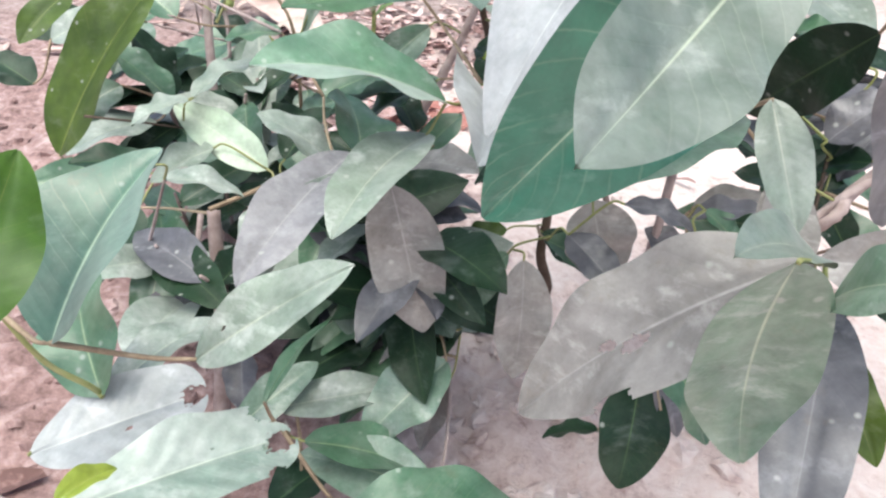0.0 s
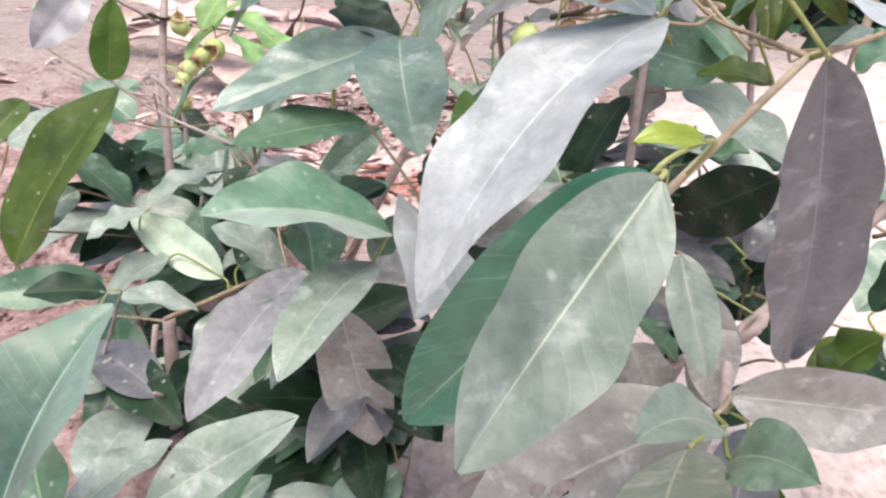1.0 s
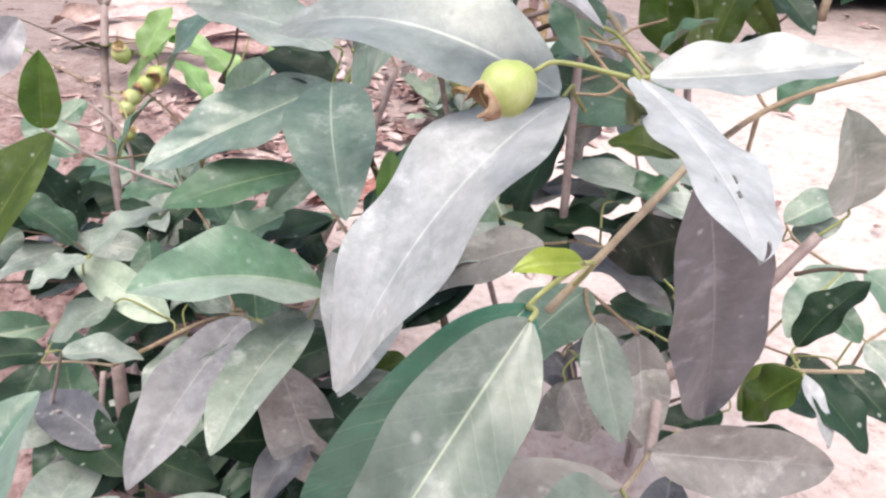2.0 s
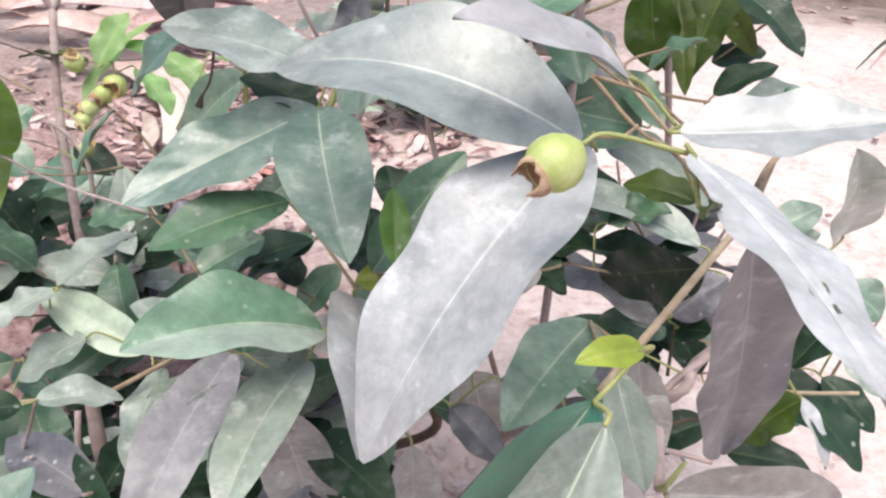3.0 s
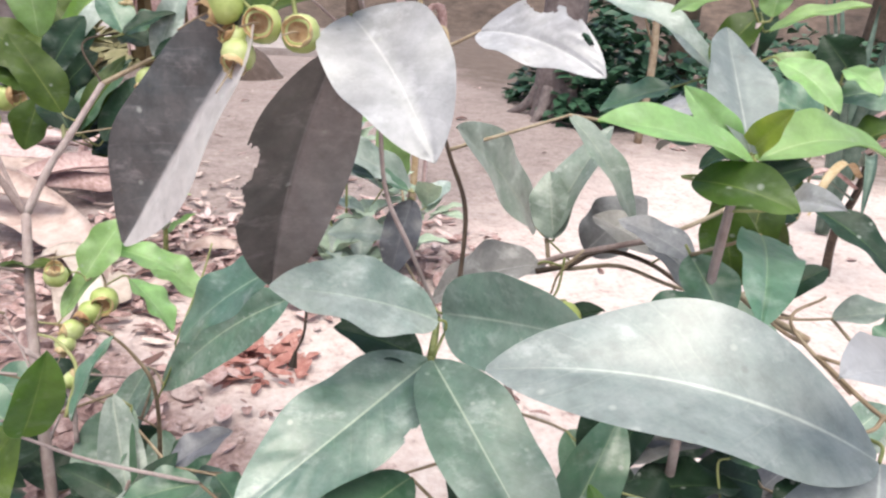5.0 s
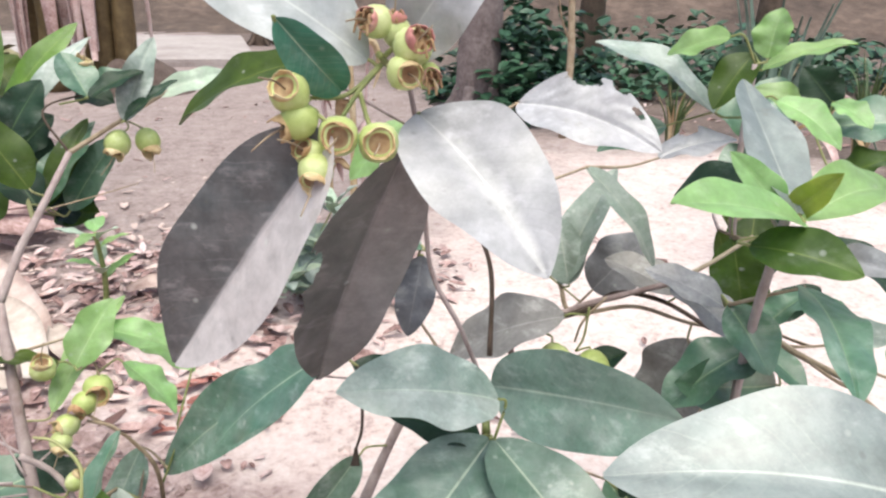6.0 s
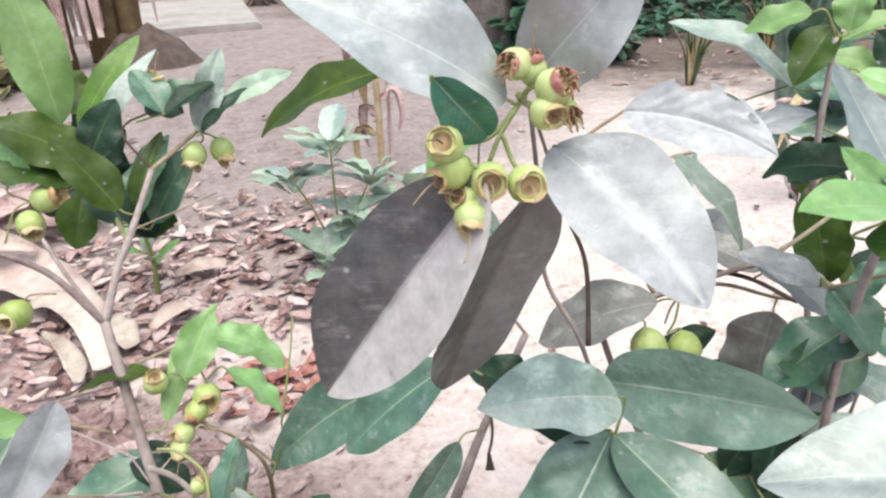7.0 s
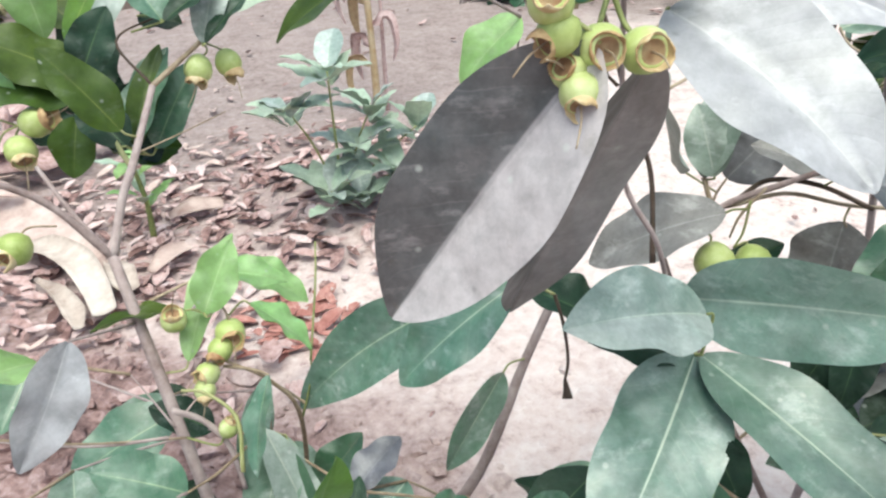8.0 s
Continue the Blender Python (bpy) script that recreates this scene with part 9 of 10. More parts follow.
def scatter(name, mat, count, seed, region, build, label, category, smooth=False):
    """Many small pieces too small to pick apart, in one mesh."""
    rng = random.Random(seed)
    verts, faces = [], []
    done = 0
    while done < count:
        x, y = rng.uniform(region[0], region[1]), rng.uniform(region[2], region[3])
        if rng.random() > region[4](x, y):
            continue
        v, f = build(rng, x, y, earth_height(x, y))
        n = len(verts)
        verts += v
        faces += [tuple(a + n for a in q) for q in f]
        done += 1
    return tagged(part(name, mesh_of(name, verts, faces, (mat,), smooth=smooth)), label, category, kind="stuff")


def clod(rng, x, y, z):
    """A crumb of earth, knobbly all over."""
    r = 0.004 + 0.026 * rng.random() ** 3.0
    verts, faces = [], []
    off = Vector((rng.uniform(0, 50), rng.uniform(0, 50), 0))
    rows, m = 6, 9
    for i in range(rows):
        th = math.pi * i / (rows - 1)
        for k in range(m):
            an = 6.28318 * k / m
            d = Vector((math.sin(th) * math.cos(an), math.sin(th) * math.sin(an), math.cos(th)))
            rr = r * (1 + 0.7 * noise.noise(d * 1.5 + off) + 0.45 * noise.noise(d * 4.0 + off))
            verts.append((x + d.x * rr, y + d.y * rr, z + d.z * rr * 0.7))
    for i in range(rows - 1):
        for k in range(m):
            k2 = (k + 1) % m
            faces.append((i * m + k, (i + 1) * m + k, (i + 1) * m + k2, i * m + k2))
    return verts, faces


def flake(rng, x, y, z):
    """A curled scrap of dead leaf."""
    ln = 0.022 + 0.085 * rng.random() ** 1.8
    w = ln * rng.uniform(0.3, 0.6)
    an, tl, cu = rng.uniform(0, 6.28), rng.uniform(-0.5, 0.5), rng.uniform(-1.2, 1.2)
    ca, sa = math.cos(an), math.sin(an)
    lift = rng.uniform(0.004, 0.03)
    verts, faces = [], []
    for sheet in (0, 1):
        for i in range(5):
            s = i / 4
            ww = w * math.sin(math.pi * min(max(s, 0.08), 0.92)) ** 0.7
            for j in (-1, 0, 1):
                u, v = (s - 0.5) * ln, j * ww * 0.5
                h = lift + tl * u * 0.6 + cu * u * u * 6 + abs(j) * ww * 0.25 - 0.0008 * sheet
                verts.append((x + ca * u - sa * v, y + sa * u + ca * v, z + max(h, 0.001)))
    for i in range(4):
        for j in range(2):
            a = i * 3 + j
            faces.append((a, a + 3, a + 4, a + 1))
            faces.append((a + 15, a + 16, a + 19, a + 18))
    return verts, faces


def heaped_clod(rng, x, y, z):
    """Larger lumps where the soil was turned beside the sapling."""
    v, f = clod(rng, x, y, z)
    k = 1 + 2.0 * patch(-0.25, 2.4, 0.4, 0.45)(x, y) * rng.random()
    return [(x + (a - x) * k, y + (b - y) * k, z + (c - z) * k) for a, b, c in v], f


def patch(cx, cy, rx, ry, soft=1.0):
    return lambda x, y: max(0.0, 1 - (((x - cx) / rx) ** 2 + ((y - cy) / ry) ** 2)) ** soft


scatter("soil_clods", EARTH, 1700, 11, (-1.6, 1.3, 0.75, 3.6, lambda x, y: max(patch(0.72, 1.12, 0.5, 0.4, 0.6)(x, y), (0.1 + 0.9 * patch(-0.1, 1.8, 1.2, 1.2)(x, y)) * (1.0 if x + 0.9 * (y - 1.3) < 0.9 else 0.04))), heaped_clod, "loose brown soil clods on the ground", "soil")
scatter("leaf_litter", LITTER, 1100, 12, (-1.2, 1.6, 2.4, 4.8, patch(0.2, 3.35, 1.1, 0.85, 0.6)), flake, "brown curled dead leaves scattered on soil", "litter")
scatter("leaf_litter", LITTER, 1000, 13, (-5.0, 6.0, -3.0, 9.0, lambda x, y: 0.5 if x < 0.6 else 0.14), flake, "thin scatter of dry leaf scraps on earth", "litter")
scatter("leaf_litter", LITTER, 700, 15, (3.2, 9.0, 5.0, 11.0, lambda x, y: 0.9 if 1.2 * x + 0.3 * y > 5.3 else 0.1), flake, "dead leaves strewn over dark soil below the bank", "litter")
scatter("leaf_litter", LITTER, 170, 18, (-0.9, 0.9, 1.9, 3.6, lambda x, y: 0.85 * patch(-0.05, 2.75, 0.8, 0.8, 0.5)(x, y) if x + 0.9 * (y - 1.3) < 1.25 else 0.03), flake, "broken brown leaf scraps trodden into loose soil", "litter")
scatter("dry_leaf_scraps", SHEATH, 240, 16, (-1.9, 0.4, 2.5, 5.2, lambda x, y: 0.25 + 0.75 * patch(-0.7, 3.9, 1.0, 1.2)(x, y)), flake, "pale dry leaf scraps lying on brown soil", "litter")
scatter("red_leaf_litter", rough_material("litter_red", [(0.19, 0.06, 0.05), (0.40, 0.175, 0.15), (0.56, 0.35, 0.31)], 60.0, 0.75, 0.4, 0.003), 95, 14, (0.0, 0.45, 2.15, 2.7, patch(0.22, 2.42, 0.2, 0.2)), flake, "small heap of reddish dead leaves", "litter")

# fallen palm sheath behind the sapling
sheath = thing("fallen_sheath", (-0.42, 2.95, 0.0), "pale dry palm sheath lying curled on soil", "palm sheath")
SHEATH_WHITE = rough_material("sheath_white", [(0.26, 0.185, 0.155), (0.50, 0.41, 0.36), (0.68, 0.61, 0.56)], 22.0, 0.6, 0.4, 0.004)
strap(sheath, "blade", [(-0.961, 3.671, 0.160), (-0.755, 3.489, 0.120), (-0.558, 3.287, 0.080), (-0.390, 3.068, 0.050), (-0.309, 2.886, 0.040)], [0.26, 0.25, 0.20, 0.10, 0.03], (0.0, -0.35, 0.94), SHEATH, 0.12)
strap(sheath, "torn_strip", [(-0.617, 3.178, 0.050), (-0.503, 3.113, 0.090), (-0.395, 2.957, 0.090), (-0.339, 2.811, 0.060), (-0.309, 2.688, 0.030)], [0.04, 0.09, 0.1, 0.085, 0.07], (0.0, -0.35, 0.94), SHEATH_WHITE, 0.15)
strap(sheath, "torn_strip", [(-0.545, 3.014, 0.030), (-0.447, 2.842, 0.050), (-0.394, 2.715, 0.040), (-0.377, 2.636, 0.030)], [0.012, 0.05, 0.065, 0.03], (0.0, -0.35, 0.94), SHEATH_WHITE, 0.2)
strap(sheath, "flap", [(-0.314, 3.002, 0.050), (-0.266, 2.851, 0.060), (-0.236, 2.791, 0.030)], [0.03, 0.1, 0.05], (0.0, -0.35, 0.94), SHEATH_WHITE, 0.12)
for k, (at, ln, an) in enumerate((((-0.02, 3.30, 0.03), 0.20, 0.1), ((0.44, 3.24, 0.05), 0.17, -0.3), ((0.62, 3.10, 0.03), 0.12, 0.6), ((-0.12, 2.95, 0.03), 0.18, 0.8))):
    dry = thing("dry_leaf", at, "pale dry leaf piece lying on litter", "dead leaf", "dry leaf pieces")
    c, s = math.cos(an) * ln / 2, math.sin(an) * ln / 2
    x, y, z = at
    strap(dry, "blade", [(x - c, y - s, z), (x, y, z + 0.02), (x + c, y + s, z)], [0.03, 0.075, 0.05], (0, -0.4, 0.9), SHEATH, 0.15)

# raised paving behind
def box_mesh(name, x0, x1, y0, y1, z0, z1, mat, bevel=0.015):
    bm = bmesh.new()
    bmesh.ops.create_cube(bm, size=1.0)
    for v in bm.verts:
        v.co = Vector((x0 + (v.co.x + 0.5) * (x1 - x0), y0 + (v.co.y + 0.5) * (y1 - y0), z0 + (v.co.z + 0.5) * (z1 - z0)))
    bmesh.ops.bevel(bm, geom=list(bm.edges), offset=bevel, segments=2, affect="EDGES")
    me = bpy.data.meshes.new(name)
    bm.to_mesh(me)
    bm.free()
    me.materials.append(mat)
    return me


tagged(part("pavement", box_mesh("pavement", -6.0, 0.9, 11.2, 16.0, -0.1, 0.09, SLAB, 0.03)), "worn raised concrete paving with an exposed edge", "pavement", kind="structure")


def bank_mesh():
    xs, ys = np.linspace(-22, 26, 120), np.linspace(0, 1, 24)
    verts, faces = [], []
    for t in ys:
        for x in xs:
            y = 17.5 + 9 * t - max(0.0, (x - 2.0)) * 0.55
            p = Vector((x, y, 0))
            verts.append((x, y, -0.05 + 2.6 * t * t * (3 - 2 * t) + 0.35 * t * noise.noise(p * 0.7) + 0.1 * noise.noise(p * 3.0)))
    w = len(xs)
    for j in range(len(ys) - 1):
        for i in range(w - 1):
            faces.append((j * w + i, j * w + i + 1, (j + 1) * w + i + 1, (j + 1) * w + i))
    return mesh_of("bank", verts, faces, (rough_material("bank_earth", [(0.05, 0.035, 0.03), (0.12, 0.085, 0.07), (0.24, 0.17, 0.14)], 3.5, 0.95, 0.8, 0.05),))


tagged(part("bank", bank_mesh()), "dark leaf-strewn earth bank behind the path", "bank", kind="structure")


def trunk(at, r, h, mat, label, lean=(0.0, 0.0)):
    x, y, z = at
    ob = thing("tree_trunk", at, label, "tree trunk", "trunks behind the path")
    under(part("stem", tube_mesh("stem", [(x, y, -0.15), (x, y, 0.05), (x + lean[0] * 0.3, y + lean[1] * 0.3, h * 0.4), (x + lean[0], y + lean[1], h)], r * 1.25, r * 0.8, mat, 18, 0.10, 10)), ob)
    for k in range(5):
        an = k * 1.3 + x
        c, s = math.cos(an), math.sin(an)
        under(part("root", tube_mesh("root", [(x + c * r * 0.7, y + s * r * 0.7, r * 1.3), (x + c * r * 1.3, y + s * r * 1.3, r * 0.4), (x + c * r * 2.4, y + s * r * 2.4, -0.05)], r * 0.4, r * 0.12, mat, 8, 0.15)), ob)
    return ob


BARK_GREY = rough_material("bark_grey", [(0.10, 0.075, 0.075), (0.20, 0.16, 0.16), (0.32, 0.27, 0.27)], 26.0, 0.9, 0.7, 0.01)
trunk((-1.4, 5.13, 0.0), 0.15, 2.6, BARK_GREY, "thick grey-mauve tree trunk rising from earth")
trunk((2.65, 6.9, 0.0), 0.20, 3.2, BARK_GREY, "thick grey tree trunk with spreading roots", (0.1, 0.2))
trunk((5.2, 9.4, 0.0), 0.17, 3.4, BARK_DARK, "dark tree trunk in the shade of the bank")
trunk((1.2, 14.9, 0.2), 0.16, 3.6, BARK_DARK, "dark tree trunk beyond the paving")
trunk((7.4, 8.6, 0.0), 0.15, 3.2, BARK_DARK, "dark tree trunk standing beside the bank")

thin = thing("young_tree", (3.05, 5.87, 0.0), "slender pale-barked young tree stem", "young tree")
twig(thin, "stem", [(3.05, 5.87, -0.02), (3.07, 5.88, 0.6), (3.04, 5.9, 1.2), (3.06, 5.92, 2.2)], 0.034, 0.024, TWIG_TAN)
twig(thin, "branch", [(3.04, 5.9, 1.1), (3.2, 5.86, 1.35), (3.35, 5.8, 1.7)], 0.012, 0.006, TWIG_TAN)
twig(thin, "branch", [(3.05, 5.88, 0.75), (2.92, 5.84, 1.0), (2.85, 5.8, 1.4)], 0.010, 0.005, TWIG_TAN)

# banana clump by the paving
clump = thing("banana_clump", (-1.05, 9.3, 0.0), "clump of banana stems with brown hanging sheaths", "banana plant")
rng = random.Random(21)
for k in range(5):
    x, y = -1.05 + 0.24 * (k - 2) + rng.uniform(-0.06, 0.06), 9.3 + rng.uniform(-0.3, 0.3)
    under(part("stem", tube_mesh("stem", [(x, y, -0.05), (x + 0.02, y, 0.8), (x + rng.uniform(-0.15, 0.15), y, 2.2)], 0.13, 0.09, rough_material("banana_stem", [(0.045, 0.028, 0.012), (0.12, 0.08, 0.035), (0.24, 0.17, 0.08)], 8.0, 0.7, 0.5, 0.02) if k == 0 else bpy.data.materials["banana_stem"], 12)), clump)
    for q in range(3):
        an = rng.uniform(2.6, 6.8)
        c, s = math.cos(an) * 0.16, math.sin(an) * 0.16
        strap(clump, "hanging_sheath", [(x + c * 0.8, y + s * 0.8, 1.7), (x + c * 1.5, y + s * 1.5, 1.0), (x + c * 1.7, y + s * 1.7, 0.1 + 0.4 * rng.random())], [0.05, 0.14, 0.06], (c, s, 0.3), LITTER, 0.3, 0.004)

def mound_mesh(cx, cy, r, h):
    verts, faces = [(cx, cy, h)], []
    for i in range(1, 13):
        for k in range(28):
            an, t = 6.28318 * k / 28, i / 12
            p = Vector((cx + math.cos(an) * r * t, cy + math.sin(an) * r * 0.8 * t, 0))
            verts.append((p.x, p.y, h * (1 - t * t) ** 1.2 * (1 + 0.5 * noise.noise(p * 4)) + 0.07 * h * noise.noise(p * 13) - 0.05 * t))
    for k in range(28):
        faces.append((0, 1 + k, 1 + (k + 1) % 28))
        for i in range(11):
            a, b = 1 + i * 28, 1 + (i + 1) * 28
            faces.append((a + k, b + k, b + (k + 1) % 28, a + (k + 1) % 28))
    return mesh_of("soil_mound", verts, faces, (rough_material("mound_earth", [(0.04, 0.026, 0.022), (0.10, 0.07, 0.06), (0.20, 0.145, 0.13)], 7.0, 0.95, 0.9, 0.04),))


tagged(part("soil_mound", mound_mesh(-0.50, 8.9, 0.62, 0.36)), "dark heap of earth beside the banana clump", "soil")

# heap of dry banana leaves in front of the mauve trunk
heap = thing("dry_leaf_heap", (-1.1, 4.3, 0.0), "heap of pale dry banana leaves on the soil", "dead leaves")
for k in range(16):
    x, y, an, ln = -1.15 + rng.uniform(-0.9, 0.55), 4.2 + rng.uniform(-0.7, 0.7), rng.uniform(-0.5, 0.6), rng.uniform(0.35, 0.9)
    c, s = math.cos(an) * ln / 2, math.sin(an) * ln / 2
    z = 0.03 + 0.012 * k
    strap(heap, "dry_leaf", [(x - c, y - s, z), (x - c * 0.3, y - s * 0.3, z + 0.05), (x + c * 0.4, y + s * 0.4, z + 0.03), (x + c, y + s, z - 0.01)], [0.04, 0.14, 0.16, 0.03], (rng.uniform(-0.3, 0.3), -0.3, 0.9), (SHEATH, LITTER, SHEATH, LITTER)[k % 4], rng.uniform(-0.2, 0.35), 0.003)
sticks = thing("cut_stump", (-0.76, 4.42, 0.0), "small brown cut stump of dry stalks", "stump")
for k in range(7):
    x, y = -0.76 + rng.uniform(-0.06, 0.06), 4.42 + rng.uniform(-0.05, 0.05)
    twig(sticks, "stalk", [(x, y, -0.02), (x + rng.uniform(-0.02, 0.02), y, 0.1), (x + rng.uniform(-0.04, 0.04), y, rng.uniform(0.16, 0.26))], 0.014, 0.011, LITTER)

# dry stalk standing on the path
stalk = thing("dry_stalk_plant", (0.92, 4.1, 0.0), "dead yellow-brown stalk with crumpled hanging leaves", "dead plant")
STRAW = rough_material("straw_yellow", [(0.26, 0.16, 0.09), (0.45, 0.33, 0.19), (0.58, 0.48, 0.33)], 40.0, 0.75, 0.4, 0.003)
twig(stalk, "stem", [(0.92, 4.1, -0.02), (0.925, 4.1, 0.5), (0.91, 4.12, 1.1), (0.93, 4.12, 1.7)], 0.019, 0.010, STRAW)
twig(stalk, "stem", [(0.98, 4.14, -0.02), (0.99, 4.13, 0.4), (1.01, 4.12, 0.9)], 0.012, 0.007, LITTER)
for k in range(12):
    z, an = 0.25 + 0.1 * k, rng.uniform(0, 6.28)
    c, s = math.cos(an), math.sin(an)
    strap(stalk, "dry_leaf", [(0.92 + c * 0.02, 4.1 + s * 0.02, z), (0.92 + c * 0.10, 4.1 + s * 0.08, z + 0.03), (0.92 + c * 0.13, 4.1 + s * 0.10, z - 0.08), (0.92 + c * 0.11, 4.1 + s * 0.08, z - 0.18)], [0.02, 0.07, 0.05, 0.01], (c, s, 0.6), LITTER if k % 3 else STRAW, 0.4, 0.002)


def rosette(plant, at, count, length, look_names, seed, up=0.5, spread=1.0):
    """A whorl of small leaves round a shoot."""
    r = random.Random(seed)
    at = Vector(at)
    for k in range(count):
        an = 6.28318 * k / count * 1.0 + r.uniform(-0.3, 0.3) + seed
        el = up + r.uniform(-0.35, 0.35)
        d = Vector((math.cos(an) * math.cos(el), math.sin(an) * math.cos(el), math.sin(el)))
        ln = length * r.uniform(0.7, 1.15)
        n = Vector((-d.x * 0.6, -d.y * 0.6, 1.0))
        b = at + Vector((0, 0, -0.03 * (k % 3) * spread)) + d * 0.012
        leaf(plant, look_names[k % len(look_names)], b, b + d * ln, ln * r.uniform(0.42, 0.54), n, 0.06, r.uniform(-0.06, 0.06), 14, nu=10, nv=4)


shrub = thing("small_shrub", (0.52, 3.15, 0.0), "small shrub with whorls of grey-green leaves", "shrub")
for k, (p, n) in enumerate((((0.44, 3.06, 0.62), 8), ((0.33, 3.08, 0.50), 8), ((0.50, 3.10, 0.33), 9), ((0.60, 3.05, 0.22), 9), ((0.40, 3.02, 0.20), 9), ((0.56, 3.2, 0.42), 8), ((0.68, 3.15, 0.34), 8), ((0.48, 3.0, 0.12), 8))):
    p = (0.62 + 1.35 * (p[0] - 0.52), p[1], max(0.09, p[2] - 0.08))
    twig(shrub, "stem", [(0.52, 3.15, -0.01), ((p[0] + 0.52) / 2, (p[1] + 3.15) / 2, p[2] * 0.6), p], 0.006, 0.003, TWIG_GREEN)
    rosette(shrub, p, n, 0.18, ("sage", "sage", "sage", "celadon"), 30 + k, 0.45)

weed = thing("seedling", (-0.18, 3.2, 0.0), "small bright green seedling in the litter", "seedling")
twig(weed, "stem", [(-0.18, 3.2, 0.0), (-0.17, 3.2, 0.14), (-0.18, 3.2, 0.30)], 0.012, 0.007, TWIG_GREEN)
rosette(weed, (-0.18, 3.2, 0.17), 4, 0.13, ("young", "sage"), 41)
rosette(weed, (-0.18, 3.2, 0.30), 5, 0.15, ("young", "sage", "young"), 42, 0.3)


def leaf_mass(name, mat, count, seed, region, size, label, category):
    """A dense low growth of leaves, one mesh."""
    r = random.Random(seed)
    x0, x1, y0, y1, top = region
    verts, faces = [], []
    for _ in range(count):
        x, y = r.uniform(x0, x1), r.uniform(y0, y1)
        # uneven rounded outline
        if ((2 * x - x0 - x1) / (x1 - x0)) ** 2 + ((2 * y - y0 - y1) / (y1 - y0)) ** 2 > 1.4 + 0.9 * noise.noise((x * 1.1, y * 1.1, 3.0)):
            continue
        fall = max(0.15, 1 - ((x - (x0 + x1) / 2) / (x1 - x0) * 2) ** 2) * (0.75 + 0.5 * noise.noise((x * 1.5, y * 1.5, 0)))
        z = top * fall * r.uniform(0.05, 1.0)
        an, el, ln = r.uniform(0, 6.28), r.uniform(-0.5, 0.7), size * r.uniform(0.6, 1.2)
        d = Vector((math.cos(an) * math.cos(el), math.sin(an) * math.cos(el), math.sin(el)))
        side = d.cross(Vector((r.uniform(-0.4, 0.4), r.uniform(-0.4, 0.1), 1))).normalized()
        up = side.cross(d)
        p = Vector((x, y, z))
        n = len(verts)
        for sheet in (0, 1):
            for i, (s, w) in enumerate(((0, 0.02), (0.3, 0.32), (0.65, 0.28), (1, 0.01))):
                for j in (-1, 0, 1):
                    verts.append(p + d * (ln * s) + side * (j * w * ln) + up * (0.12 * ln * abs(j) * w / 0.3 - 0.1 * ln * s * s - 0.001 * sheet))
        for i in range(3):
            for j in range(2):
                a = n + i * 3 + j
                faces.append((a, a + 3, a + 4, a + 1))
                faces.append((a + 12, a + 13, a + 16, a + 15))
    return tagged(part(name, mesh_of(name, verts, faces, (mat,))), label, category, kind="stuff")


IVY = rough_material("ivy_leaf", [(0.015, 0.045, 0.025), (0.04, 0.10, 0.055), (0.09, 0.18, 0.10)], 9.0, 0.4, 0.2, 0.003)
leaf_mass("ground_ivy", IVY, 1500, 51, (2.5, 4.0, 6.2, 8.2, 1.3), 0.17, "dark green trailing leaves massed on the bank", "ivy")
leaf_mass("undergrowth", IVY, 1600, 52, (4.6, 9.5, 7.2, 10.5, 1.0), 0.2, "low dark undergrowth below the bank", "undergrowth")
leaf_mass("undergrowth", rough_material("grass_dry", [(0.10, 0.10, 0.04), (0.22, 0.20, 0.10), (0.34, 0.30, 0.18)], 9.0, 0.7, 0.2, 0.003), 900, 53, (-4.5, -1.6, 7.0, 10.0, 0.7), 0.3, "dry grassy undergrowth beside the path", "undergrowth")

# strap-leaved plant and a withered one to the side
agave = thing("strap_leaf_plant", (3.05, 3.6, 0.0), "upright plant with long blue-green strap leaves", "strap plant")
TEAL = rough_material("strap_teal", [(0.03, 0.06, 0.045), (0.09, 0.14, 0.11), (0.20, 0.26, 0.22)], 18.0, 0.5, 0.3, 0.003)
for k in range(13):
    an = k * 2.4
    c, s = math.cos(an), math.sin(an)
    h = 0.95 + 0.35 * rng.random()
    strap(agave, "blade", [(3.05 + c * 0.03, 3.6 + s * 0.03, 0.0), (3.05 + c * 0.10, 3.6 + s * 0.10, h * 0.5), (3.05 + c * 0.26, 3.6 + s * 0.26, h)], [0.05, 0.06, 0.008], (-c, -s, 0.4), TEAL, 0.3, 0.003)
wither = thing("withered_plant", (2.65, 3.05, 0.0), "withered plant with drooping dry leaf blades", "dead plant")
twig(wither, "stem", [(2.65, 3.05, -0.02), (2.63, 3.04, 0.2), (2.68, 3.03, 0.42), (2.66, 3.02, 0.7)], 0.022, 0.012, BARK_DARK)
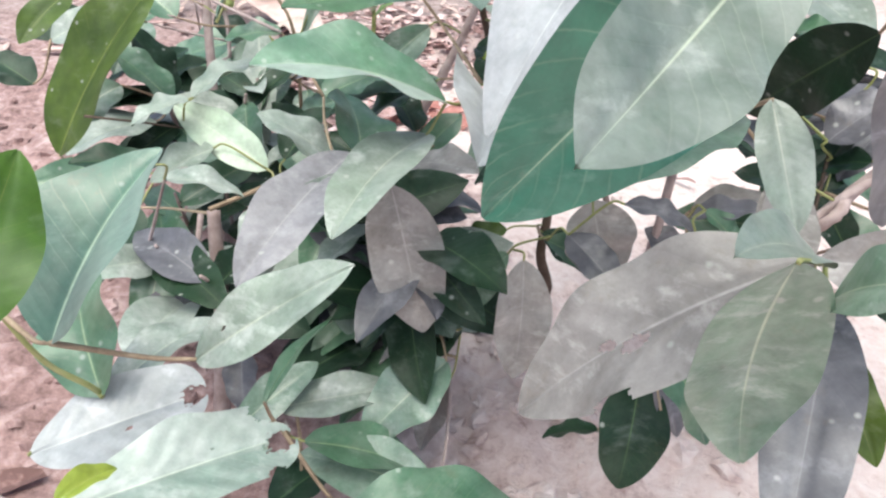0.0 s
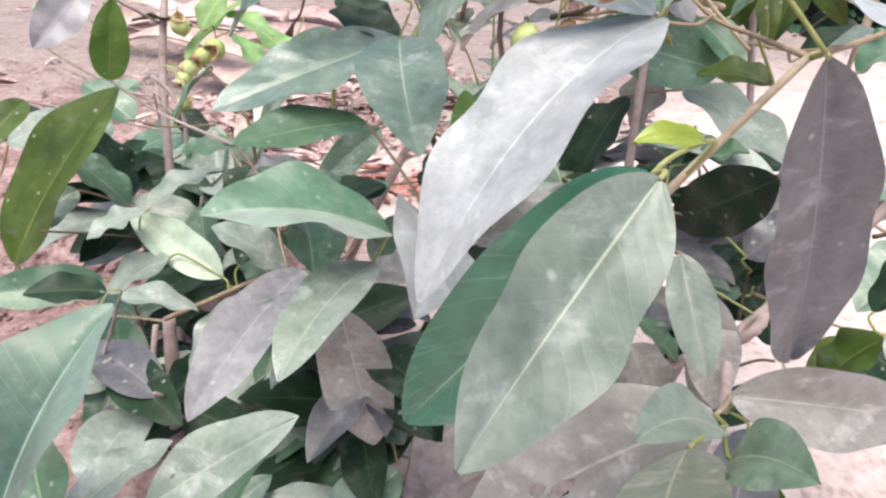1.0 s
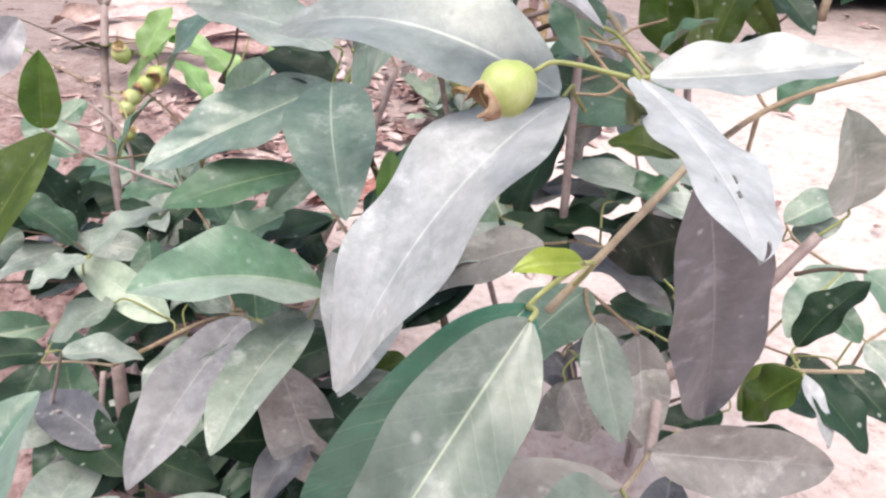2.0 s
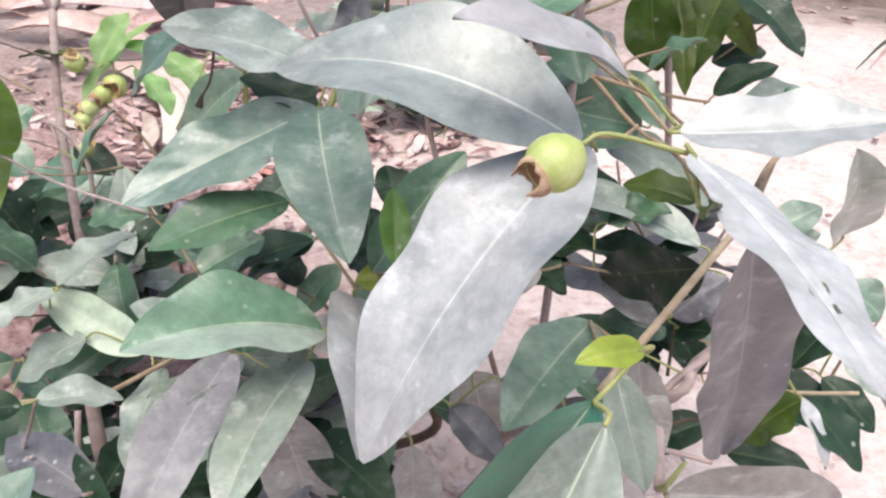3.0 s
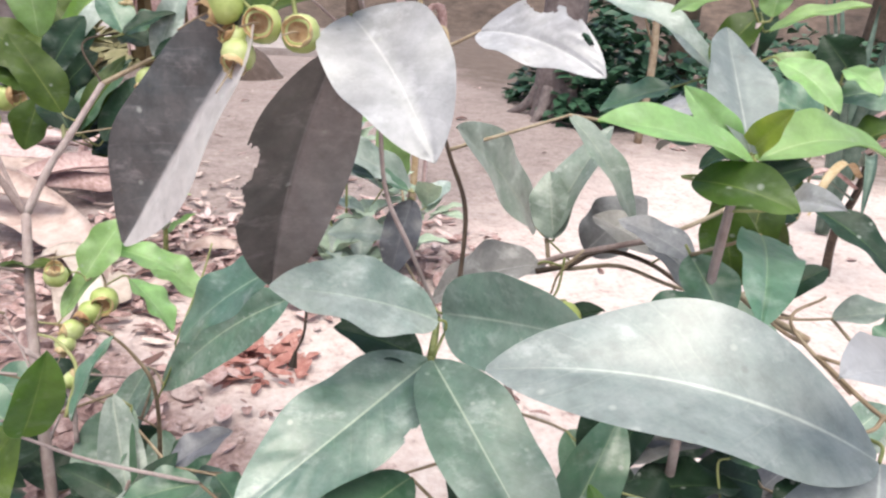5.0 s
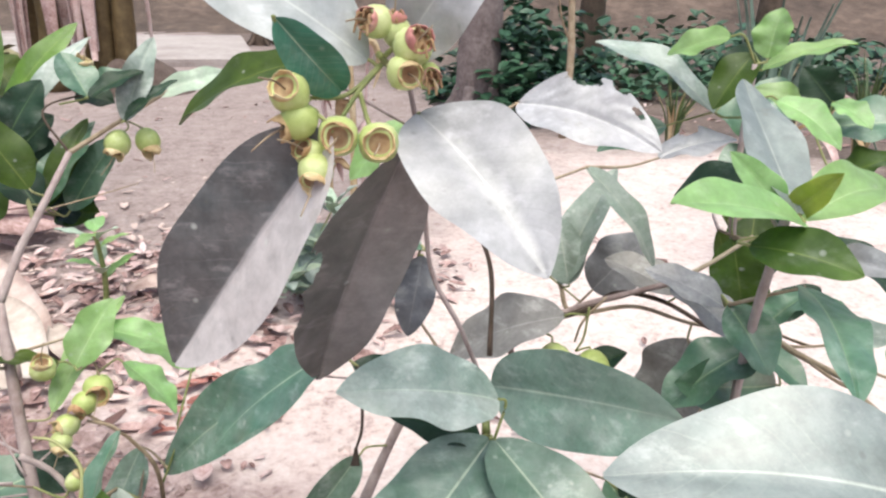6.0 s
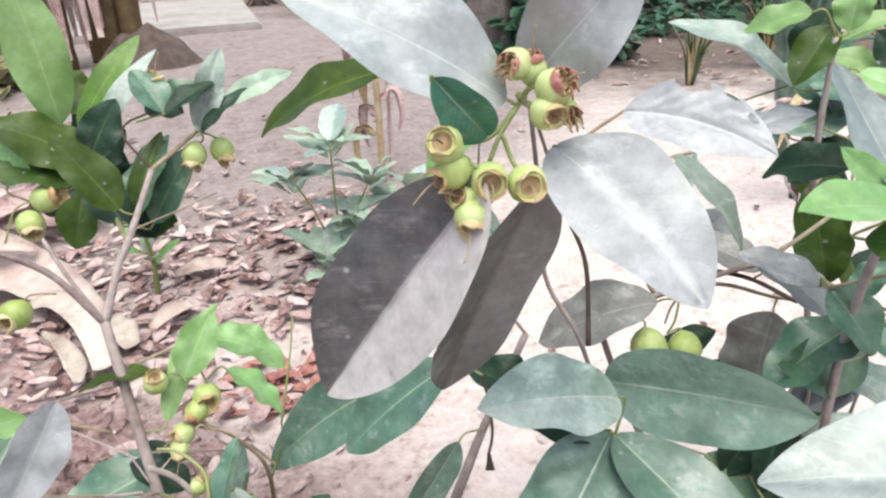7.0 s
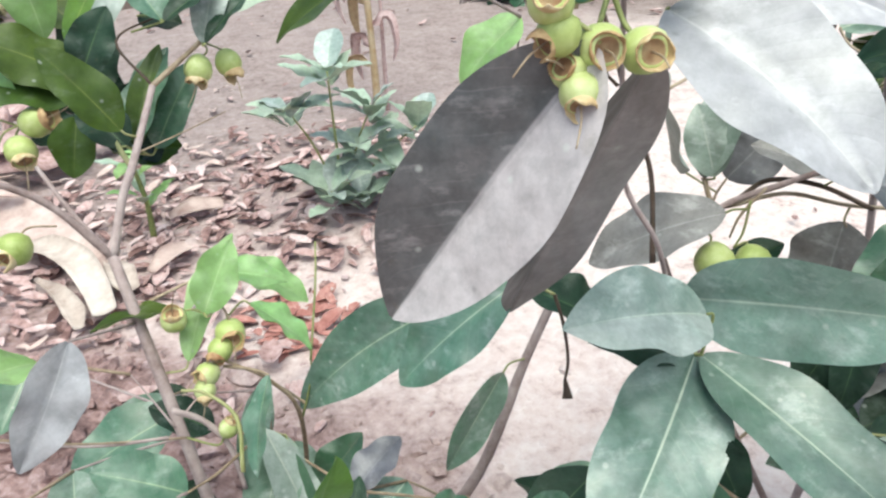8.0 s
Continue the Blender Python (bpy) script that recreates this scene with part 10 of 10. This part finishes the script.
for k in range(9):
    an = 2.6 + 0.5 * k
    c, s = math.cos(an), math.sin(an)
    z = 0.35 + 0.05 * k
    strap(wither, "blade", [(2.66, 3.03, z), (2.66 + c * 0.14, 3.03 + s * 0.14, z + 0.07), (2.66 + c * 0.27, 3.03 + s * 0.27, z + 0.02), (2.66 + c * 0.36, 3.03 + s * 0.36, z - 0.12)], [0.03, 0.045, 0.04, 0.008], (-c * 0.4, -s * 0.4, 0.9), (TEAL, LITTER, STRAW)[k % 3], 0.3, 0.002)

# tufts of narrow dark blades at the edge of the litter
def tuft(at, count, height, seed):
    ob = thing("grass_tuft", at, "tuft of narrow dark green grass blades in litter", "grass", "grass tufts by the bank")
    r = random.Random(seed)
    x, y, z = at
    for k in range(count):
        an, lean, h = r.uniform(0, 6.28), r.uniform(0.08, 0.45), height * r.uniform(0.6, 1.1)
        c, q = math.cos(an), math.sin(an)
        strap(ob, "blade", [(x + c * 0.03, y + q * 0.03, z - 0.02), (x + c * (0.03 + lean * h * 0.35), y + q * (0.03 + lean * h * 0.35), z + h * 0.55), (x + c * (0.03 + lean * h), y + q * (0.03 + lean * h), z + h * r.uniform(0.8, 1.0))], [0.014, 0.022, 0.003], (-c, -q, 0.4), GRASS if k % 4 else STRAW, 0.3, 0.002)
    return ob


GRASS = rough_material("grass_dark", [(0.02, 0.04, 0.012), (0.06, 0.10, 0.03), (0.14, 0.19, 0.07)], 14.0, 0.5, 0.2, 0.002)
for k, (at, count, height) in enumerate((((4.15, 4.75, 0.0), 46, 0.75), ((4.7, 5.6, 0.0), 40, 0.7), ((3.75, 5.35, 0.0), 34, 0.55), ((4.9, 4.6, 0.0), 40, 0.8))):
    tuft(at, count, height, 90 + k)

# the ground and all that stands behind the bush, laid out 1.6 times larger, are shrunk about the camera's late position
# to fit its view
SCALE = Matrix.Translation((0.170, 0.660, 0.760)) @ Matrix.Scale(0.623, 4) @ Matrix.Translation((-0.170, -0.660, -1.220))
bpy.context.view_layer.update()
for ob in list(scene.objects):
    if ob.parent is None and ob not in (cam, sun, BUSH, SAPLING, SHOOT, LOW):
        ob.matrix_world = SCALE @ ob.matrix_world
